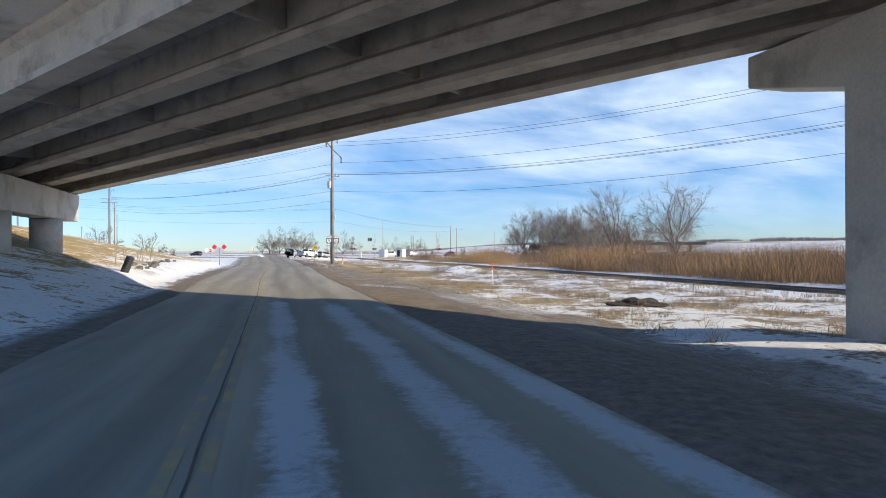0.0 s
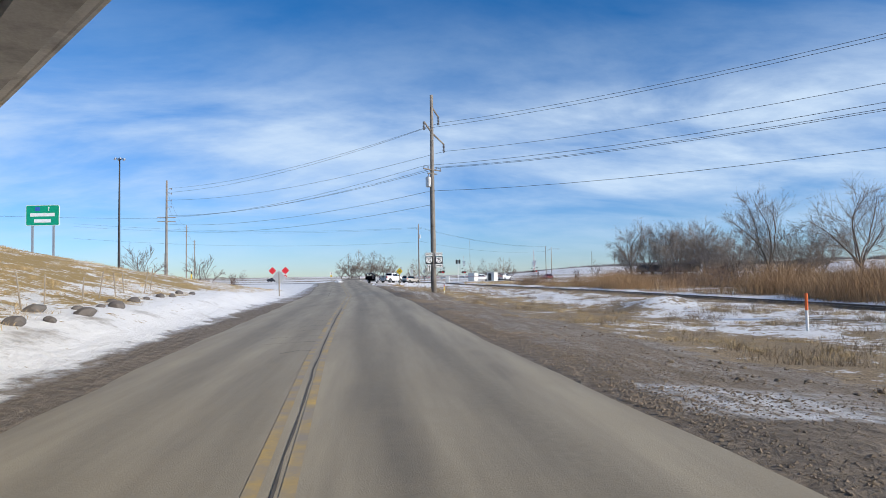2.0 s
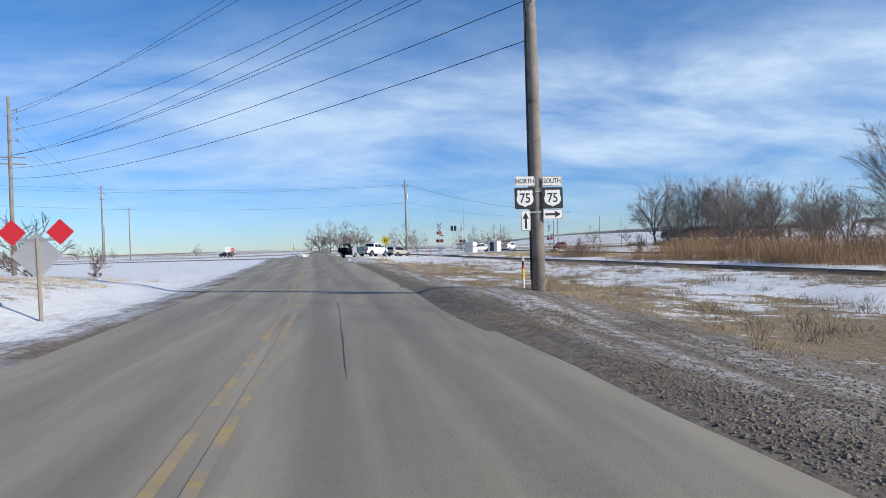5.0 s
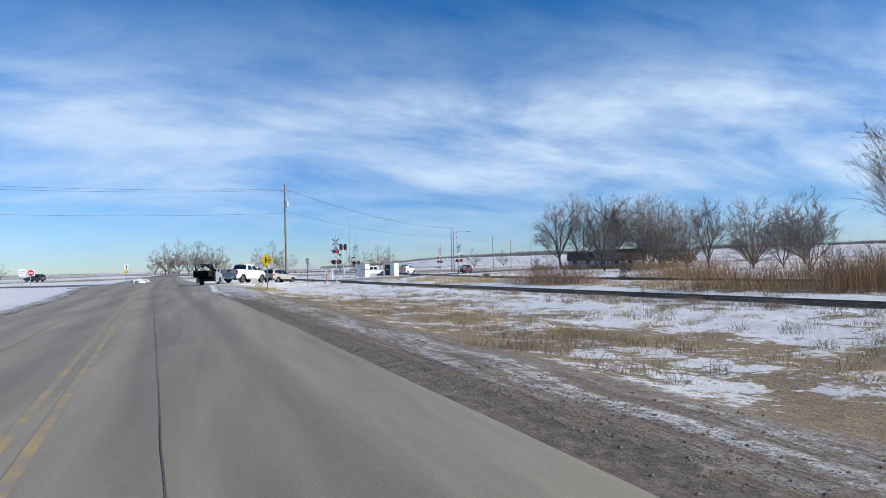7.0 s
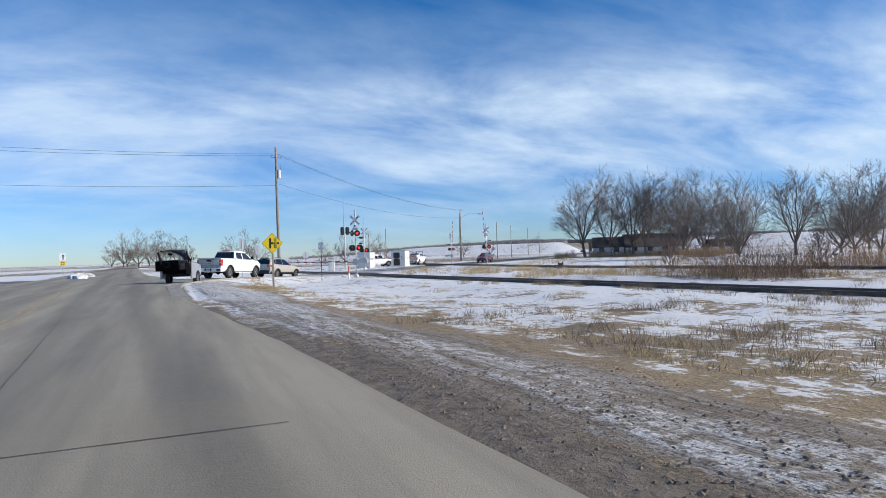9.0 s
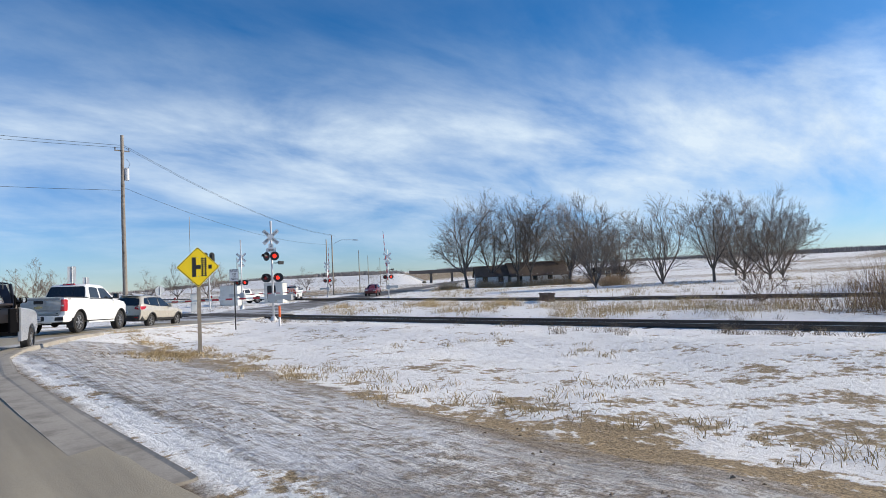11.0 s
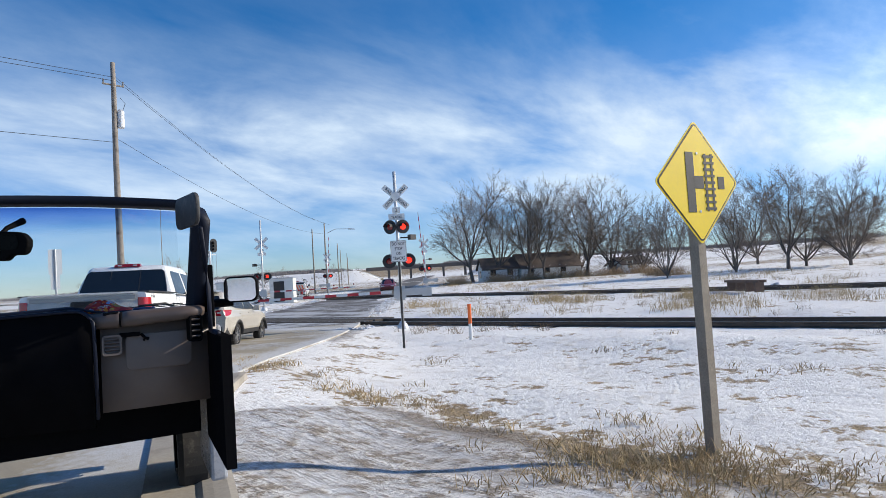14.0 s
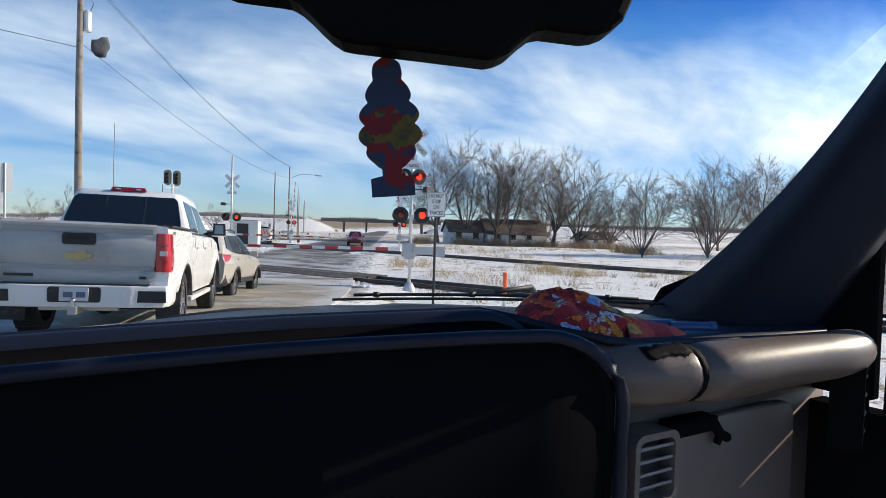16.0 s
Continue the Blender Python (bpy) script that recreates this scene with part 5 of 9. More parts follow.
def crossbuck(ob, c, face, words=True):
    """Crossed white blades with black lettering."""
    a = radians(face)
    m = Matrix.Translation(c) @ Matrix.Rotation(-a + math.pi, 4, "Z")
    for k, (ang, one, two) in enumerate(((-42, "RAIL", "ROAD"), (42, "CROS", "SING"))):
        bm = bmesh.new()
        plate(bm, 1.22, 0.225, 0.03, 0.006, 0.006 * k)
        if words:
            text_mesh(bm, one, 0.17, -0.34, 0, 0.006 * k - 0.003, 1, stretch=0.9)
            text_mesh(bm, two, 0.17, 0.34, 0, 0.006 * k - 0.003, 1, stretch=0.9)
        rot = Matrix.Rotation(radians(-ang), 4, "Y")
        bmesh.ops.transform(bm, matrix=m @ rot, verts=bm.verts)
        part("crossbuck_blade", bm, (M["sign_white"], M["sign_black"]), ob)


def gate(x, y, face, arm_dir, arm_len, lit, label, top=5.2, arm_down=True, words=True, upper=True):
    """A crossing signal: mast, crossbuck, two pairs of lamps, gate machine and striped arm. face: compass of its front."""
    g = height(x, y)
    ob = thing("crossing_signal", label, "railway signal", (x, y, g), group="crossing signals")
    a = radians(face)
    f = V(math.sin(a), math.cos(a), 0)
    side = V(f.y, -f.x, 0)
    H = top - g
    bm = bmesh.new()
    tube(bm, [(0, 0, 0.0), (0, 0, H)], 0.062, 14)
    tube(bm, [(0, 0, -0.2), (0, 0, 0.10), (0, 0, 0.30)], [0.24, 0.22, 0.10], 14)
    part("mast", bm, M["silver"], ob, "silver-painted steel mast", smooth=True)
    crossbuck(ob, f * 0.09 + V(0, 0, 4.64 - g), face, words)
    bm = bmesh.new()
    plate(bm, 0.62, 0.24, 0.02)
    if words:
        text_mesh(bm, "TRACKS", 0.14, 0, -0.015, -0.003, 1, stretch=0.8)
    plate(bm, 0.3, 0.24, 0.02, cz=0.25)
    if words:
        text_mesh(bm, "2", 0.2, 0, 0.25, -0.003, 1)
    bmesh.ops.transform(bm, matrix=Matrix.Translation(f * 0.09 + V(0, 0, 3.86 - g)) @ Matrix.Rotation(-a + math.pi, 4, "Z"), verts=bm.verts)
    part("track_count_plaque", bm, (M["sign_white"], M["sign_black"]), ob)
    # lamp bars
    for zz in (3.43, 2.16) if upper else (2.16,):
        bm = bmesh.new()
        tube(bm, [side * -0.36 + V(0, 0, zz - g), side * 0.36 + V(0, 0, zz - g)], 0.035, 8)
        part("lamp_bar", bm, M["silver"], ob)
    for k, sx in enumerate((-0.37, 0.37)):
        lamp_unit(ob, f * 0.12 + side * sx + V(0, 0, 2.16 - g), face, lit == k)
        lamp_unit(ob, -f * 0.14 + side * sx + V(0, 0, 2.16 - g), face + 180, lit == k)
    for k, sx in enumerate((-0.22, 0.28) if upper else ()):
        lamp_unit(ob, f * 0.15 + side * sx + V(0, 0, 3.47 - g), face + (28 if k else -20), lit == k)
    bm = bmesh.new()
    tube(bm, [side * -0.1 + V(0, 0, 3.05 - g), side * -0.55 + V(0, 0, 3.05 - g)], 0.03, 6)
    box(bm, side * -0.55 + V(0, 0, 3.05 - g), (0.30, 0.16, 0.2))
    part("bell", bm, M["black"], ob)
    # gate machine
    bm = bmesh.new()
    box(bm, side * 0.05 - f * 0.02 + V(0, 0, 0.96 - g), (0.50, 0.38, 0.46), Matrix.Rotation(-a, 3, "Z"), taper=(0.8, 0.9))
    bevel(bm, 0.05, 2)
    box(bm, side * 0.02 - f * 0.02 + V(0, 0, 0.70 - g), (0.34, 0.30, 0.12), Matrix.Rotation(-a, 3, "Z"))
    part("gate_machine", bm, M["galv"], ob, "grey steel gate machine")
    ad = radians(arm_dir)
    d = V(math.sin(ad), math.cos(ad), 0)
    bm = bmesh.new()
    for k in (-0.05, 0.07):
        box(bm, -d * 0.55 + V(0, 0, 0.95 - g) + f * k * 4, (0.9, 0.03, 0.26), Matrix.Rotation(math.pi / 2 - ad, 3, "Z"))
    box(bm, -d * 1.0 + V(0, 0, 0.93 - g), (0.36, 0.5, 0.34), Matrix.Rotation(math.pi / 2 - ad, 3, "Z"))
    part("counterweight", bm, M["galv"], ob)
    n = max(4, int(arm_len / 0.42))
    d3 = d if arm_down else (d * 0.06 + V(0, 0, 1)).normalized()
    rot = d3.to_track_quat("X", "Z").to_matrix()
    for k in range(n):
        bm = bmesh.new()
        w = 0.115 - 0.05 * k / n
        box(bm, d3 * (0.35 + (k + 0.5) * arm_len / n) + V(0, 0, 0.98 - g - 0.02 * k / n) + f * 0.12, (arm_len / n, 0.05, w), rot)
        part("arm_stripe", bm, M["red_white" if k % 2 else "sign_white"], ob)
    if arm_down:
        for fr in (0.45, 0.75, 0.98):
            bm = bmesh.new()
            q = d * (0.35 + fr * arm_len) + V(0, 0, 1.11 - g) + f * 0.12
            tube(bm, [q, q + V(0, 0, 0.12)], 0.05, 8)
            part("arm_lamp", bm, M["lens_red"], ob)
    return ob


gate(15.35, 147.1, 222, -46, 7.6, 0, "railway crossing signal with lowered red and white gate arm", top=5.63)
gate(23.5, 171.0, 42, 134, 6.5, 1, "crossing signal beyond the first track seen from behind", top=6.4, words=False, upper=False)
gate(42.8, 173.0, 222, -46, 6.5, 0, "crossing signal at the second track with raised lamps", top=5.5, arm_down=False, words=False, upper=False)
gate(48.3, 196.8, 42, 134, 6.0, 1, "farther crossing signal beyond the second track", top=5.3, arm_down=False, words=False, upper=False)


def train_signal():
    x, y = 22.9, 178.0
    g = height(x, y)
    ob = thing("train_signal", "twin black-hooded train signal heads on a silver mast", "railway signal", (x, y, g))
    bm = bmesh.new()
    tube(bm, [(0, 0, -0.2), (0, 0, 4.58 - g)], 0.075, 12)
    box(bm, (0, 0, 4.28 - g), (1.0, 0.06, 0.06))
    part("mast", bm, M["silver"], ob)
    for dx in (-0.36, 0.36):
        bm = bmesh.new()
        slab(bm, rounded(0.56, 1.15, 0.26, 5, dx, 5.03 - g), 0.05)
        box(bm, (dx, 0.16, 5.03 - g), (0.34, 0.3, 0.85))
        for dz in (-0.28, 0.0, 0.28):
            tube(bm, [(dx, -0.24, 5.03 - g + dz), (dx, 0.0, 5.03 - g + dz)], 0.11, 12)
        part("signal_head", bm, M["black"], ob)
    bm = bmesh.new()
    for k in range(8):
        tube(bm, [(0.35, 0.25, 0.3 * k), (0.65, 0.25, 0.3 * k)], 0.015, 5)
    for dx in (0.35, 0.65):
        tube(bm, [(dx, 0.25, -0.1), (dx, 0.25, 4.88 - g)], 0.02, 5)
    part("ladder", bm, M["galv"], ob)


train_signal()


def cabinets():
    for x, y, w, d, h, lab in ((27.9, 184.5, 2.1, 1.9, 2.35, "white steel signal equipment hut beside the crossing"), (19.5, 172.7, 0.75, 0.6, 1.7, "pale steel signal case on a post by the track"), (33.3, 183.9, 2.3, 2.0, 2.45, "grey box hut, doorway's dark inside painted black, behind the far track")):
        g = height(x, y)
        ob = thing("signal_hut", lab, "equipment cabinet", (x, y, g), -42 if w > 1 else -20, group="signal cabinets")
        bm = bmesh.new()
        box(bm, (0, 0, h / 2), (w, d, h))
        bevel(bm, 0.03, 1)
        part("body", bm, M["cabinet"], ob)
        bm = bmesh.new()
        box(bm, (0, 0, h + 0.04), (w + 0.12, d + 0.12, 0.08), taper=(0.9, 0.9))
        part("roof", bm, M["galv"], ob)
        bm = bmesh.new()
        box(bm, (-w * 0.1, -d / 2 - 0.012, h * 0.48), (w * 0.45, 0.03, h * 0.82))
        # On the last hut a closed black slab paints the doorway's dark inside.
        dr = part("door", bm, M["cabinet" if x < 33 else "black"], ob, "" if x < 33 else "black slab painted as a doorway's dark inside")
        bm = bmesh.new()
        box(bm, (w * 0.07, -d / 2 - 0.04, h * 0.48), (0.04, 0.05, 0.18))
        part("handle", bm, M["galv"], dr)


cabinets()


def rail_frame():
    x, y = 32.4, 139.9
    ob = thing("timber_frame", "low weathered timber rack standing in the snow", "rack", (x, y, height(x, y)), 55)
    for k in (-1.0, -0.35, 0.35, 1.0):
        bm = bmesh.new()
        box(bm, (k, 0, 0.22), (0.10, 0.5, 0.5))
        part("post", bm, M["rust"], ob)
    for k in (-0.2, 0.2):
        bm = bmesh.new()
        box(bm, (0, k, 0.52), (2.5, 0.10, 0.12))
        part("beam", bm, M["rust"], ob)


M["rust"] = paint("weathered_timber", (0.15, 0.10, 0.075), 0.8, vary=0.3, scale=4, fine=40)
rail_frame()


# ---- vehicles ----
M["white_paint"] = paint("white_car_paint", (0.82, 0.82, 0.81), 0.28, vary=0.02, scale=1.5, fine=30, coat=0.6, dirt=(0.60, 0.57, 0.52), dirt_amount=0.06, dirt_scale=1.8)
M["white_dirty"] = paint("road_grimed_white_paint", (0.80, 0.80, 0.78), 0.36, vary=0.05, scale=1.5, fine=20, coat=0.4, dirt=(0.55, 0.52, 0.46), dirt_amount=0.18, dirt_scale=1.4)
M["gold_paint"] = paint("pale_gold_car_paint", (0.56, 0.52, 0.45), 0.30, metal=0.3, vary=0.05, scale=2, fine=60, coat=0.6, dirt=(0.40, 0.36, 0.30), dirt_amount=0.15, dirt_scale=2)
M["red_paint"] = paint("dark_red_car_paint", (0.16, 0.02, 0.02), 0.3, vary=0.06, coat=0.6)
M["grey_paint"] = paint("dark_grey_car_paint", (0.05, 0.055, 0.06), 0.3, vary=0.06, coat=0.6)
M["car_glass"] = paint("dark_car_glass", (0.012, 0.015, 0.018), 0.05, vary=0.1, spec=0.9)
M["trim_black"] = paint("black_plastic_trim", (0.022, 0.022, 0.024), 0.6, vary=0.2, dirt=(0.10, 0.09, 0.08), dirt_amount=0.15, dirt_scale=5)
M["tail_red"] = paint("red_tail_lens", (0.42, 0.012, 0.018), 0.15, vary=0.1, coat=0.7)
M["alloy"] = paint("alloy_wheel", (0.45, 0.45, 0.46), 0.3, metal=0.8, vary=0.15, dirt=(0.12, 0.11, 0.10), dirt_amount=0.2, dirt_scale=8)
M["chrome"] = paint("chrome", (0.75, 0.75, 0.76), 0.12, metal=1.0, vary=0.04)
# Dark greenish tone stands in for what the mirror would reflect.
M["mirror_dark"] = paint("dark_reflection_mirror", (0.22, 0.26, 0.27), 0.06, metal=1.0, vary=0.04)
M["gold_badge"] = paint("gold_badge", (0.46, 0.36, 0.17), 0.35, metal=0.5, vary=0.08)
M["under"] = paint("dark_underbody", (0.02, 0.019, 0.018), 0.9, vary=0.3)
M["plate_white"] = paint("number_plate", (0.62, 0.64, 0.66), 0.5, vary=0.05)
M["plate_bar"] = paint("number_plate_bar", (0.12, 0.14, 0.22), 0.6, vary=0.1)
M["lamp_clear"] = paint("clear_lamp_lens", (0.62, 0.62, 0.60), 0.1, vary=0.05, coat=0.8)


def side_panel(bm, pts, half, out=0.004, side=0, mi=0):
    """A thin panel on both flanks, just proud of the body."""
    for s in (side,) if side else (-1, 1):
        a = [bm.verts.new((s * (half(y, z) + out), y, z)) for y, z in pts]
        b = [bm.verts.new((s * (half(y, z) - 0.02), y, z)) for y, z in pts]
        fs = [bm.faces.new(a if s > 0 else a[::-1])]
        n = len(pts)
        for k in range(n):
            q = (a[k], a[(k + 1) % n], b[(k + 1) % n], b[k])
            fs.append(bm.faces.new(q[::-1] if s > 0 else q))
        for f in fs:
            f.material_index = mi


def quad_panel(bm, corners, depth=0.02, mi=0):
    """A four- or more-cornered pane with thickness behind it."""
    a = [bm.verts.new(c) for c in corners]
    nrm = (Vector(corners[1]) - Vector(corners[0])).cross(Vector(corners[2]) - Vector(corners[0])).normalized()
    b = [bm.verts.new(Vector(c) - nrm * depth) for c in corners]
    n = len(corners)
    fs = [bm.faces.new(a), bm.faces.new(b[::-1])]
    for k in range(n):
        fs.append(bm.faces.new((a[(k + 1) % n], a[k], b[k], b[(k + 1) % n])))
    for f in fs:
        f.material_index = mi


def wheel(parent, x, y, r, w, rim_r, spokes=6, dark=False, tread=True):
    s = 1 if x > 0 else -1
    bm = bmesh.new()
    prof = [(rim_r, 0.0), (r - 0.03, 0.0), (r, 0.035), (r, w - 0.035), (r - 0.03, w), (rim_r, w)]
    n = 32
    rings = []
    for a, b in prof:
        rings.append([bm.verts.new((x - s * b, y + a * math.cos(6.28318 * k / n), r + a * math.sin(6.28318 * k / n))) for k in range(n)])
    for r0, r1 in zip(rings, rings[1:]):
        for k in range(n):
            bm.faces.new((r0[k], r0[(k + 1) % n], r1[(k + 1) % n], r1[k]))
    # tread blocks
    for k in range(n if tread else 0):
        a = 6.28318 * (k + 0.5) / n
        c = V(x - s * w / 2, y + r * math.cos(a), r + r * math.sin(a))
        box(bm, c, (w * 0.86, 0.035, 0.012), Matrix.Rotation(a - math.pi / 2, 3, "X"))
    bmesh.ops.recalc_face_normals(bm, faces=bm.faces)
    ty = part("tyre", bm, M["rubber"], parent, "black treaded tyre")
    bm = bmesh.new()
    rings = []
    for a, b in ((rim_r, 0.01), (rim_r - 0.02, 0.012), (rim_r - 0.03, 0.07), (0.0001, 0.09)):
        rings.append([bm.verts.new((x - s * b, y + a * math.cos(6.28318 * k / n), r + a * math.sin(6.28318 * k / n))) for k in range(n)])
    for i, (r0, r1) in enumerate(zip(rings, rings[1:])):
        for k in range(n):
            f = bm.faces.new((r0[k], r0[(k + 1) % n], r1[(k + 1) % n], r1[k]))
            f.material_index = 1 if i == 2 else 0
    for k in range(spokes):
        a = 6.28318 * k / spokes
        for off in (-0.10, 0.10):
            d = V(0, math.cos(a + off), math.sin(a + off))
            box(bm, V(x - s * 0.035, y, r) + d * rim_r * 0.52, (0.035, 0.03, rim_r * 0.92), Matrix.Rotation(a + off - math.pi / 2, 3, "X"))
    tube(bm, [(x - s * 0.015, y, r), (x - s * 0.06, y, r)], 0.07, 12)
    part("rim", bm, (M["alloy"], M["under"]), ty, "alloy rim")


def sharpen(bm, angle=32):
    """Smooth shading, with creases kept where faces meet at more than the angle."""
    for f in bm.faces:
        f.smooth = True
    for e in bm.edges:
        e.smooth = len(e.link_faces) == 2 and e.calc_face_angle(0) < radians(angle)


def columns(y0, y1, wheels, r, low, zc, step=0.16):
    """Stations along a flank with the height of its lower edge, rising over the wheels."""
    out = []
    edge = math.sqrt(max(0.0, r * r - (low - zc) ** 2))
    for a, b in zip([y0] + [w + edge for w in wheels], [w - edge for w in wheels] + [y1]):
        n = max(2, int((b - a) / step))
        out += [(a + (b - a) * k / n, low) for k in range(n + 1)]
        if b != y1:
            w = b + edge
            for k in range(1, 16):
                g = math.pi * (1 - k / 16)
                y, z = w + r * math.cos(g), zc + r * math.sin(g)
                if abs(y - w) < edge - 0.004 or z > low + 0.02:
                    out.append((y, max(z, low)))
    return sorted(out)


def flank(x, lo, top, bev, n=9, m=4):
    """Half a cross section, from the sill up and over a rounded shoulder; x(z) is the half-width."""
    pts = []
    for k in range(n + 1):
        z = lo + (top - bev - lo) * k / n
        pts.append((x(z), z))
    w = x(top - bev)
    for k in range(1, m + 1):
        a = math.pi / 2 * k / m
        pts.append((w - bev * (1 - math.cos(a)), top - bev + bev * math.sin(a)))
    return pts


def body_shell(name, cols, top, half, material, parent, label="", bev=0.07, crown=0.02):
    """A car body skinned over its cross sections, with smooth flanks and rounded shoulders."""
    bm = bmesh.new()
    rings = []
    for y, lo in cols:
        side = flank(lambda z: half(y, z), lo, top(y), bev)
        w, t = side[-1][0], side[-1][1]
        deck = [(w * (1 - k / 4), t + crown * (1 - (1 - k / 4) ** 2)) for k in range(1, 5)]
        right = side + deck
        ring = right + [(-x, z) for x, z in right[-2::-1]]
        rings.append([bm.verts.new((x, y, z)) for x, z in ring])
    for a, b in zip(rings, rings[1:]):
        for k in range(len(a) - 1):
            bm.faces.new((a[k], b[k], b[k + 1], a[k + 1]))
    bm.faces.new(rings[0]), bm.faces.new(rings[-1][::-1])
    bmesh.ops.recalc_face_normals(bm, faces=bm.faces)
    sharpen(bm)
    return part(name, bm, M[material], parent, label)


def arch_lip(parent, cy, x, r, zc, low, material, width=0.05):
    """A dark lip round one wheel opening."""
    bm = bmesh.new()
    s = 1 if x > 0 else -1
    a0 = math.asin((low - zc) / r)
    rings = []
    for k in range(17):
        g = a0 + (math.pi - 2 * a0) * k / 16
        rings.append([bm.verts.new((x + s * dx, cy + q * math.cos(g), zc + q * math.sin(g))) for dx, q in ((0.006, r + width), (0.012, r + width * 0.4), (0.006, r - 0.012), (-0.12, r - 0.012))])
    for a, b in zip(rings, rings[1:]):
        for k in range(3):
            bm.faces.new((a[k], b[k], b[k + 1], a[k + 1]))
    part("arch_lip", bm, M[material], parent, smooth=True)


def lamp_wrap(parent, s, rear, outline, half, depth, label):
    """A tail lamp that wraps from the rear face round to the flank; outline: rows of z, inner x, reach forward."""
    bm = bmesh.new()
    rows = []
    for z, xi, fwd in outline:
        xo = half(rear + 0.1, z) + 0.012
        ry = rear - depth
        pts = [(xi, ry), (xi + (xo - xi) * 0.55, ry), (xo - 0.035, ry + 0.012), (xo - 0.008, ry + 0.045), (xo, ry + 0.09), (half(rear + fwd, z) + 0.010, rear + fwd)]
        rows.append([bm.verts.new((s * x, y, z)) for x, y in pts])
    for a, b in zip(rows, rows[1:]):
        for k in range(5):
            bm.faces.new((a[k], a[k + 1], b[k + 1], b[k]))
    ext = bmesh.ops.extrude_face_region(bm, geom=list(bm.faces))
    for g in ext["geom"]:
        if isinstance(g, bmesh.types.BMVert):
            g.co.x *= 0.96
            g.co.y += 0.03
    bmesh.ops.recalc_face_normals(bm, faces=bm.faces)
    sharpen(bm, 40)
    return part("tail_lamp", bm, M["tail_red"], parent, label)


def pickup(place, turn, label):
    ob = thing("pickup_truck", label, "pickup truck", place, turn, group="vehicles")
    REAR, FRONT, LOW, RW = -1.13, 4.47, 0.47, 0.50

    def half(y, z):
        k = 0.985 + 0.022 * smooth(0.50, 0.95, z) - 0.035 * smooth(1.0, 1.40, z) - 0.06 * smooth(0.66, 0.42, z)
        k -= 0.14 * smooth(3.9, 4.6, y) + 0.015 * smooth(-0.9, -1.13, y)
        for w in (0.0, 3.65):  # flared arches
            d = math.hypot(y - w, z - 0.41)
            k += 0.030 * math.exp(-((d - 0.56) / 0.10) ** 2)
        return k - 0.010 * math.exp(-((z - 1.16) / 0.05) ** 2)

    def top(y):
        return 1.375 if y < 0.70 else 1.375 - 0.055 * smooth(0.70, 0.80, y) - 0.10 * smooth(3.2, 4.2, y) - 0.22 * smooth(4.15, 4.5, y)

    body_shell("body", columns(REAR, FRONT, (0.0, 3.65), RW, LOW, 0.41), top, half, "white_paint", ob, "white painted body", 0.05)
    for y in (0.0, 3.65):
        for s in (-1, 1):
            arch_lip(ob, y, s * half(y, 0.9), RW, 0.41, LOW, "trim_black", 0.022)

    # cab: greenhouse over the body
    def roof(y, z):
        return 0.915 - 0.05 * smooth(1.30, 1.52, z) - 0.13 * smooth(1.45, 1.92, z)

    bm = bmesh.new()
    rings = []
    for z, y0, y1 in ((1.27, 0.72, 3.28), (1.36, 0.745, 3.20), (1.50, 0.80, 3.03), (1.66, 0.87, 2.80), (1.80, 0.935, 2.58), (1.88, 0.985, 2.44), (1.925, 1.05, 2.30), (1.945, 1.20, 2.12), (1.955, 1.5, 1.9)):
        w = roof(0, z) - (0.04 if z > 1.9 else 0) - (0.10 if z > 1.94 else 0) - (0.3 if z > 1.95 else 0)
        c = 0.09
        rings.append([bm.verts.new((x, y, z)) for x, y in ((-w, y0 + c), (-w + 0.025, y0 + 0.025), (-w + c, y0), (0, y0 - 0.02), (w - c, y0), (w - 0.025, y0 + 0.025), (w, y0 + c), (w, (y0 + y1) / 2), (w, y1 - c), (w - c, y1), (0, y1 + 0.05), (-w + c, y1), (-w, y1 - c), (-w, (y0 + y1) / 2))])
    for a, b in zip(rings, rings[1:]):
        for k in range(14):
            bm.faces.new((a[k], a[(k + 1) % 14], b[(k + 1) % 14], b[k]))
    bm.faces.new(rings[-1])
    bmesh.ops.recalc_face_normals(bm, faces=bm.faces)
    sharpen(bm, 38)
    part("cab", bm, M["white_paint"], ob, "white crew cab")
    bm = bmesh.new()
    quad_panel(bm, [(-0.80, 0.735, 1.385), (0.80, 0.735, 1.385), (0.79, 0.775, 1.50), (0.715, 0.915, 1.80), (0.66, 0.935, 1.845), (-0.66, 0.935, 1.845), (-0.715, 0.915, 1.80), (-0.79, 0.775, 1.50)], 0.03)
    rw = part("rear_window", bm, M["car_glass"], ob, "dark tinted rear window")
    bm = bmesh.new()
    for x in (-0.27, 0.27):
        quad_panel(bm, [(x - 0.010, 0.733, 1.39), (x + 0.010, 0.733, 1.39), (x + 0.010, 0.928, 1.84), (x - 0.010, 0.928, 1.84)], 0.01)
    part("window_divider", bm, M["trim_black"], rw)
    bm = bmesh.new()
    quad_panel(bm, [(0.78, 3.21, 1.38), (-0.78, 3.21, 1.38), (-0.66, 2.56, 1.84), (0.66, 2.56, 1.84)], 0.02)
    part("windscreen", bm, M["car_glass"], ob)
    for pts in ([(1.00, 1.375), (1.80, 1.365), (1.80, 1.80), (1.16, 1.82), (1.06, 1.70)], [(1.90, 1.365), (2.98, 1.355), (2.86, 1.46), (2.47, 1.78), (1.90, 1.80)]):
        for sd in (-1, 1):
            bm = bmesh.new()
            side_panel(bm, pts, roof, 0.008, sd)
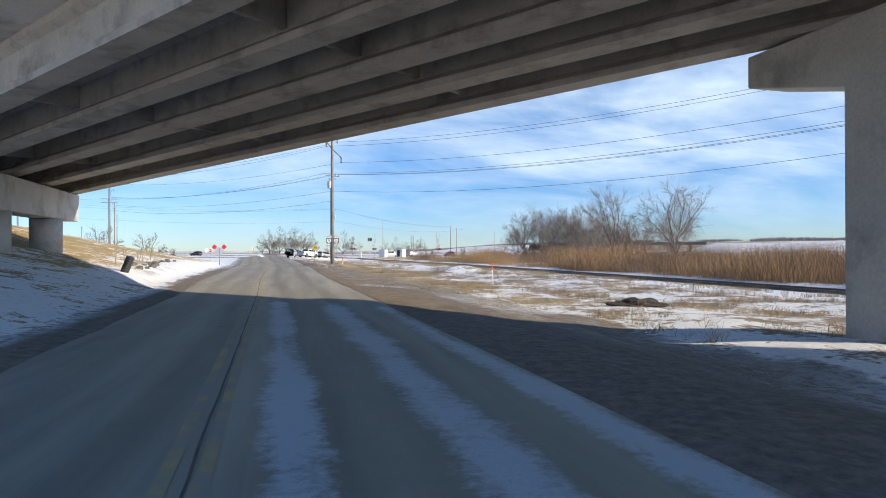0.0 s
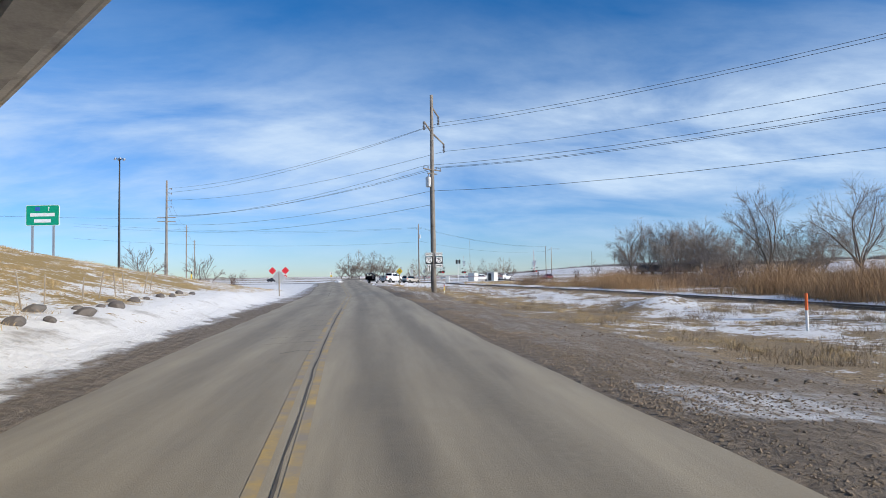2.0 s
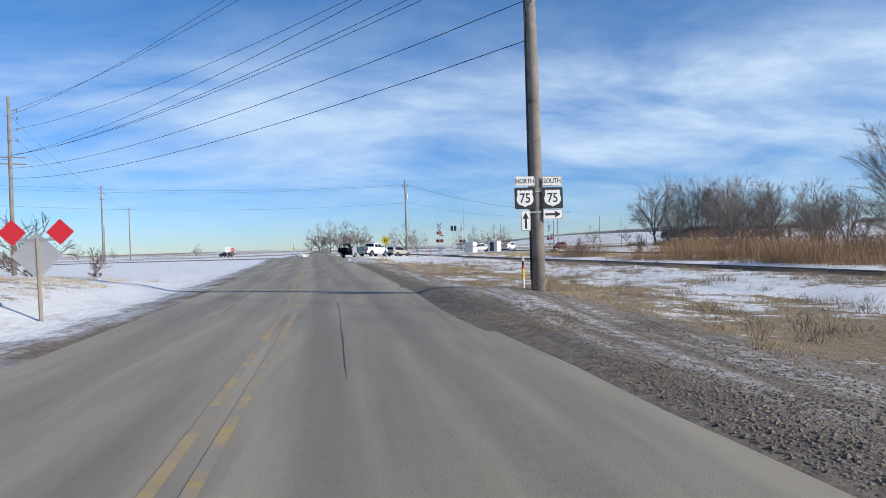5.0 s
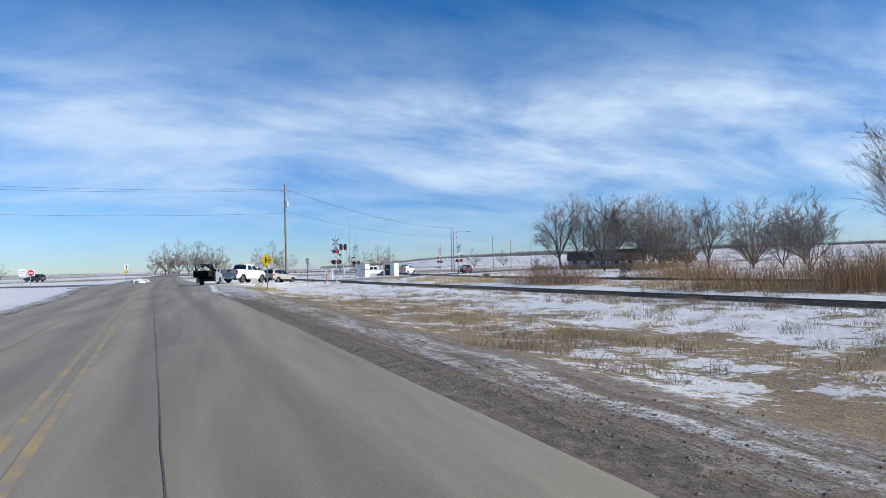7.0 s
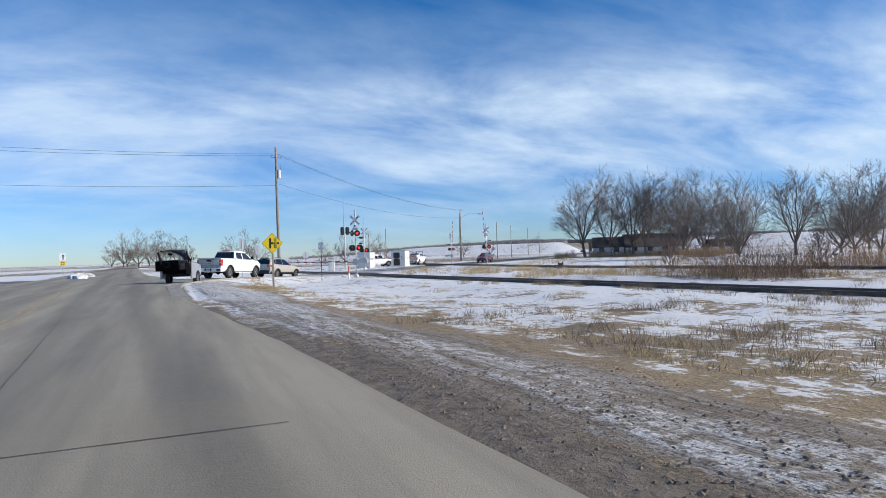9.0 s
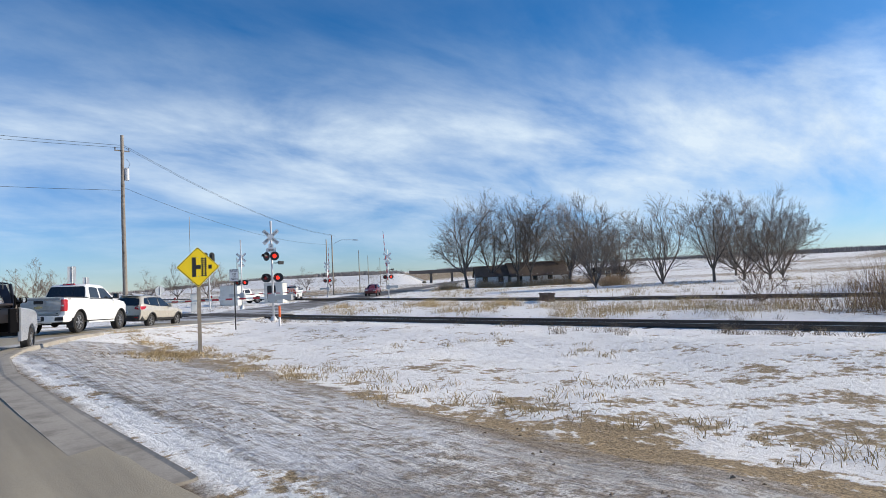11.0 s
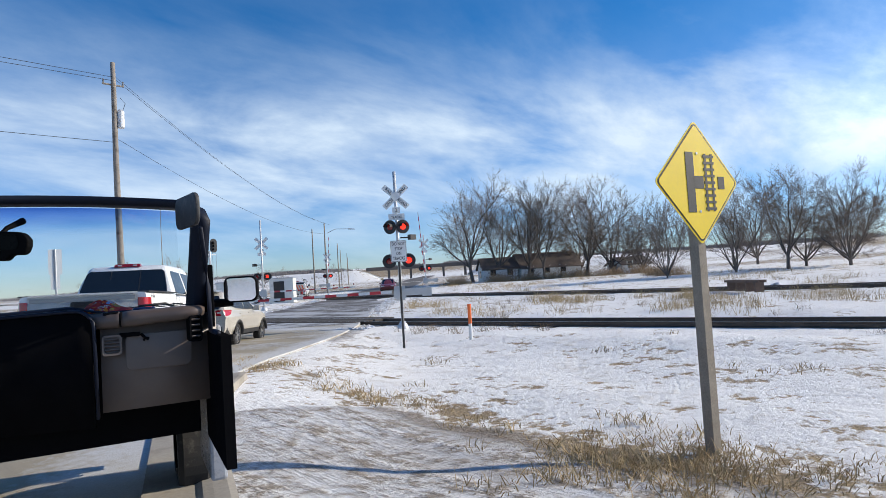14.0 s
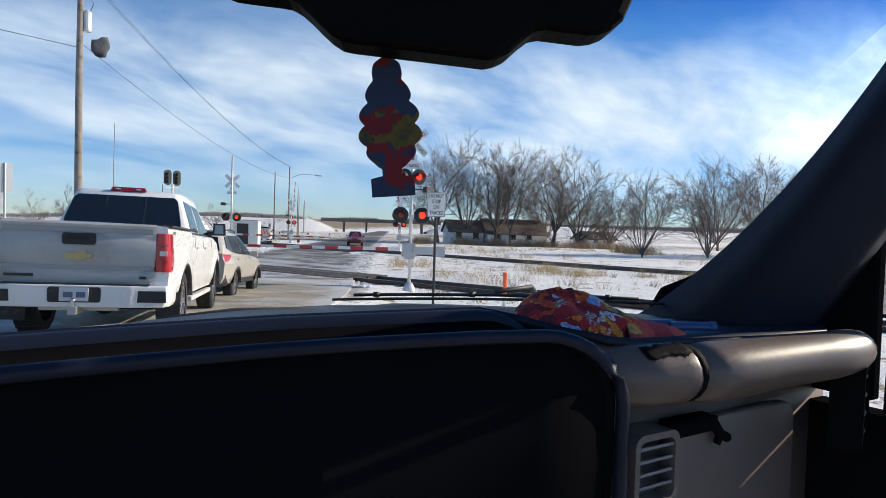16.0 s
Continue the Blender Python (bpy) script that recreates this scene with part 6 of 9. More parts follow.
            part("side_window", bm, M["car_glass"], ob)
    for sd in (-1, 1):
        bm = bmesh.new()
        side_panel(bm, [(0.94, 1.335), (3.02, 1.325), (3.02, 1.35), (0.94, 1.36)], lambda y, z: roof(y, z) + 0.01, 0.006, sd)
        part("belt_trim", bm, M["trim_black"], ob)
    for y in (0.96, 1.85, 2.98):
        for sd in (-1, 1):
            bm = bmesh.new()
            side_panel(bm, [(y + 0.05 * smooth(1.0, 0.6, z) * (1 if y < 1 else 0) - w, z) for z, w in ((0.52, 0.005), (0.8, 0.005), (1.0, 0.005), (1.30, 0.005), (1.30, -0.005), (1.0, -0.005), (0.8, -0.005), (0.52, -0.005))], half, 0.0015, sd)
            part("door_seam", bm, M["seam"], ob)
    for sd in (-1, 1):
        bm = bmesh.new()
        side_panel(bm, [(0.715, 0.50), (0.735, 0.50), (0.735, 0.9), (0.735, 1.33), (0.715, 1.33), (0.715, 0.9)], half, 0.002, sd)
        part("bed_gap", bm, M["trim_black"], ob)
        bm = bmesh.new()
        box(bm, (sd * 0.965, -0.20, 1.382), (0.075, 1.80, 0.022))
        bevel(bm, 0.008, 1)
        part("bed_rail", bm, M["trim_black"], ob, "black bed rail cap")
        bm = bmesh.new()
        box(bm, (sd * 0.945, 1.9, 0.40), (0.09, 2.3, 0.06))
        bevel(bm, 0.02, 2)
        part("sill", bm, M["white_dirty"], ob)
    for y in (1.12, 2.05):
        for s in (-1, 1):
            bm = bmesh.new()
            box(bm, (s * (half(y, 1.13) + 0.018), y, 1.13), (0.03, 0.19, 0.036))
            bevel(bm, 0.012, 2)
            part("door_handle", bm, M["white_paint"], ob)
    for s in (-1, 1):
        bm = bmesh.new()
        box(bm, (s * 1.13, 2.86, 1.46), (0.23, 0.13, 0.21), taper=(0.86, 0.8))
        bevel(bm, 0.045, 3)
        tube(bm, [(s * 0.90, 2.84, 1.36), (s * 1.06, 2.85, 1.40)], [0.04, 0.03], 8)
        sharpen(bm, 40)
        mr = part("door_mirror", bm, M["trim_black"], ob, "black door mirror")
        bm = bmesh.new()
        quad_panel(bm, [(s * 1.13 - 0.08, 2.791, 1.385), (s * 1.13 + 0.08, 2.791, 1.385), (s * 1.13 + 0.07, 2.801, 1.535), (s * 1.13 - 0.07, 2.801, 1.535)], 0.01)
        part("mirror_glass", bm, M["mirror_dark"], mr)
    # tailgate: a pressed panel with a rolled top edge
    bm = bmesh.new()
    prof = [(0.70, -1.150), (0.74, -1.166), (0.845, -1.168), (0.86, -1.160), (0.90, -1.158), (0.915, -1.166), (1.25, -1.172), (1.27, -1.160), (1.335, -1.165), (1.365, -1.180), (1.385, -1.165), (1.39, -1.12), (1.38, -1.08)]
    rows = []
    for z, y in prof:
        rows.append([bm.verts.new((x, y + 0.018 * (abs(x) / 0.84) ** 4, z)) for x in (-0.835, -0.82, -0.6, -0.3, 0, 0.3, 0.6, 0.82, 0.835)])
    for a, b in zip(rows, rows[1:]):
        for k in range(8):
            bm.faces.new((a[k], a[k + 1], b[k + 1], b[k]))
    bmesh.ops.solidify(bm, geom=list(bm.faces), thickness=0.03)
    bmesh.ops.recalc_face_normals(bm, faces=bm.faces)
    sharpen(bm, 35)
    tg = part("tailgate", bm, M["white_dirty"], ob, "grimy white tailgate")
    for z, h, mat, nm in ((1.302, 0.062, "band_grey", "trim_band"), (0.880, 0.052, "band_grey", "trim_band")):
        bm = bmesh.new()
        box(bm, (0, -1.163, z), (1.60, 0.010, h))
        part(nm, bm, M[mat], tg, "grey tailgate band")
    bm = bmesh.new()
    slab(bm, rounded(0.36, 0.13, 0.03, 3, 0, 1.20), 0.03)
    bmesh.ops.translate(bm, vec=(0, -1.188, 0), verts=bm.verts)
    hd = part("tailgate_handle", bm, M["trim_black"], tg, "black tailgate handle")
    bm = bmesh.new()
    slab(bm, rounded(0.24, 0.05, 0.015, 2, 0, 1.215), 0.03)
    bmesh.ops.translate(bm, vec=(0, -1.20, 0), verts=bm.verts)
    part("pull", bm, M["rubber"], hd)
    bm = bmesh.new()
    slab(bm, [(-0.15, 1.035), (-0.06, 1.035), (-0.06, 1.06), (0.075, 1.06), (0.075, 1.035), (0.15, 1.035), (0.14, 0.985), (0.06, 0.985), (0.06, 0.96), (-0.075, 0.96), (-0.075, 0.985), (-0.16, 0.985)], 0.02)
    bmesh.ops.translate(bm, vec=(0, -1.187, 0), verts=bm.verts)
    part("badge", bm, M["gold_badge"], tg, "plain gold cross-shaped badge")
    for x, z, w, h in ((0.70, 0.775, 0.075, 0.032), (-0.62, 0.785, 0.30, 0.030)):
        bm = bmesh.new()
        box(bm, (x, -1.168, z), (w, 0.010, h))
        part("badge_bar", bm, M["trim_black"], tg)
    outline = [(0.845, 0.860, 0.10), (0.86, 0.848, 0.145), (1.0, 0.850, 0.165), (1.15, 0.853, 0.185), (1.27, 0.858, 0.195), (1.29, 0.868, 0.17)]
    for s in (-1, 1):
        tl = lamp_wrap(ob, s, REAR, outline, half, 0.036, "tall red tail lamp")
        bm = bmesh.new()
        box(bm, (s * 0.925, -1.166, 1.06), (0.085, 0.012, 0.055))
        part("reverse_lens", bm, M["lamp_clear"], tl, "small clear reversing lens")
        bm = bmesh.new()
        for z in (0.97, 1.15):
            box(bm, (s * 0.925, -1.166, z), (0.10, 0.008, 0.012))
        part("lens_rib", bm, M["red_paint"], tl)
    # step bumper with corner steps and a recessed plate
    bm = bmesh.new()
    prof = [(-1.02, -0.74), (-1.03, -1.06), (-0.985, -1.22), (-0.60, -1.275), (0.60, -1.275), (0.985, -1.22), (1.03, -1.06), (1.02, -0.74), (0.92, -0.74), (0.90, -1.06), (-0.90, -1.06), (-0.92, -0.74)]
    rows = [[bm.verts.new((x * k, y, z)) for x, y in prof] for z, k in ((0.44, 0.965), (0.49, 0.99), (0.65, 1.0), (0.685, 0.99))]
    for a, b in zip(rows, rows[1:]):
        for k in range(12):
            bm.faces.new((a[k], a[(k + 1) % 12], b[(k + 1) % 12], b[k]))
    bm.faces.new(rows[0][::-1]), bm.faces.new(rows[-1])
    bmesh.ops.recalc_face_normals(bm, faces=bm.faces)
    bevel(bm, 0.014, 2, 40)
    bp_ = part("rear_bumper", bm, M["white_dirty"], ob, "grimy white step bumper")
    bm = bmesh.new()
    box(bm, (0, -1.17, 0.694), (1.56, 0.16, 0.016))
    part("step_pad", bm, M["trim_black"], bp_)
    for x in (-0.83, 0.83):
        s = 1 if x > 0 else -1
        bm = bmesh.new()
        quad_panel(bm, [(x - 0.16, -1.262 - 0.0 + (0.012 if s < 0 else -0.006), 0.50), (x + 0.16, -1.262 + (0.012 if s > 0 else -0.006), 0.50), (x + 0.15, -1.262 + (0.012 if s > 0 else -0.006), 0.63), (x - 0.15, -1.262 + (0.012 if s < 0 else -0.006), 0.63)], 0.03)
        part("corner_step", bm, M["trim_black"], bp_, "dark corner step")
    bm = bmesh.new()
    slab(bm, rounded(0.56, 0.17, 0.03, 3, 0, 0.58), 0.02)
    bmesh.ops.translate(bm, vec=(0, -1.282, 0), verts=bm.verts)
    part("plate_recess", bm, M["trim_black"], bp_)
    bm = bmesh.new()
    box(bm, (0, -1.290, 0.585), (0.305, 0.012, 0.152))
    pl = part("number_plate", bm, M["plate_white"], bp_)
    for x in (-0.06, 0.075):
        bm = bmesh.new()
        box(bm, (x, -1.298, 0.58), (0.10, 0.006, 0.06))
        part("number_bar", bm, M["plate_bar"], pl)
    bm = bmesh.new()
    box(bm, (0, -1.20, 0.41), (0.09, 0.30, 0.09)), box(bm, (0, -1.06, 0.43), (0.85, 0.08, 0.08))
    th = part("tow_hitch", bm, M["galv"], ob)
    bm = bmesh.new()
    tube(bm, [(0, -1.32, 0.44), (0, -1.32, 0.50)], [0.02, 0.02], 10)
    bmesh.ops.create_uvsphere(bm, u_segments=10, v_segments=6, radius=0.027, matrix=Matrix.Translation((0, -1.32, 0.52)))
    part("tow_ball", bm, M["chrome"], th)
    bm = bmesh.new()
    box(bm, (0, 1.035, 1.945), (0.50, 0.10, 0.055), taper=(0.9, 0.7))
    bevel(bm, 0.018, 2)
    hb = part("high_brake_lamp", bm, M["tail_red"], ob, "red high brake lamp")
    bm = bmesh.new()
    for x in (-0.14, 0.14):
        box(bm, (x, 0.988, 1.945), (0.07, 0.012, 0.022))
    part("cargo_lens", bm, M["lamp_clear"], hb)
    # Black sheet on the closed deck stands in for the bed's dark inside.
    bm = bmesh.new()
    box(bm, (0, -0.20, 1.383), (1.80, 1.78, 0.02))
    bevel(bm, 0.006, 1)
    part("bed_dark_sheet", bm, M["trim_black"], ob, "black sheet painting the dark inside of the bed")
    bm = bmesh.new()
    box(bm, (0, 1.6, 0.50), (1.55, 5.0, 0.22))
    for y in (0.0, 3.65):
        box(bm, (0, y, 0.66), (1.62, 1.02, 0.50))
    tube(bm, [(-0.75, 0, 0.40), (0.75, 0, 0.40)], 0.07, 8)
    bmesh.ops.create_uvsphere(bm, u_segments=10, v_segments=8, radius=0.16, matrix=Matrix.Translation((0, 0, 0.40)))
    part("underbody", bm, M["under"], ob)
    for s in (-1, 1):
        bm = bmesh.new()
        box(bm, (s * 0.90, -0.56, 0.40), (0.28, 0.02, 0.36))
        part("mud_flap", bm, M["trim_black"], ob)
    for sd in (-1, 1):
        bm = bmesh.new()
        for k in range(3):
            y = -0.90 + 0.075 * k
            side_panel(bm, [(y, 1.285), (y + 0.055, 1.285), (y + 0.055, 1.293), (y + 0.025, 1.318), (y + 0.055, 1.318), (y + 0.055, 1.326), (y, 1.326), (y, 1.318), (y + 0.028, 1.293), (y, 1.293)], half, 0.003, sd)
        part("side_badge", bm, M["trim_black"], ob, "small dark side badge")
    for x in (-0.985, 0.985):
        for y in (0.0, 3.65):
            wheel(ob, x, y, 0.415, 0.28, 0.265)
    for s in (-1, 1):
        bm = bmesh.new()
        box(bm, (s * 0.70, 4.40, 1.00), (0.34, 0.16, 0.2))
        bevel(bm, 0.03, 1)
        part("headlamp", bm, M["lamp_clear"], ob)
    bm = bmesh.new()
    box(bm, (0, 4.46, 0.92), (1.06, 0.06, 0.36))
    part("grille", bm, M["trim_black"], ob)
    bm = bmesh.new()
    box(bm, (0, 4.50, 0.58), (1.72, 0.12, 0.20))
    bevel(bm, 0.03, 2)
    part("front_bumper", bm, M["chrome"], ob)
    return ob


M["band_grey"] = paint("tailgate_band_grey", (0.36, 0.355, 0.34), 0.5, vary=0.08)
M["seam"] = paint("panel_gap", (0.20, 0.195, 0.185), 0.7, vary=0.1)


def suv(place, turn, label, paint_name="gold_paint"):
    ob = thing("suv", label, "car", place, turn, group="vehicles")
    REAR, FRONT, LOW, RW, ZC = -0.90, 3.48, 0.40, 0.40, 0.35

    def half(y, z):
        k = 0.905 + 0.015 * smooth(0.55, 0.85, z) - 0.075 * smooth(0.86, 1.10, z) - 0.05 * smooth(0.58, 0.38, z)
        k -= 0.17 * smooth(2.9, 3.6, y) + 0.10 * smooth(-0.45, -0.95, y)
        for w in (0.0, 2.69):
            k += 0.026 * math.exp(-((math.hypot(y - w, z - ZC) - 0.46) / 0.08) ** 2)
        return k + 0.012 * math.exp(-((z - 0.90 - 0.04 * y / 3) / 0.035) ** 2)

    def top(y):
        return 1.11 - 0.05 * smooth(0.8, 2.2, y) - 0.12 * smooth(2.3, 3.1, y) - 0.20 * smooth(3.05, 3.5, y)

    body_shell("body", columns(REAR, FRONT, (0.0, 2.69), RW, LOW, ZC), top, half, paint_name, ob, "painted body", 0.09)
    for y in (0.0, 2.69):
        for s in (-1, 1):
            arch_lip(ob, y, s * (half(y, 0.80) + 0.002), RW, ZC, LOW, "trim_black", 0.055)

    def cabw(y, z):
        return 0.855 - 0.03 * smooth(1.02, 1.15, z) - 0.21 * smooth(1.10, 1.66, z) - 0.05 * smooth(0.1, -0.8, y)

    bm = bmesh.new()
    rings = []
    for z, y0, y1 in ((1.00, -0.86, 2.30), (1.10, -0.83, 2.16), (1.22, -0.77, 1.94), (1.35, -0.70, 1.70), (1.48, -0.61, 1.44), (1.58, -0.52, 1.22), (1.635, -0.42, 1.02), (1.665, -0.20, 0.85), (1.685, 0.1, 0.6)):
        tp = 0.05 if z > 1.62 else 0
        tp += 0.10 if z > 1.65 else 0
        tp += 0.25 if z > 1.67 else 0
        c = 0.14
        ys = [y0 + c, y0 + (y1 - y0) * 0.3, y0 + (y1 - y0) * 0.55, y1 - c]
        rt = [(cabw(y, z) - tp, y) for y in ys]
        wr, wf = rt[0][0], rt[-1][0]
        ring = [(0, y0 - 0.04), (wr * 0.5, y0 - 0.025), (wr - c, y0), (wr - 0.035, y0 + 0.05)] + rt + [(wf - c * 0.6, y1 - 0.02), (wf * 0.5, y1 + 0.05)]
        ring += [(0, y1 + 0.07)] + [(-x, y) for x, y in ring[:0:-1]]
        rings.append([bm.verts.new((x, y, z)) for x, y in ring])
    n = len(rings[0])
    for a, b in zip(rings, rings[1:]):
        for k in range(n):
            bm.faces.new((a[k], a[(k + 1) % n], b[(k + 1) % n], b[k]))
    bm.faces.new(rings[-1])
    bmesh.ops.recalc_face_normals(bm, faces=bm.faces)
    sharpen(bm, 38)
    part("cab", bm, M[paint_name], ob)
    bm = bmesh.new()
    quad_panel(bm, [(-0.60, -0.855, 1.13), (0, -0.885, 1.10), (0.60, -0.855, 1.13), (0.66, -0.82, 1.22), (0.56, -0.665, 1.50), (0, -0.68, 1.535), (-0.56, -0.665, 1.50), (-0.66, -0.82, 1.22)], 0.05)
    part("rear_window", bm, M["car_glass"], ob, "dark tinted rear window")
    bm = bmesh.new()
    box(bm, (0, -0.56, 1.625), (1.04, 0.30, 0.035), Matrix.Rotation(radians(-6), 3, "X"), taper=(0.92, 0.85))
    bevel(bm, 0.012, 2)
    part("roof_spoiler", bm, M[paint_name], ob)
    bm = bmesh.new()
    quad_panel(bm, [(0.70, 2.20, 1.10), (-0.70, 2.20, 1.10), (-0.58, 1.30, 1.58), (0.58, 1.30, 1.58)], 0.02)
    part("windscreen", bm, M["car_glass"], ob)
    for pts in ([(-0.55, 1.24), (-0.10, 1.16), (-0.10, 1.55), (-0.34, 1.52)], [(-0.05, 1.15), (0.80, 1.11), (0.80, 1.585), (-0.05, 1.56)], [(0.86, 1.11), (1.95, 1.10), (1.30, 1.50), (1.12, 1.56), (0.86, 1.585)]):
        for sd in (-1, 1):
            bm = bmesh.new()
            side_panel(bm, pts, lambda y, z: cabw(y, z) + 0.012, 0.010, sd)
            part("side_window", bm, M["car_glass"], ob)
    outline = [(0.93, 0.60, 0.12), (0.945, 0.50, 0.22), (1.0, 0.47, 0.34), (1.05, 0.50, 0.40), (1.085, 0.56, 0.42), (1.095, 0.62, 0.38)]
    for s in (-1, 1):
        tl = lamp_wrap(ob, s, REAR + 0.01, outline, half, 0.012, "red wraparound tail lamp")
        bm = bmesh.new()
        box(bm, (s * 0.64, -0.908, 1.02), (0.10, 0.016, 0.035))
        part("reverse_lens", bm, M["lamp_clear"], tl, "clear reversing lens")
        bm = bmesh.new()
        box(bm, (s * 0.97, 1.74, 1.13), (0.20, 0.13, 0.15), taper=(0.8, 0.8))
        bevel(bm, 0.045, 3)
        sharpen(bm, 40)
        part("door_mirror", bm, M[paint_name], ob)
        bm = bmesh.new()
        tube(bm, [(s * 0.60, -0.32, 1.63), (s * 0.61, -0.25, 1.68), (s * 0.61, 0.3, 1.715), (s * 0.61, 0.8, 1.70), (s * 0.60, 0.9, 1.65)], 0.016, 6)
        part("roof_rail", bm, M["trim_black"], ob)
        bm = bmesh.new()
        box(bm, (s * 0.58, 3.36, 0.80), (0.40, 0.16, 0.14))
        bevel(bm, 0.03, 1)
        part("headlamp", bm, M["lamp_clear"], ob)
        for y in (0.28, 1.18):
            bm = bmesh.new()
            box(bm, (s * (half(y, 0.98) + 0.014), y, 0.98), (0.028, 0.17, 0.03))
            bevel(bm, 0.01, 2)
            part("door_handle", bm, M[paint_name], ob)
        for y in (-0.05, 0.82, 1.95):
            bm = bmesh.new()
            side_panel(bm, [(y - 0.005, 0.48), (y + 0.005, 0.48), (y + 0.005, 0.75), (y + 0.005, 1.05), (y - 0.005, 1.05), (y - 0.005, 0.75)], half, 0.002, s)
            part("door_seam", bm, M["seam"], ob)
        bm = bmesh.new()
        side_panel(bm, [(0.44, 0.37), (1.3, 0.37), (2.25, 0.37), (2.22, 0.50), (1.3, 0.50), (0.46, 0.50)], half, 0.012, s)
        part("sill_cladding", bm, M["trim_black"], ob, "black lower cladding")
    bm = bmesh.new()
    rows = [[bm.verts.new((x * k, y, z)) for x, y in ((-0.86, -0.45), (-0.83, -0.80), (-0.70, -0.93), (-0.3, -0.965), (0.3, -0.965), (0.70, -0.93), (0.83, -0.80), (0.86, -0.45), (0.7, -0.45), (-0.7, -0.45))] for z, k in ((0.33, 0.93), (0.40, 1.0), (0.60, 1.005), (0.63, 0.985))]
    for a, b in zip(rows, rows[1:]):
        for k in range(10):
            bm.faces.new((a[k], a[(k + 1) % 10], b[(k + 1) % 10], b[k]))
    bm.faces.new(rows[0][::-1]), bm.faces.new(rows[-1])
    bmesh.ops.recalc_face_normals(bm, faces=bm.faces)
    sharpen(bm, 45)
    rb = part("rear_bumper", bm, M["trim_black"], ob, "black lower rear bumper")
    for s in (-1, 1):
        bm = bmesh.new()
        box(bm, (s * 0.60, -0.955, 0.52), (0.16, 0.02, 0.035))
        part("reflector", bm, M["tail_red"], rb)
    bm = bmesh.new()
    box(bm, (0, -0.925, 0.80), (0.31, 0.03, 0.155))
    pl = part("number_plate", bm, M["plate_white"], ob)
    bm = bmesh.new()
    box(bm, (0, -0.943, 0.80), (0.22, 0.004, 0.05))
    part("number_bar", bm, M["plate_bar"], pl)
    bm = bmesh.new()
    box(bm, (0, 1.35, 0.40), (1.45, 3.6, 0.18))
    for y in (0.0, 2.69):
        box(bm, (0, y, 0.56), (1.46, 0.82, 0.40))
    part("underbody", bm, M["under"], ob)
    bm = bmesh.new()
    tube(bm, [(0, -0.30, 1.66), (0, -0.55, 1.74)], [0.03, 0.008], 6)
    part("aerial", bm, M["trim_black"], ob)
    for x in (-0.895, 0.895):
        for y in (0.0, 2.69):
            wheel(ob, x, y, 0.350, 0.225, 0.235, 5)
    return ob


def work_truck(place, turn):
    """A white service truck with a striped tail board."""
    ob = pickup(place, turn, "white utility service truck parked beyond the tracks")
    bm = bmesh.new()
    box(bm, (0, -0.22, 1.35), (1.96, 1.86, 0.62))
    bevel(bm, 0.03, 1)
    part("service_body", bm, M["white_paint"], ob)
    bm = bmesh.new()
    box(bm, (0, -1.20, 1.32), (1.80, 0.05, 0.60))
    bd = part("tail_board", bm, M["cabinet"], ob)
    bm = bmesh.new()
    for k in range(-3, 4):
        s = 1 if k < 0 else -1
        if k == 0:
            continue
        quad_panel(bm, [(k * 0.27 - 0.06, -1.232, 1.04), (k * 0.27 + 0.06, -1.232, 1.04), (k * 0.27 + 0.06 + s * 0.2, -1.232, 1.60), (k * 0.27 - 0.06 + s * 0.2, -1.232, 1.60)], 0.004)
    part("chevron", bm, M["orange"], bd, "orange chevron stripes")
    bm = bmesh.new()
    for x in (-0.85, 0.85):
        for y in (-1.0, 0.6, 2.6):
            tube(bm, [(x, y, 1.3 if y < 2 else 1.2), (x, y, 2.15)], 0.03, 6)
        tube(bm, [(x, -1.05, 2.15), (x, 2.7, 2.15)], 0.03, 6)
    part("ladder_rack", bm, M["trim_black"], ob)
    return ob


near_truck = pickup((3.18, 141.78, 0.11), -37.3, "white crew-cab pickup truck waiting at the crossing with grimy tailgate")
near_truck.matrix_basis = pose(3.18, 141.78, 0.115, -2.0, 0.8, -37.3) @ Matrix.Diagonal((1, 1, 1.055, 1))  # nose down towards the rails
near_suv = suv((7.62, 147.25, -0.17), -45.2, "pale gold compact SUV waiting at the lowered gate")
near_suv.matrix_basis = pose(7.62, 147.25, -0.17, -2.5, 2.2, -45.2)
work_truck((36.4, 186.2, height(36.4, 186.2)), -38)
pickup((32.6, 189.0, height(32.6, 189.0)), 100, "white pickup truck parked by the signal hut")
suv((50.6, 187.4, x_level(50) - 0.01), 136, "dark red car waiting beyond the crossing", "red_paint")
suv((-34, 232, height(-34, 232)), 60, "distant dark car on the far road", "grey_paint")


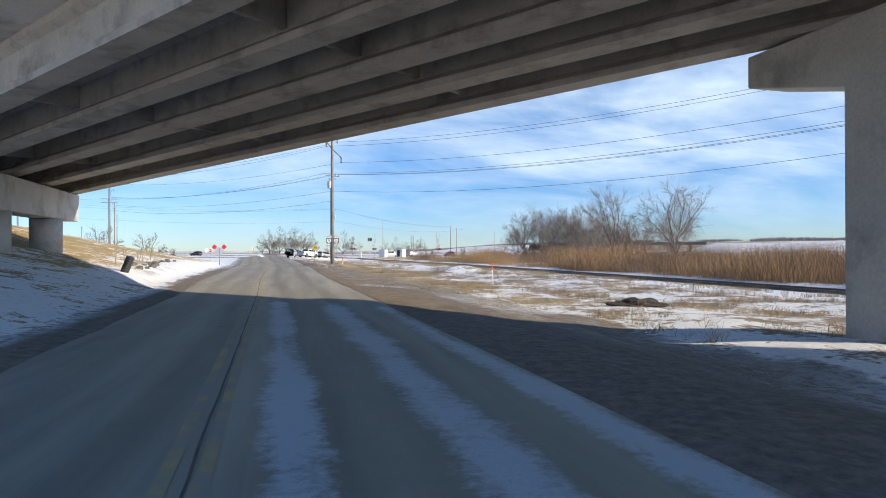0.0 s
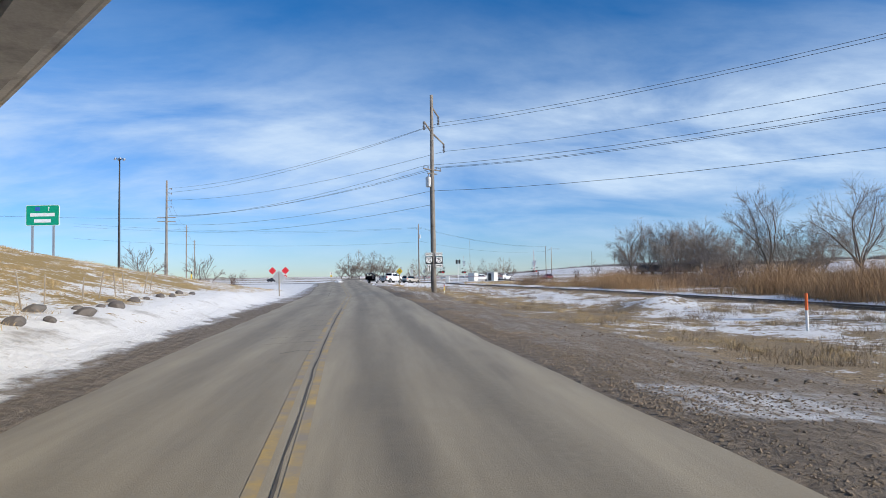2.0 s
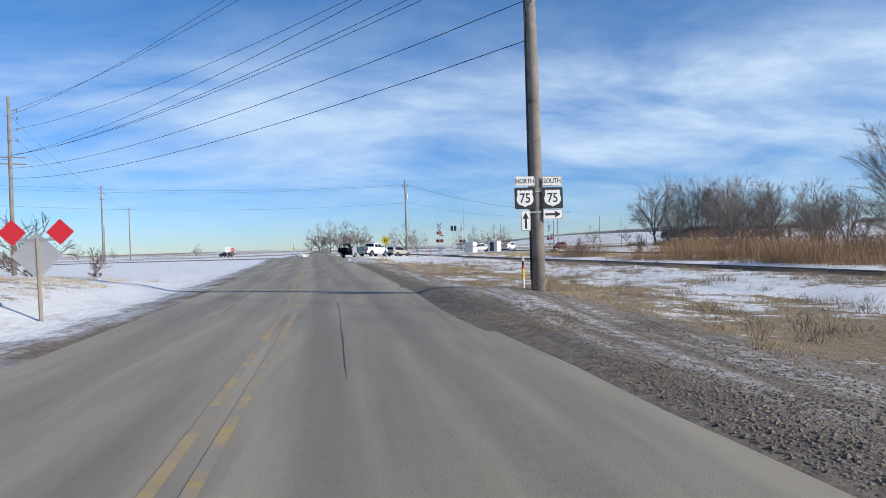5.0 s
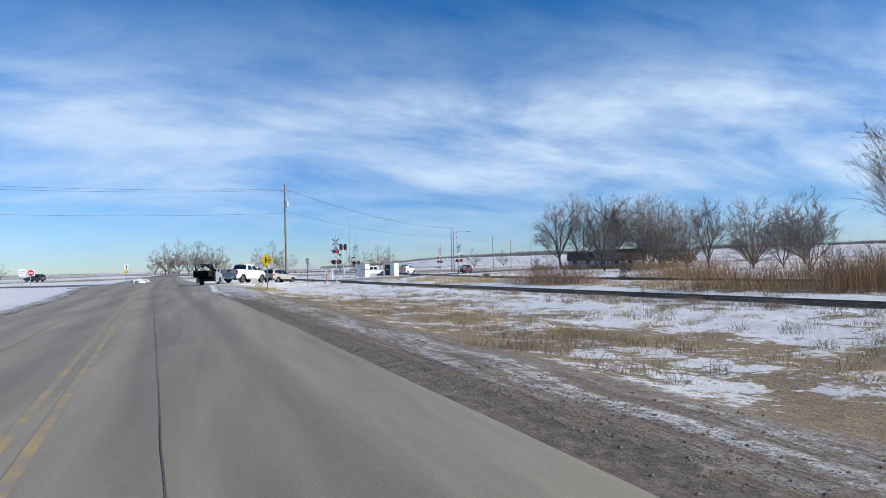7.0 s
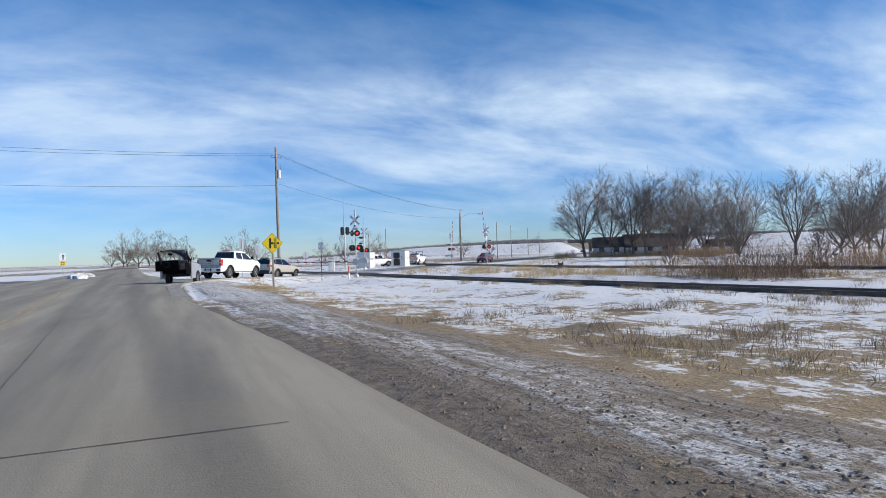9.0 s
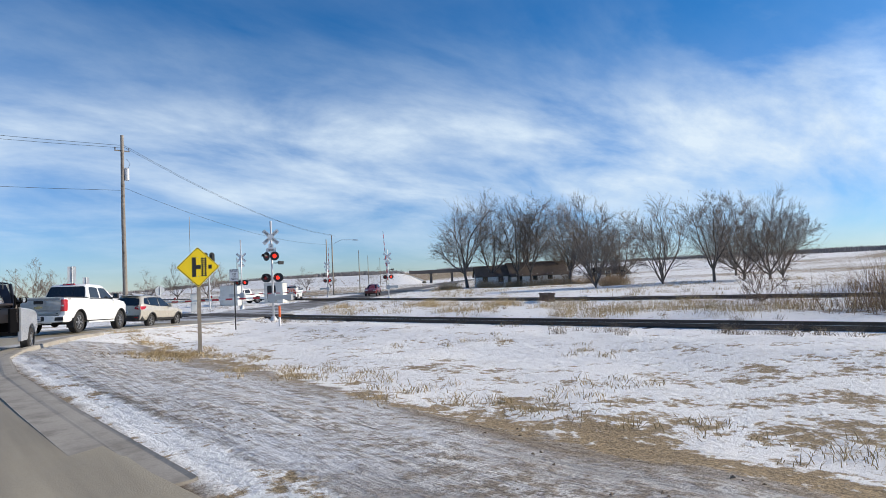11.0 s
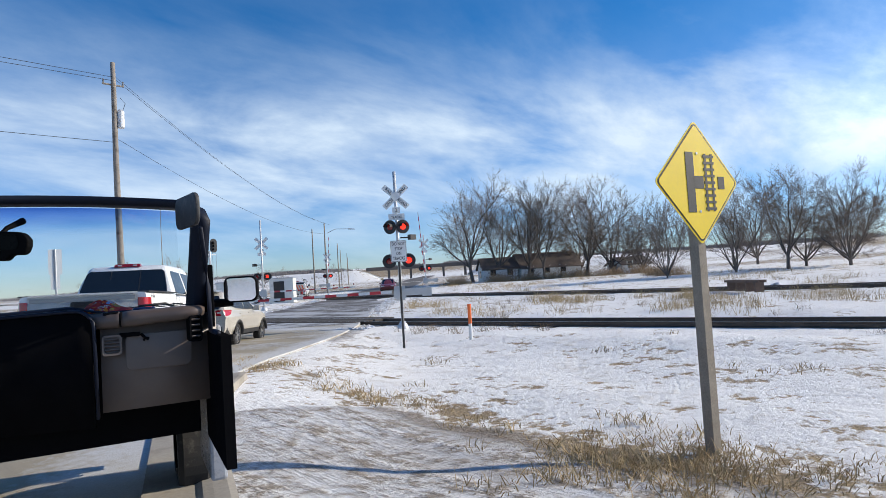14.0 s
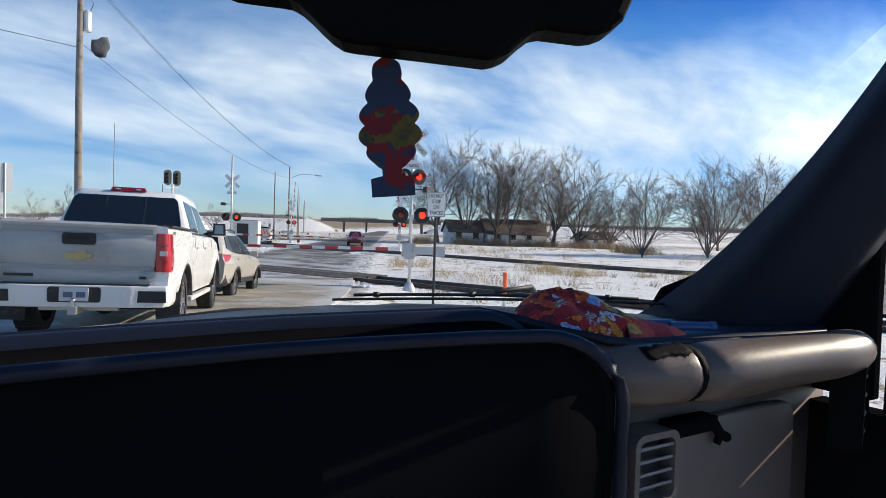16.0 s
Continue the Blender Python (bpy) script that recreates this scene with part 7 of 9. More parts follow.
# ---- trees, brush, grass, stones ----
def crown_tree(seed, h, trunk=0.18, limbs=5, tilt=(0.25, 0.75), reach=1.0, side=13, fine=12, twigs=9, twig_r=0.0075, up=0.10, droop=0.0, stem=0.017):
    """Mesh data of a bare tree: trunk and limbs apart from the crown of branchlets and twigs."""
    rnd = random.Random(seed)
    wood, cv, cf = bmesh.new(), [], []

    def thin(p, q, ra, rb):
        d = (q - p).normalized()
        a = d.orthogonal().normalized()
        b = d.cross(a)
        i = len(cv)
        ring = [math.cos(2.094 * k) * a + math.sin(2.094 * k) * b for k in range(3)]
        cv.extend(p + ra * u for u in ring)
        if rb <= 0:  # the finest twigs are slivers
            del cv[-1]
            cv.append(q.copy())
            cf.append((i, i + 1, i + 2))
        else:
            cv.extend(q + rb * u for u in ring)
            cf.extend((i + k, i + (k + 1) % 3, i + 3 + (k + 1) % 3, i + 3 + k) for k in range(3))

    def path(p, d, ln, n, wob, rise):
        pts = [p]
        for _ in range(n):
            d = (d + V(rnd.gauss(0, wob), rnd.gauss(0, wob), rnd.gauss(0, wob * 0.7) + rise)).normalized()
            p = p + d * ln / n
            pts.append(p)
        return pts

    def on(pts, f):
        k = min(len(pts) - 2, int(f * (len(pts) - 1)))
        return pts[k].lerp(pts[k + 1], f * (len(pts) - 1) - k), (pts[k + 1] - pts[k]).normalized()

    def aside(d, ang):
        a = d.orthogonal().normalized()
        g = rnd.uniform(0, 6.283)
        s = a * math.cos(g) + d.cross(a) * math.sin(g)
        return (d * math.cos(ang) + s * math.sin(ang) + V(0, 0, up)).normalized()

    def brush(pts, r, count, ln):
        for _ in range(count):
            p, d = on(pts, rnd.uniform(0.12, 1.0))
            e = (d * 0.9 + V(rnd.gauss(0, 0.42), rnd.gauss(0, 0.42), rnd.gauss(0.10 - droop, 0.34))).normalized()
            l1 = ln * rnd.uniform(0.5, 1.25)
            q = p + e * l1
            thin(p, q, r, 0)
            if rnd.random() < 0.6:
                e2 = (e + V(rnd.gauss(0, 0.5), rnd.gauss(0, 0.5), rnd.gauss(0.05 - droop, 0.35))).normalized()
                thin(p.lerp(q, 0.4), p.lerp(q, 0.4) + e2 * l1 * 0.7, r * 0.8, 0)

    z0 = h * trunk
    bole = path(V(0, 0, -0.3), V(rnd.gauss(0, 0.04), rnd.gauss(0, 0.04), 1).normalized(), z0 + 0.3, 4, 0.03, 0)
    r0 = h * stem
    tube(wood, bole, [r0 * (1.25 - 0.10 * k) for k in range(5)], 9, cap=False)
    turn = rnd.uniform(0, 6.283)
    for c in range(limbs):
        ang = turn + 6.283 * c / limbs + rnd.uniform(-0.35, 0.35)
        tl = rnd.uniform(*tilt) if c else rnd.uniform(0.03, 0.18)
        d = V(math.cos(ang) * math.sin(tl), math.sin(ang) * math.sin(tl), math.cos(tl))
        p = on(bole, 1.0 if c < 2 else rnd.uniform(0.72, 1.0))[0]
        # limbs end on a rounded crown
        cz, rr, rz = h * (0.54 + 0.3 * trunk), h * 0.44 * reach, h * 0.47
        qa = (d.x ** 2 + d.y ** 2) / rr ** 2 + d.z ** 2 / rz ** 2
        qb = (p.x * d.x + p.y * d.y) / rr ** 2 + (p.z - cz) * d.z / rz ** 2
        qc = (p.x ** 2 + p.y ** 2) / rr ** 2 + (p.z - cz) ** 2 / rz ** 2 - 1
        ln = (-qb + math.sqrt(max(0.0, qb * qb - qa * qc))) / qa * rnd.uniform(0.86, 1.0)
        pts = path(p, d, ln, 8, 0.12, 0.045 if tl > 0.6 else 0.01)
        ra = r0 * rnd.uniform(0.50, 0.72) * (1.25 if limbs < 4 else 1)
        tube(wood, pts, [max(0.02, ra * (1 - 0.84 * k / 8)) for k in range(9)], 6, cap=False)
        brush(pts[5:], twig_r, twigs * 3, h * 0.065)
        for k in range(side):
            f = 0.16 + 0.82 * (k + rnd.random()) / side
            q, dd = on(pts, f)
            l2 = ln * (0.58 - 0.36 * f) * rnd.uniform(0.7, 1.2)
            p2 = path(q, aside(dd, rnd.uniform(0.45, 0.95)), l2, 4, 0.16, 0.02 - 0.3 * droop)
            rb = max(0.014, ra * (1 - 0.8 * f) * 0.42)
            for a, b, m in zip(p2, p2[1:], range(4)):
                thin(a, b, rb * (1 - 0.2 * m), rb * (0.8 - 0.2 * m) + 0.004)
            brush(p2[2:], twig_r, twigs * 2, h * 0.055)
            for m in range(fine):
                q3, d3 = on(p2, rnd.uniform(0.2, 1.0))
                p3 = path(q3, aside(d3, rnd.uniform(0.35, 0.8)), l2 * rnd.uniform(0.35, 0.75), 2, 0.2, -0.1 * droop)
                thin(p3[0], p3[1], max(0.010, rb * 0.4), 0.009), thin(p3[1], p3[2], 0.009, 0.006)
                brush(p3, twig_r, twigs, h * 0.048)
    k = h / max(v.z for v in cv)
    for v in cv:
        v *= k
    bmesh.ops.scale(wood, vec=(k, k, k), verts=wood.verts)
    return wood, cv, cf


def tree(seed, h, label, category="tree", twig="twig", group="", **more):
    wood, cv, cf = crown_tree(seed, h, **more)
    ob = thing("bare_tree" if category == "tree" else "bare_shrub", label, category, (0, 0, 0), group=group)
    part("trunk", wood, M["bark"], ob, smooth=True)
    me = bpy.data.meshes.new("crown")
    me.from_pydata(cv, [], cf)
    me.materials.append(M[twig])
    cr = new("crown", me)
    cr.parent = ob
    return ob


def at_ground(ob, x, y, turn=0.0, size=1.0, sink=0.05, lean=0.0):
    ob.matrix_basis = pose(x, y, height(x, y) - sink, lean, 0, turn) @ Matrix.Diagonal((size, size, size, 1))
    return ob


def plant_trees():
    rnd = random.Random(21)
    kinds = {
        "elm": tree(3, 14, "tall bare grey elm tree with a spreading crown", group="bare trees", trunk=0.16, limbs=7, tilt=(0.4, 1.15), up=0.06),
        "elm_b": tree(8, 14, "tall bare tree with upright spreading limbs", group="bare trees", trunk=0.19, limbs=6, tilt=(0.25, 0.85), up=0.06),
        "round": tree(14, 12, "bare round-crowned tree with fine twigs", group="bare trees", trunk=0.10, limbs=8, tilt=(0.30, 1.2), reach=1.08, side=13, up=0.05),
        "thin": tree(27, 15, "tall slender bare tree with sparse branches", group="bare trees", trunk=0.16, limbs=5, tilt=(0.12, 0.5), reach=0.66, side=13, fine=10, twigs=8, stem=0.013),
        "multi": tree(33, 9, "many-stemmed bare tree fanning from the ground", group="bare trees", trunk=0.03, limbs=10, tilt=(0.2, 1.0), reach=1.15, side=10, fine=9, stem=0.013),
        "far": tree(52, 14, "distant bare tree with a rounded crown", group="bare trees", trunk=0.10, limbs=7, tilt=(0.3, 1.0), side=9, fine=5, twigs=7, twig_r=0.022),
        "shrub": tree(41, 3.2, "tangled bare reddish-brown shrub in the snow", "shrub", "twig_red", "bare shrubs", trunk=0.04, limbs=9, tilt=(0.3, 1.25), side=7, fine=4, twigs=7, twig_r=0.006, stem=0.008),
    }
    base_h = {"elm": 14, "elm_b": 14, "round": 12, "thin": 15, "multi": 9, "far": 14, "shrub": 3.2}
    used = set()

    def put(kind, x, y, h, turn=None, lean=0.0):
        src = kinds[kind]
        turn = rnd.uniform(0, 360) if turn is None else turn
        k = 1.05 * h / base_h[kind]
        if kind not in used:
            used.add(kind)
            at_ground(src, x, y, turn, k, 0.05, lean)
        else:
            c = copy_thing(src, pose(x, y, height(x, y) - 0.05, lean, 0, turn))
            c.scale = (k, k, k)

    # grove by the house beyond the tracks
    for kind, x, y, h in (("elm", 80.6, 199.1, 19.0), ("elm_b", 86.6, 191.6, 17.6), ("thin", 88.1, 189.2, 18.4), ("elm", 91.8, 183.2, 17.8), ("round", 93.7, 179.5, 16.8), ("round", 98.1, 188.1, 14.5), ("elm_b", 94.5, 196.5, 15.0), ("elm_b", 84.1, 195.9, 15.5), ("round", 97.0, 175.5, 13.5),
                          ("multi", 62.0, 156.6, 9.0), ("multi", 70.4, 152.4, 11.6), ("elm_b", 76.8, 148.8, 12.0), ("round", 80.5, 143.4, 12.0), ("round", 86.8, 149.2, 12.4), ("round", 117.6, 163.7, 16.5), ("multi", 88.6, 144.9, 10.6)):
        put(kind, x, y, h)
    # trees beyond the reed field
    for kind, x, y, h in (("thin", 67.5, 112, 17.0), ("elm", 74.5, 99.5, 16.0), ("multi", 69.5, 110.5, 9.5), ("round", 75, 112, 10.5), ("multi", 64, 121, 7.5)):
        put(kind, x, y, h)
    # far clump of trees down the road and on the rise
    for x, y, h in ((-23.5, 428, 13), (-19, 436, 17.5), (-16.5, 420, 15), (-12, 432, 20), (-7.5, 441, 17), (-4, 425, 18.5), (0.5, 436, 19), (4.5, 429, 17.5), (8, 440, 16), (11.5, 432, 12)):
        put("far", x, y, h)
    for kind, x, y, h in (("far", 22.8, 300.6, 12.6), ("far", 28.1, 306.6, 9.5), ("far", 14.7, 262.6, 7.4), ("far", 42.6, 250.4, 7.9), ("far", 48.0, 247.2, 8.4), ("far", 38.3, 254.4, 7.4), ("far", 53.3, 252.2, 7.9), ("far", -102.0, 297.6, 6.3), ("far", -93.0, 308.0, 5.2), ("far", -66.4, 329.0, 6.3), ("far", 116.2, 328.8, 9.5), ("far", 156.0, 377.7, 9.5), ("far", 197.8, 396.1, 10.5)):
        put(kind, x, y, h)
    # shrubs by the western verge
    for x, y, h in ((-18.5, 88, 4.4), (-21.5, 77.5, 4.2), (-24.5, 80, 2.6), (-27, 86, 2.8), (-31, 92, 3.0), (-16, 91, 2.2), (-36, 100, 3.2), (-25, 72.5, 1.6), (-29, 74, 1.8), (-60, 130, 3.2), (-68, 138, 3), (-40, 128, 2.6), (31, 125, 2.4), (36, 118, 2.6), (80, 190, 2.6), (82.5, 187.5, 2.2), (85, 184.5, 2.4), (78, 193, 2.0), (88, 181, 2.6), (90, 178, 2.2), (76, 197, 1.8), (34, 62, 2.6), (37, 74, 3.0), (39, 88, 2.8), (36, 98, 2.4), (42, 80, 3.2), (44, 100, 3.0), (33, 84, 2.2), (46, 66, 3.0), (-52, 150, 2.8)):
        put("shrub", x, y, h)


plant_trees()


def blades(name, spots, material, label, hmin, hmax, width, lean, per, radius, seed):
    """Tufts of thin leaf blades, joined: each a narrow folded strip."""
    rnd = random.Random(seed)
    vs, fs = [], []
    for x, y, k in spots:
        z = height(x, y)
        for _ in range(max(1, int(per * k))):
            px, py = x + rnd.gauss(0, radius), y + rnd.gauss(0, radius)
            off = math.hypot(px - x, py - y) / (2.2 * radius)
            h = rnd.uniform(hmin, hmax) * (0.6 + 0.4 * k) * (1 - 0.55 * min(1.0, off * off))
            a = rnd.uniform(0, 6.283)
            dx, dy = math.cos(a), math.sin(a)
            b = rnd.uniform(0, 6.283)
            lx, ly = rnd.gauss(0, lean) * h, rnd.gauss(0, lean) * h
            w = width * rnd.uniform(0.6, 1.3)
            i = len(vs)
            vs += [(px - dx * w, py - dy * w, z - 0.03), (px + dx * w, py + dy * w, z - 0.03),
                   (px + lx * 0.4 + dx * w * 0.7, py + ly * 0.4 + dy * w * 0.7, z + h * 0.6), (px + lx * 0.4 - dx * w * 0.7, py + ly * 0.4 - dy * w * 0.7, z + h * 0.6),
                   (px + lx, py + ly, z + h)]
            fs += [(i, i + 1, i + 2, i + 3), (i + 3, i + 2, i + 4)]
    me = bpy.data.meshes.new(name)
    me.from_pydata(vs, [], fs)
    me.materials.append(M[material])
    return tagged(new(name, me), label=label, category="grass", kind="stuff")


def plant_grass():
    rnd = random.Random(5)
    reeds, thicket = [], []
    for _ in range(9500):
        y = rnd.uniform(-14, 124)
        x0 = lerp(RAIL1, y) + 4.4
        x = x0 + (70 - x0) * rnd.random() ** 2.0
        d = 1.15 * noise.noise(V(x * 0.13, y * 0.09, 2.0)) + 0.30 + 0.45 * (1 - smooth(25, 58, y)) - 0.45 * smooth(92, 120, y)
        if d > rnd.uniform(0.0, 0.35):
            tall = 0.40 + 0.8 * d + 1.5 * noise.noise(V(x * 0.13, y * 0.13, 8.0)) + 0.5 * noise.noise(V(x * 0.5, y * 0.5, 1.0))
            spot = (x, y, (0.45 + 0.55 * smooth(0, 5, x - x0)) * max(0.15, min(1.6, tall)))
            (reeds if noise.noise(V(x * 0.09, y * 0.09, 21.0)) > -0.1 else thicket).append(spot)
    blades("reed_bed", reeds, "reed", "dense thickets of tall dry orange-brown reeds", 0.8, 3.0, 0.0085, 0.40, 30, 0.65, 1)
    blades("thicket", thicket, "thicket", "tangled brown brush among the reeds", 0.6, 2.8, 0.0075, 0.60, 38, 0.65, 9)
    rough = []
    for _ in range(6800):
        y = rnd.uniform(6, 142)
        re = lerp(RIGHT, y)
        x = rnd.uniform(re + 3.2, lerp(RAIL1, y) - 0.8)
        d = noise.noise(V(x * 0.35, y * 0.35, 7.0))
        edge = math.exp(-((x - re - (5.6 if y > 100 else 6.8)) / 0.8) ** 2)
        keep = 0.30 if y < 100 else 0.16
        if d + 0.95 * edge > 0.5 - keep + rnd.uniform(-0.1, 0.25):
            rough.append((x, y, rnd.uniform(0.4, 1.0)))
    for _ in range(2600):
        y = rnd.uniform(24, 78)
        d = rnd.uniform(3, 24)
        x = lerp(LEFT, y) - d
        if noise.noise(V(x * 0.25, y * 0.25, 3.0)) > -0.05:
            rough.append((x, y, rnd.uniform(0.35, 0.7)))
    # thick tuft round the foot of the warning sign
    for _ in range(46):
        rough.append((4.7 + rnd.gauss(0, 0.75), 132.3 + rnd.gauss(0, 0.55), rnd.uniform(0.8, 1.2)))
    blades("dry_grass", rough, "straw", "tufts of straw-coloured dry grass through the snow", 0.05, 0.19, 0.0060, 1.1, 48, 0.16, 2)
    weeds = []
    for _ in range(900):
        y = rnd.uniform(30, 100)
        x = lerp(RAIL1, y) - abs(rnd.gauss(1.6, 1.6)) - 1.0
        if x > lerp(RIGHT, y) + 4 and noise.noise(V(x * 0.5, y * 0.5, 1.0)) > 0.0:
            weeds.append((x, y, rnd.uniform(0.3, 0.8)))
    for _ in range(1300):
        y = rnd.uniform(20, 190)
        x = lerp(RAIL1, y) + rnd.choice((rnd.uniform(-4.0, -1.0), rnd.uniform(2.6, 14)))
        s, r = x_coords(x, y)
        if abs(r) < 5.5 and s > -4:
            continue
        if noise.noise(V(x * 0.3, y * 0.3, 9.0)) > 0.08:
            weeds.append((x, y, rnd.uniform(0.4, 1.0)))
    for _ in range(5200):
        y = rnd.uniform(2, 108)
        re, ra = lerp(RIGHT, y), lerp(RAIL1, y)
        x = rnd.uniform(re + w_grit(y) + 0.4, ra - 1.6)
        if noise.noise(V(x * 0.32, y * 0.32, 14.0)) + 0.4 * noise.noise(V(x * 1.1, y * 1.1, 2.0)) > 0.12 + rnd.uniform(-0.12, 0.12):
            weeds.append((x, y, rnd.uniform(0.25, 0.75)))
    blades("dead_weeds", weeds, "weed", "clumps of dark dead weeds along the track", 0.14, 0.46, 0.0045, 0.75, 52, 0.13, 3)
    tall = []
    for _ in range(1500):
        y, x = rnd.uniform(118, 200), rnd.uniform(38, 78)
        s, r = x_coords(x, y)
        if abs(r) < 8:
            continue
        if noise.noise(V(x * 0.12, y * 0.12, 4.0)) > 0.12:
            tall.append((x, y, rnd.uniform(0.5, 1)))
    blades("tall_grass", tall, "straw", "tall pale dry grass beyond the second track", 0.25, 0.75, 0.009, 0.75, 22, 0.26, 4)


plant_grass()


def weed_clumps():
    """Pale bushy clumps between the two tracks."""
    rnd = random.Random(29)
    spots = []
    while len(spots) < 480:
        y = rnd.uniform(96, 168)
        x0, x1 = lerp(RAIL1, y) + 3.5, lerp(RAIL2, y) - 2.0
        x = rnd.uniform(x0, x1)
        s, r = x_coords(x, y)
        if abs(r) > 6 and noise.noise(V(x * 0.22, y * 0.22, 11.0)) > rnd.uniform(-0.1, 0.3):
            spots.append((x, y, rnd.uniform(0.5, 1.0)))
    blades("weed_clumps", spots, "straw", "bushy clumps of pale dry weeds between the tracks", 0.25, 0.75, 0.006, 0.55, 46, 0.30, 6)


weed_clumps()


def farm_brush():
    """Golden-brown brush in clumps along the foot of the grove."""
    rnd = random.Random(19)
    spots = []
    for cx, cy, rad, n in ((73.0, 196.0, 1.6, 26), (78.5, 191.0, 2.2, 34), (81.5, 187.5, 1.8, 26), (85.5, 181.0, 2.0, 32), (88.0, 177.0, 2.0, 30), (90.5, 172.5, 1.8, 22), (83.5, 184.0, 1.5, 20), (71.0, 160.0, 1.6, 18), (79.0, 165.0, 1.8, 18)):
        for _ in range(n):
            a, q = rnd.uniform(0, 6.283), rad * math.sqrt(rnd.random())
            spots.append((cx + q * math.cos(a) * 1.3, cy + q * math.sin(a), rnd.uniform(0.5, 1.0)))
    blades("farm_brush", spots, "brush", "golden-brown dry brush below the bare trees", 0.8, 2.1, 0.012, 0.5, 60, 0.55, 31)


M["brush"] = paint("golden_brush", (0.34, 0.235, 0.135), 0.95, vary=0.4, scale=0.3, fine=4, world_space=True)
farm_brush()


def crumbs(name, label, cat, material, spots, smin, smax, seed):
    """Many small angular lumps, joined."""
    rnd = random.Random(seed)
    vs, fs = [], []
    for x, y in spots:
        s = rnd.uniform(smin, smax) * rnd.uniform(0.5, 1.0)
        z = height(x, y)
        a = rnd.uniform(0, 6.283)
        i = len(vs)
        for k in range(4):
            r = s * rnd.uniform(0.6, 1.15)
            vs.append((x + r * math.cos(a + 1.57 * k), y + r * math.sin(a + 1.57 * k), z + s * rnd.uniform(-0.1, 0.25)))
        vs.append((x + s * rnd.uniform(-0.2, 0.2), y + s * rnd.uniform(-0.2, 0.2), z + s * rnd.uniform(0.4, 0.8)))
        fs += [(i + k, i + (k + 1) % 4, i + 4) for k in range(4)]
    me = bpy.data.meshes.new(name)
    me.from_pydata(vs, [], fs)
    me.materials.append(M[material])
    tagged(new(name, me), label=label, category=cat, kind="stuff")


def gravel():
    rnd = random.Random(71)
    spots = []
    while len(spots) < 40000:
        y = rnd.uniform(8, 62) if rnd.random() < 0.86 else rnd.uniform(60, 120)
        d = abs(rnd.gauss(0.9, 0.9)) if rnd.random() < 0.6 else rnd.uniform(0.3, w_grit(y) + 0.4)
        x = lerp(RIGHT, y) + 0.15 + d
        if noise.noise(V(x * 0.8, y * 0.35, 2.5)) > rnd.uniform(-0.5, 0.3) + 0.5 * smooth(98, 112, y) and abs(x_coords(x, y)[1]) > 5:
            spots.append((x, y))
    crumbs("gravel", "loose brown gravel and frozen clods along the road edge", "gravel", "gravel", spots, 0.010, 0.038, 4)


M["gravel"] = paint("brown_gravel", (0.22, 0.172, 0.125), 0.95, vary=0.5, scale=1.5, fine=9, world_space=True)
gravel()


def slush_ridge():
    """Dirty frozen slush pushed to the edges of the crossing road."""
    rnd = random.Random(88)
    spots = []
    while len(spots) < 5200:
        s = rnd.uniform(3, 48)
        side = rnd.choice((-1, 1))
        r = side * (4.1 + rnd.gauss(0.05, 0.30))
        if noise.noise(V(s * 0.5, side * 7.0, 1.0)) < rnd.uniform(-0.5, 0.2):
            continue
        x, y = x_road(s)
        x, y = x + XDIR.y * r, y - XDIR.x * r
        if min(abs(x - lerp(RAIL1, y) - 0.72), abs(x - lerp(RAIL2, y) - 0.72)) > 1.1:
            spots.append((x, y))
    crumbs("slush_ridge", "dirty frozen slush along the edges of the crossing road", "snow", "snowlump", spots, 0.05, 0.17, 12)


slush_ridge()


def stone_mesh(seed, mat, name):
    rnd = random.Random(seed)
    bm = bmesh.new()
    bmesh.ops.create_icosphere(bm, subdivisions=2, radius=0.5)
    for v in bm.verts:
        v.co *= 1 + 0.35 * noise.noise(v.co * 2.2 + V(seed, 0, 0))
        v.co.z *= 0.6
    return part(name, bm, M[mat], smooth=False)


def scatter_stones():
    rnd = random.Random(12)
    first = {}

    def lay(mat, name, label, cat, grp, x, y, s):
        key = (mat, rnd.randint(0, 2))
        if key not in first:
            ob = stone_mesh(len(first) + 3, mat, name)
            first[key] = tagged(ob, label=label, category=cat, group=grp)
        else:
            ob = first[key].copy()
            scene.collection.objects.link(ob)
        ob.matrix_basis = pose(x, y, height(x, y) + 0.10 * s, rnd.uniform(-12, 12), rnd.uniform(-12, 12), rnd.uniform(0, 360)) @ Matrix.Diagonal((s, s * rnd.uniform(0.7, 1.1), s, 1))

    for k in range(16):
        y = 27 + 1.1 * k + rnd.uniform(-0.4, 0.4)
        lay("rock", "boulder", "grey riprap boulder at the foot of the bank", "rock", "bank boulders", lerp(LEFT, y) - 3.2 - 0.06 * k + rnd.uniform(-0.6, 0.6), y, rnd.uniform(0.22, 0.55))
    for k in range(60):
        y = rnd.uniform(17, 34)
        d = 2.2 + rnd.gauss(1.6, 1.0)
        lay("mud", "earth_clod", "frozen brown clod of ploughed earth", "clod", "verge clods", lerp(RIGHT, y) + max(0.7, d), y, rnd.uniform(0.05, 0.13))
    for x, y, s in ((36.5, 139.5, 0.7), (38, 141, 0.6)):
        lay("snowlump", "snow_heap", "heap of old ploughed snow", "snow heap", "snow heaps", x, y, s)
    for x, y, s in ((-7.6, 160, 1.6), (-8.2, 163, 1.9), (-8.3, 166, 1.8), (-7.8, 168, 1.4)):
        lay("snowlump", "snow_heap", "heap of old ploughed snow", "snow heap", "snow heaps", x, y, s)


scatter_stones()


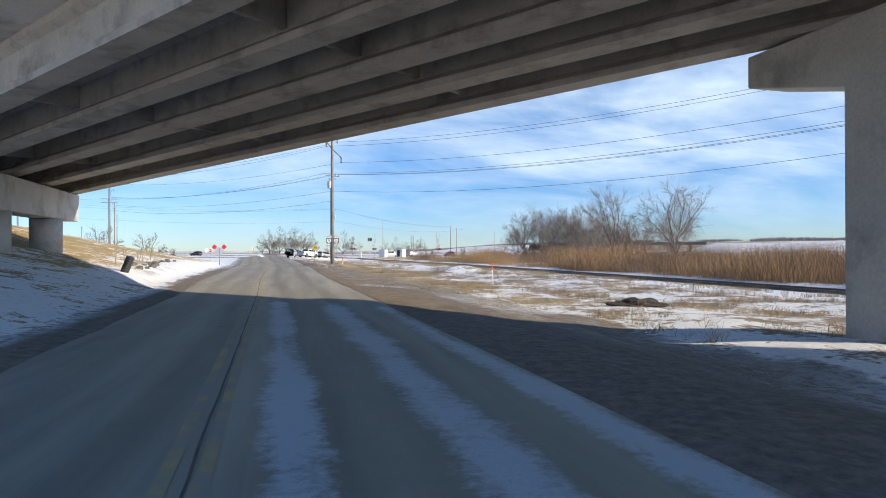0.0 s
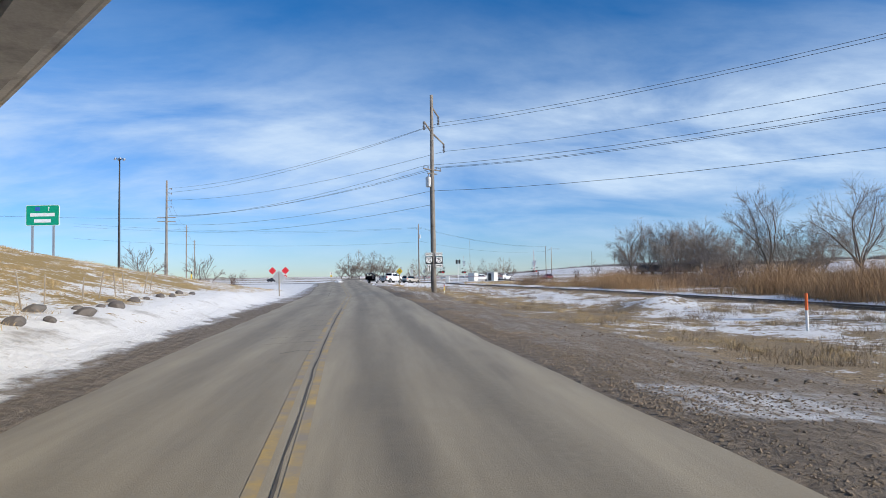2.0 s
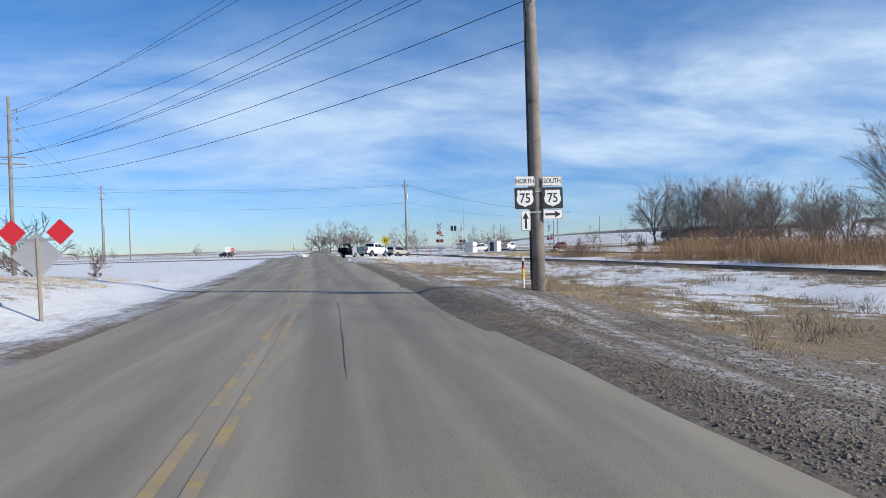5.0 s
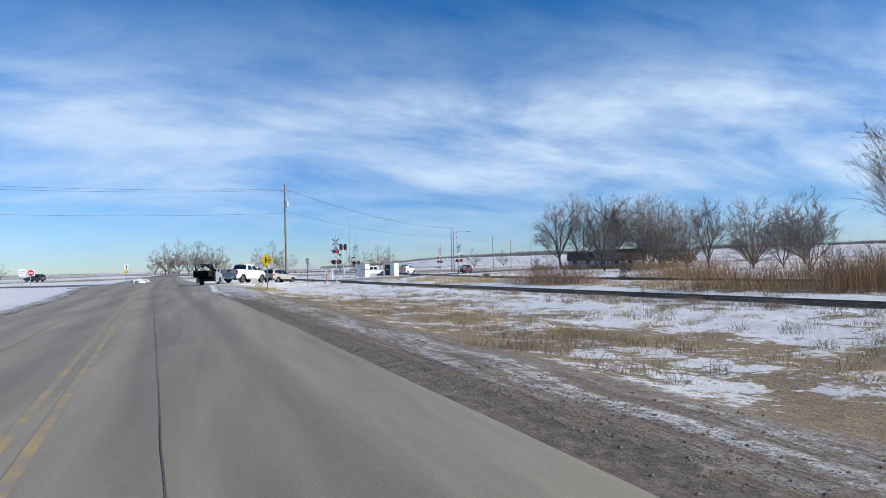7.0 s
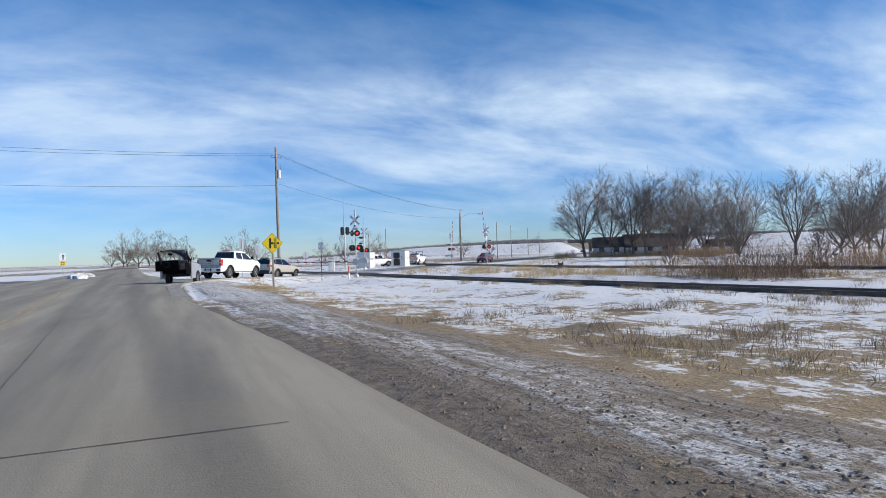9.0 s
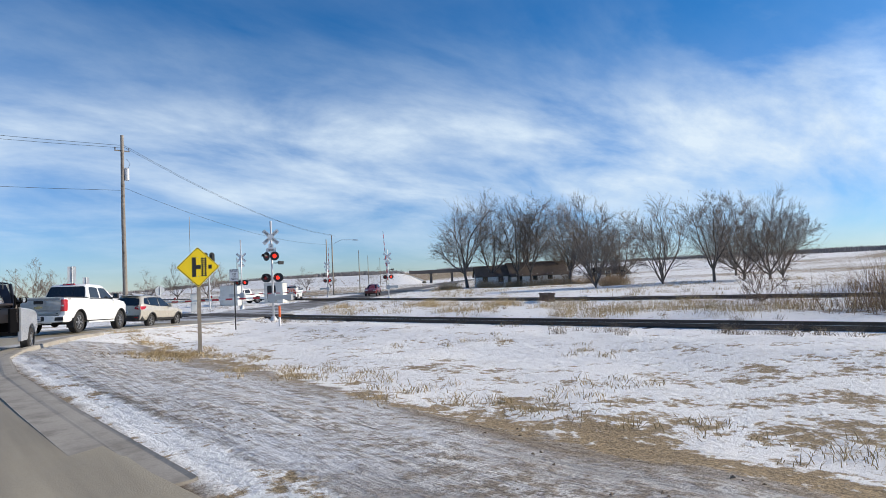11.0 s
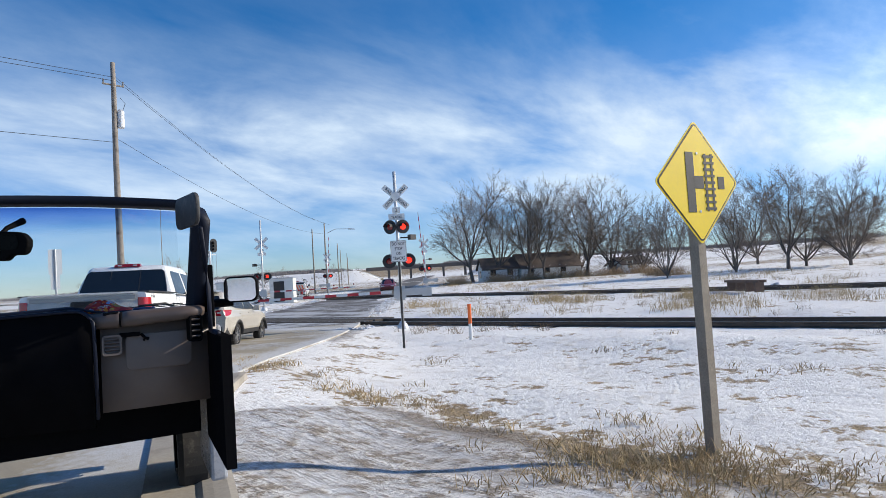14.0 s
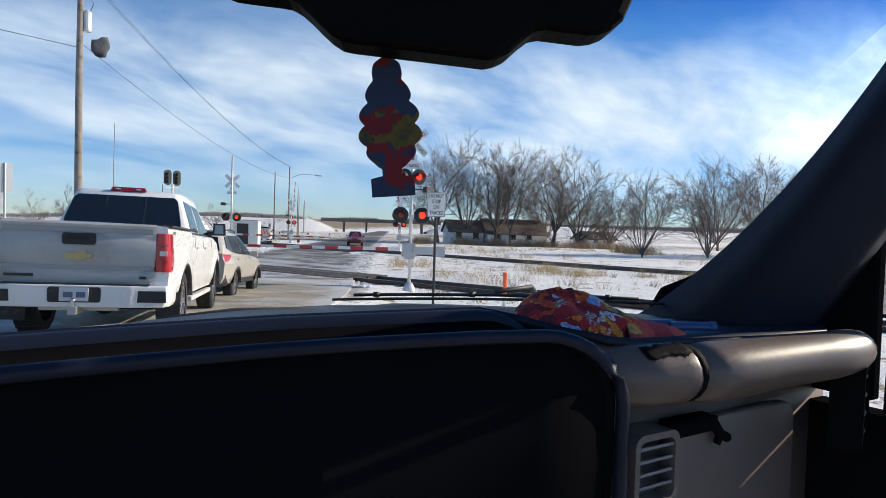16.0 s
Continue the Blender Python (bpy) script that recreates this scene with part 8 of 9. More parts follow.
def bank_things():
    # tilted black post wrapped in plastic
    x, y = -5.2, 23.3
    ob = thing("wrapped_post", "leaning stump wrapped in black corrugated drain pipe", "drain pipe", (x, y, height(x, y) - 0.15))
    bm = bmesh.new()
    pts, rad = [], []
    d = V(0.42, -0.1, 1).normalized()
    for k in range(17):
        pts.append(d * (0.90 * k / 16))
        rad.append(0.17 + (0.02 if k % 2 else 0))
    tube(bm, pts, rad, 14)
    part("pipe", bm, M["black"], ob)
    # thin stakes along the toe of the bank
    rnd = random.Random(3)
    for k in range(9):
        yy = 28 + 1.8 * k
        xx = lerp(LEFT, yy) - 4.2 - 0.12 * k + rnd.uniform(-0.3, 0.3)
        bm = bmesh.new()
        tube(bm, [V(0, 0, -0.2), V(rnd.uniform(-0.12, 0.2), rnd.uniform(-0.1, 0.1), rnd.uniform(0.7, 0.95))], 0.022, 6)
        st = tagged(part("stake", bm, M["wood_grey"]), label="thin leaning wooden stake in the bank", category="stake", group="bank stakes")
        st.matrix_basis = pose(xx, yy, height(xx, yy))


bank_things()


def earth_heap():
    """A low dark heap of turned earth on the verge."""
    x, y = 13.5, 10.6
    bm = bmesh.new()
    bmesh.ops.create_icosphere(bm, subdivisions=4, radius=1.0)
    for v in bm.verts:
        n = noise.noise(v.co * 2.1) + 0.6 * noise.noise(v.co * 6.0) + 0.3 * noise.noise(v.co * 14)
        v.co = V(v.co.x * 0.95, v.co.y * 0.55, max(-0.1, v.co.z) * 0.26) * (1 + 0.38 * n)
    ob = tagged(part("earth_mound", bm, M["dark_earth"]), label="low dark heap of turned earth on the verge", category="earth mound")
    ob.matrix_basis = pose(x, y, height(x, y), 0, 0, -12)


M["dark_earth"] = paint("dark_turned_earth", (0.055, 0.042, 0.032), 0.95, vary=0.4, scale=4, fine=30, bump=0.01)
earth_heap()


def farmhouse():
    for x, y, turn, L_, W_, hw, hr, lab in ((85.1, 197.1, -38, 6.0, 5.0, 2.2, 1.8, "low white farmhouse with a dark gable roof among trees"), (92.2, 191.9, -34, 11, 6.5, 2.0, 2.4, "long white farm building with a dark roof"), (97.6, 178.4, -25, 6, 4, 1.7, 1.1, "small dark shed beside the farmhouse")):
        ob = thing("farmhouse" if L_ > 6.5 else "shed", lab, "house", (x, y, height(x, y)), turn, group="farm buildings")
        bm = bmesh.new()
        pts = [(-W_ / 2, 0), (W_ / 2, 0), (W_ / 2, hw), (0, hw + hr - 0.15), (-W_ / 2, hw)]
        a = [bm.verts.new((-L_ / 2, p, q)) for p, q in pts]
        b = [bm.verts.new((L_ / 2, p, q)) for p, q in pts]
        bm.faces.new(a), bm.faces.new(b[::-1])
        for k in range(5):
            bm.faces.new((a[k], b[k], b[(k + 1) % 5], a[(k + 1) % 5]))
        bmesh.ops.recalc_face_normals(bm, faces=bm.faces)
        part("wall", bm, M["siding"], ob)
        for s in (-1, 1):
            bm = bmesh.new()
            sl = V(0, s * W_ / 2, -hr)
            ln = math.hypot(W_ / 2 + 0.4, hr * (W_ / 2 + 0.4) / (W_ / 2))
            ang = math.atan2(hr, W_ / 2)
            box(bm, (0, s * (W_ / 4 + 0.18), hw + hr / 2 - 0.08), (L_ + 0.7, ln, 0.14), Matrix.Rotation(-s * ang, 3, "X"))
            part("roof", bm, M["roof_dark"], ob)
        for k in range(int(L_ // 3)):
            bm = bmesh.new()
            box(bm, (-L_ / 2 + 1.6 + 3 * k, -W_ / 2 - 0.02, 1.5), (1.0, 0.08, 1.2))
            w = part("window", bm, M["window_dark"], ob)
            for dx in (-0.55, 0.55):
                bm = bmesh.new()
                box(bm, (-L_ / 2 + 1.6 + 3 * k + dx, -W_ / 2 - 0.05, 1.5), (0.1, 0.08, 1.4))
                part("jamb", bm, M["siding"], w)
        bm = bmesh.new()
        box(bm, (-L_ / 2 - 0.03, 0.5, 1.3), (0.08, 1.0, 1.3)), box(bm, (-L_ / 2 - 0.03, 0.0, hw + 0.7), (0.08, 0.7, 0.8))
        part("window", bm, M["window_dark"], ob)


farmhouse()


def far_ridge():
    """Woods along the rise, a low band of bare crowns."""
    rnd = random.Random(77)
    vs, fs = [], []
    for _ in range(15000):
        az = radians(rnd.uniform(10, 100))
        d = rnd.uniform(690, 900) + 50 * math.sin(az * 9)
        belt = noise.noise(V(az * 7, 3, 1))
        if belt < rnd.uniform(-0.45, 0.0):
            continue
        x, y = d * math.sin(az), 60 + d * math.cos(az)
        s, r = x_coords(x, y)
        if abs(r) < 14:
            continue
        z = height(x, y)
        h = rnd.uniform(2.2, 5.5) * (0.75 + 0.7 * max(0.0, belt))
        for _ in range(5):
            i = len(vs)
            a, w, t = rnd.uniform(0, 6.283), rnd.uniform(0.16, 0.42), rnd.uniform(-1.4, 1.4)
            px, py = x + rnd.uniform(-1.6, 1.6), y + rnd.uniform(-1.6, 1.6)
            vs += [(px - w * math.cos(a), py - w * math.sin(a), z - 0.5), (px + w * math.cos(a), py + w * math.sin(a), z - 0.5), (px + t, py + t * 0.5, z + h * rnd.uniform(0.55, 1.0))]
            fs.append((i, i + 1, i + 2))
    me = bpy.data.meshes.new("far_woods")
    me.from_pydata(vs, [], fs)
    me.materials.append(M["far_wood"])
    tagged(new("far_woods", me), label="low brown woods, greyed for haze, along the far snowy rise", category="woods", kind="stuff")


# Grey mixed into the wood colour imitates haze over the distance.
M["far_wood"] = paint("haze_grey_bare_woods", (0.20, 0.185, 0.185), 0.95, vary=0.25, scale=0.05, fine=0.6, world_space=True)
far_ridge()


def far_overpass():
    """The highway bridge that crosses the road far beyond the tracks, with its snowy approach banks."""
    S = 318.0
    x, y = x_road(S)
    turn = -math.degrees(math.atan2(XDIR.x, XDIR.y))
    base = height(x, y)
    ob = thing("highway_overpass", "distant brown concrete highway overpass beyond the crossing", "overpass", (x, y, base), turn)
    bm = bmesh.new()
    box(bm, (0, 0, 6.1), (64, 9, 1.1))
    box(bm, (0, -4.3, 7.0), (64, 0.3, 0.8)), box(bm, (0, 4.3, 7.0), (64, 0.3, 0.8))
    part("deck", bm, M["overpass"], ob)
    for px in (-20, -8, 10, 22):
        bm = bmesh.new()
        for py in (-3, 0, 3):
            tube(bm, [(px, py, -1.0), (px, py, 5.0)], 0.5, 8)
        box(bm, (px, 0, 5.3), (1.2, 8.4, 0.7))
        part("pier", bm, M["overpass"], ob)
    for sx in (-1, 1):
        bm = bmesh.new()
        lay = bm.verts.layers.float.new("snow")
        rows = []
        for k in range(27):
            u = 24 + 7.0 * k
            top = 6.3 * smooth(18, 38, u) * (1 - 0.85 * smooth(110, 210, u))
            row = []
            for v in (-26, -17, -10, -6, 6, 10, 17, 26):
                z = -1.0 + (top + 1.0) * (1 - smooth(5, 24, abs(v)))
                q = bm.verts.new((sx * u, v, z + 0.3 * noise.noise(V(u * 0.2, v * 0.2, sx))))
                q[lay] = 0.66 + 0.15 * noise.noise(V(u * 0.1, v * 0.1, 3.0))
                row.append(q)
            rows.append(row)
        for a, b in zip(rows, rows[1:]):
            for k in range(7):
                bm.faces.new((a[k], a[k + 1], b[k + 1], b[k]))
        bmesh.ops.recalc_face_normals(bm, faces=bm.faces)
        bk = part("approach_bank", bm, M["ground"], None, smooth=True)
        bk.matrix_basis = pose(x, y, base, 0, 0, turn)
        tagged(bk, label="snow-covered approach bank of the far overpass", category="embankment", kind="structure")


M["overpass"] = paint("brown_overpass_concrete", (0.15, 0.125, 0.11), 0.9, vary=0.2, scale=0.2, fine=3)
far_overpass()


# ---- the car that carries the camera, where it comes to rest ----
CAR = V(-0.45, 132.995, 1.642)  # the eye in the car
CAR_TURN = -20.0
SEAT = 0.38  # the driver sits this far left of the middle
EYE = 1.63

# Near-black, no gloss: the missing cabin shade is put into this colour.
M["dash_black"] = paint("shade_black_dash_plastic", (0.007, 0.007, 0.008), 0.8, vary=0.2, scale=9, fine=300, bump=0.0002, spec=0.0)
# Blue in this dark base imitates sky reflected on the vinyl.
M["dash_edge"] = paint("sky_tinted_dash_vinyl", (0.010, 0.014, 0.028), 0.42, vary=0.2, scale=9, fine=260, bump=0.0002, spec=0.22)
M["dash_brown"] = paint("worn_brown_vinyl", (0.110, 0.082, 0.070), 0.38, vary=0.10, scale=7, fine=220, bump=0.00003, dirt=(0.07, 0.058, 0.053), dirt_amount=0.12, dirt_scale=9)
M["dash_lower"] = paint("brown_dash_plastic", (0.150, 0.122, 0.110), 0.40, vary=0.12, scale=8, fine=320, bump=0.0003, dirt=(0.15, 0.13, 0.12), dirt_amount=0.15, dirt_scale=6)
M["scuff"] = paint("worn_through_patch", (0.006, 0.0055, 0.006), 0.7, vary=0.3, scale=40, fine=200, spec=0.05)
M["pillar_trim"] = paint("blue_black_pillar_trim", (0.008, 0.012, 0.025), 0.6, vary=0.2, scale=9, fine=240, spec=0.25)
# Case black is deepened to near zero to carry the cabin shade.
M["mirror_case"] = paint("shade_black_mirror_case", (0.0025, 0.0025, 0.0027), 0.6, vary=0.2, scale=20, fine=200, spec=0.06)
M["hood_paint"] = paint("grey_white_car_paint", (0.33, 0.35, 0.39), 0.3, vary=0.06, scale=3, fine=60, dirt=(0.33, 0.32, 0.31), dirt_amount=0.22, dirt_scale=5, coat=0.8)
M["wiper"] = paint("black_wiper_rubber", (0.012, 0.012, 0.013), 0.5, vary=0.2, scale=20, fine=200)
M["cowl"] = paint("grey_black_cowl_plastic", (0.035, 0.036, 0.038), 0.6, vary=0.3, scale=14, fine=120, dirt=(0.12, 0.11, 0.10), dirt_amount=0.2, dirt_scale=12)
M["smudge"] = paint("dried_dirt_film", (0.10, 0.115, 0.14), 0.9, vary=0.4, scale=120, fine=400)
M["pen_blue"] = paint("blue_pen_plastic", (0.035, 0.085, 0.20), 0.35, vary=0.1)
M["amber_readout"] = glow("amber_readout", (0.30, 0.05, 0.01), 0.01)


def patchwork(name, scale, stops, rough=0.85, warp=0.35):
    """A printed cloth or card: blotches of several colours."""
    m = bpy.data.materials.new(name)
    m.use_nodes = True
    t = m.node_tree
    b = t.nodes["Principled BSDF"]
    src = node(t, "ShaderNodeTexCoord").outputs["Object"]
    n = node(t, "ShaderNodeTexNoise")
    n.inputs["Scale"].default_value, n.inputs["Detail"].default_value = scale * 0.8, 3
    t.links.new(src, n.inputs["Vector"])
    mix = node(t, "ShaderNodeMix", data_type="RGBA")
    mix.inputs[0].default_value = warp * 0.12
    t.links.new(src, mix.inputs[6])
    t.links.new(n.outputs["Color"], mix.inputs[7])
    v = node(t, "ShaderNodeTexVoronoi")
    v.inputs["Scale"].default_value = scale
    t.links.new(mix.outputs[2], v.inputs["Vector"])
    sep = node(t, "ShaderNodeSeparateColor")
    t.links.new(v.outputs["Color"], sep.inputs[0])
    n2 = node(t, "ShaderNodeTexNoise")
    n2.inputs["Scale"].default_value, n2.inputs["Detail"].default_value = scale * 3.5, 5
    t.links.new(src, n2.inputs["Vector"])
    add = node(t, "ShaderNodeMath", operation="MULTIPLY_ADD", in_1=0.5)
    t.links.new(n2.outputs[0], add.inputs[0])
    t.links.new(sep.outputs[0], add.inputs[2])
    sub = node(t, "ShaderNodeMath", operation="SUBTRACT", in_1=0.25)
    t.links.new(add.outputs[0], sub.inputs[0])
    t.links.new(ramp(t, sub.outputs[0], stops), b.inputs["Base Color"])
    b.inputs["Roughness"].default_value = rough
    return m


M["cap_cloth"] = patchwork("flowery_printed_cotton", 52, [(0.0, (0.12, 0.008, 0.012)), (0.30, (0.40, 0.014, 0.016)), (0.42, (0.05, 0.010, 0.016)), (0.54, (0.52, 0.035, 0.016)), (0.68, (0.60, 0.13, 0.016)), (0.78, (0.62, 0.36, 0.03)), (0.83, (0.12, 0.02, 0.05)), (0.92, (0.60, 0.58, 0.55)), (1.0, (0.12, 0.24, 0.50))])
M["cap_brim"] = patchwork("red_printed_cotton", 30, [(0.0, (0.36, 0.014, 0.022)), (0.45, (0.52, 0.040, 0.035)), (0.7, (0.58, 0.11, 0.035)), (0.85, (0.22, 0.015, 0.05)), (1.0, (0.50, 0.30, 0.06))])
# Card colours are darkened to imitate its backlit side.
M["tree_card"] = patchwork("backlit_dark_rainbow_card", 26, [(0.0, (0.13, 0.006, 0.012)), (0.40, (0.10, 0.006, 0.012)), (0.55, (0.012, 0.025, 0.07)), (0.76, (0.012, 0.03, 0.065)), (0.88, (0.10, 0.07, 0.01)), (1.0, (0.02, 0.035, 0.02))], warp=0.9)


def shade_band_glass():
    """Clear windscreen glass with a blue shade band along its top."""
    m = bpy.data.materials.new("windscreen_glass_with_shade_band")
    m.use_nodes = True
    t = m.node_tree
    L = t.links.new
    pos = node(t, "ShaderNodeTexCoord").outputs["Object"]
    sep = node(t, "ShaderNodeSeparateXYZ")
    L(pos, sep.inputs[0])
    k = node(t, "ShaderNodeMapRange", in_1=EYE + 0.285, in_2=EYE + 0.42)
    L(sep.outputs[2], k.inputs[0])
    tint = ramp(t, k.outputs[0], [(0.0, (0.97, 0.98, 0.985)), (0.35, (0.72, 0.82, 0.94)), (0.75, (0.28, 0.45, 0.80)), (1.0, (0.12, 0.25, 0.62))])
    clear = node(t, "ShaderNodeBsdfTransparent")
    L(tint, clear.inputs[0])
    gloss = node(t, "ShaderNodeBsdfGlossy")
    gloss.inputs["Roughness"].default_value = 0.02
    fr = node(t, "ShaderNodeFresnel")
    fr.inputs["IOR"].default_value = 1.18
    mix = node(t, "ShaderNodeMixShader")
    L(fr.outputs[0], mix.inputs[0]), L(clear.outputs[0], mix.inputs[1]), L(gloss.outputs[0], mix.inputs[2])
    L(mix.outputs[0], t.nodes["Material Output"].inputs["Surface"])
    return m


M["windscreen"] = shade_band_glass()


def loft(bm, rings, closed=False, caps=False, mi=0):
    vs = [[bm.verts.new(p) for p in r] for r in rings]
    n = len(vs[0])
    for a, b in zip(vs, vs[1:]):
        for k in range(n if closed else n - 1):
            f = bm.faces.new((a[k], a[(k + 1) % n], b[(k + 1) % n], b[k]))
            f.material_index = mi
    if caps and closed:
        bm.faces.new(vs[0][::-1]), bm.faces.new(vs[-1])
    bmesh.ops.recalc_face_normals(bm, faces=bm.faces)
    return vs


def thicken(bm, t):
    """Gives an open sheet its thickness."""
    bmesh.ops.recalc_face_normals(bm, faces=bm.faces)
    bmesh.ops.solidify(bm, geom=bm.faces[:], thickness=t)


def cpart(name, bm, mat, parent, label="", smooth=True):
    """A part of the car, given round the driver's eye."""
    bmesh.ops.translate(bm, verts=bm.verts, vec=(-SEAT, 0, EYE))
    return part(name, bm, M[mat] if isinstance(mat, str) else [M[k] for k in mat], parent, label, smooth=smooth)


RIM_Y = ((-0.8, 0.74), (-0.04, 0.74), (0.23, 0.72), (0.53, 0.645), (0.65, 0.575))


def dash_sag(x):
    """The dashboard droops a little towards the driver's side."""
    return -0.005 - 0.032 * max(0.0, 0.50 - x)


def rim_path(off, z0, out, low):
    """The binnacle's edge: along its top, round its corner and down."""
    pts = [V(x, lerp(RIM_Y, x) + off, z0 - 0.004 * (x - 0.2) ** 2 + dash_sag(x)) for x in evenly(-0.78, 0.545 + out, 16)]
    x1 = 0.545 + out
    for k in range(1, 9):
        a = math.pi / 2 * (1 - k / 8)
        x = x1 + 0.095 * math.cos(a)
        pts.append(V(x, lerp(RIM_Y, x) + off, z0 - 0.100 + 0.095 * math.sin(a)))
    pts.append(V(x1 + 0.10, lerp(RIM_Y, x1 + 0.1) + off + 0.01, low))
    return pts


def screen_base(x):
    return 1.37 - 0.40 * ((x - 0.37) / 0.73) ** 2


def own_car():
    c, s = math.cos(radians(CAR_TURN)), math.sin(radians(CAR_TURN))
    ob = thing("car", "light grey car halted before the crossing, dark worn dashboard", "car", (CAR.x + SEAT * c, CAR.y + SEAT * s, CAR.z - EYE), CAR_TURN)
    # binnacle; its deep shade is painted by the near-black material
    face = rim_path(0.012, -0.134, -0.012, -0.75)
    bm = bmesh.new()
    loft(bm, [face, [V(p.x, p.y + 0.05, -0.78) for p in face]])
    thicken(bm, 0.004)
    dash = cpart("instrument_panel", bm, "dash_black", ob, "black instrument panel with its deep shade put into the colour")
    for nm, off, z0, out, r in (("panel_rim", 0.0, -0.132, 0.0, 0.0095), ("panel_ridge", 0.10, -0.124, -0.035, 0.016)):
        bm = bmesh.new()
        tube(bm, rim_path(off, z0, out, -0.72), r, 12)
        cpart(nm, bm, "dash_edge", dash, "rounded black edge, tinted blue as reflected sky")
    # The groove is darkened by the same shade-carrying colour.
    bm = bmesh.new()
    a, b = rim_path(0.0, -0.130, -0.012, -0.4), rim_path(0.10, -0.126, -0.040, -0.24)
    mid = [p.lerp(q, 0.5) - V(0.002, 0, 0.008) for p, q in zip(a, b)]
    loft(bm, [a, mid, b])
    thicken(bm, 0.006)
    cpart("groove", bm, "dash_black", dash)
    # deck up to the glass
    bm = bmesh.new()
    rows = []
    for x in evenly(-0.40, 1.20, 36):
        y1 = screen_base(x) - 0.01
        if x < 0.545:
            y0, z0 = lerp(RIM_Y, x) + 0.105, -0.118
        elif x < 0.675:
            k = (x - 0.545) / 0.13
            y0, z0 = lerp(RIM_Y, 0.545) + 0.105 - 0.145 * k, -0.122 - 0.039 * k
        else:
            y0, z0 = 0.602 - 0.06 * smooth(0.64, 1.0, x) + 0.05 * smooth(1.10, 1.20, x) + 0.012, -0.161
        rows.append([V(x, y0 + (y1 - y0) * k / 6, z0 + (-0.176 - z0) * smooth(0, 1, k / 3) - 0.010 * (k / 6) ** 2 + (dash_sag(x) if x < 0.62 else 0)) for k in range(7)])
    loft(bm, rows)
    thicken(bm, 0.012)
    cpart("dash_top", bm, "dash_edge", ob, "black dashboard top, tinted blue as reflected sky")
    # padded roll in front of the passenger
    axis_pts = ((0.58, (0.70, -0.200, 0.044)), (0.69, (0.615, -0.199, 0.046)), (0.82, (0.575, -0.197, 0.045)), (0.97, (0.550, -0.189, 0.041)), (1.07, (0.532, -0.184, 0.039)), (1.15, (0.532, -0.182, 0.036)), (1.195, (0.555, -0.184, 0.027)))

    def roll_at(x):
        tabs = [tuple((k, v[i]) for k, v in axis_pts) for i in range(3)]
        return [lerp(t, x) for t in tabs]

    for x0, x1 in ((0.58, 0.768), (0.773, 1.195)):
        bm = bmesh.new()
        rings = []
        xs = evenly(x0, x1, 14)
        for x in xs:
            y, z, r = roll_at(x)
            edge = min(x - x0 if x0 > 0.6 else 1, x1 - x)
            r *= 0.90 + 0.10 * smooth(0, 0.012, edge)
            rings.append([V(x + 0.12 * r * math.sin(a), y + 1.12 * r * math.cos(a), z + r * math.sin(a)) for a in evenly(0, 6.28318 * 17 / 18, 18)])
        loft(bm, rings, closed=True, caps=True)
        cpart("padded_roll", bm, "dash_brown", ob, "shiny worn brown padded roll")
    bm = bmesh.new()
    y, z, r = roll_at(0.770)
    loft(bm, [[V(x, y + 1.10 * r * 0.93 * math.cos(a), z + r * 0.93 * math.sin(a)) for a in evenly(0, 6.28318 * 17 / 18, 18)] for x in (0.762, 0.779)], closed=True, caps=True)
    cpart("seam", bm, "scuff", ob)
    # worn patch: a ragged skin on the roll
    rnd = random.Random(5)
    bm = bmesh.new()
    rows = []
    for i, x in enumerate(evenly(0.685, 0.760, 12)):
        y, z, r = roll_at(x)
        lo, hi = 118 - 7 * rnd.random() - 2 * i, 134 + 9 * rnd.random() - 0.6 * i
        rows.append([V(x, y + 1.12 * (r + 0.0003) * math.cos(radians(a)), z + (r + 0.0003) * math.sin(radians(a))) for a in evenly(lo, hi, 4)])
    loft(bm, rows)
    thicken(bm, 0.0003)
    cpart("worn_patch", bm, "scuff", ob, "black patch worn through the vinyl")
    # lower panel, glovebox lid, vents
    bm = bmesh.new()
    box(bm, (0.965, 0.66, -0.45), (0.60, 0.05, 0.50))
    bevel(bm, 0.015)
    lower = cpart("lower_panel", bm, "dash_lower", ob, "brown-grey lower dashboard panel")
    bm = bmesh.new()
    slab(bm, rounded(0.34, 0.20, 0.035, 4, 0.955, -0.385), 0.02)
    bmesh.ops.translate(bm, verts=bm.verts, vec=(0, 0.612, 0))
    bevel(bm, 0.005)
    lid = cpart("glovebox_lid", bm, "dash_lower", lower, "brown-grey glovebox lid")
    bm = bmesh.new()
    box(bm, (0.81, 0.602, -0.285), (0.10, 0.03, 0.022))
    bevel(bm, 0.009)
    cpart("latch", bm, "dash_black", lid, "black glovebox latch")
    bm = bmesh.new()
    tube(bm, [(0.865, 0.60, -0.285), (0.885, 0.598, -0.31), (0.905, 0.60, -0.318)], 0.008, 8)
    tube(bm, [(0.885, 0.598, -0.31), (0.878, 0.60, -0.325)], 0.006, 8)
    cpart("hook", bm, "dash_black", lid)
    for cx, cy, cz, w, h, tilt in ((0.722, 0.585, -0.335, 0.095, 0.11, 0), (1.145, 0.505, -0.275, 0.07, 0.15, 18)):
        rot = Matrix.Rotation(radians(tilt), 3, "Z")
        bm = bmesh.new()
        outer, inner = rounded(w, h, 0.018, 4), rounded(w - 0.02, h - 0.02, 0.012, 4)
        rings = [[V(x, d, z) for x, z in o] for o, d in ((outer, 0.05), (outer, 0.004), (outer, 0.0), (inner, 0.0), (inner, 0.004), (inner, 0.03))]
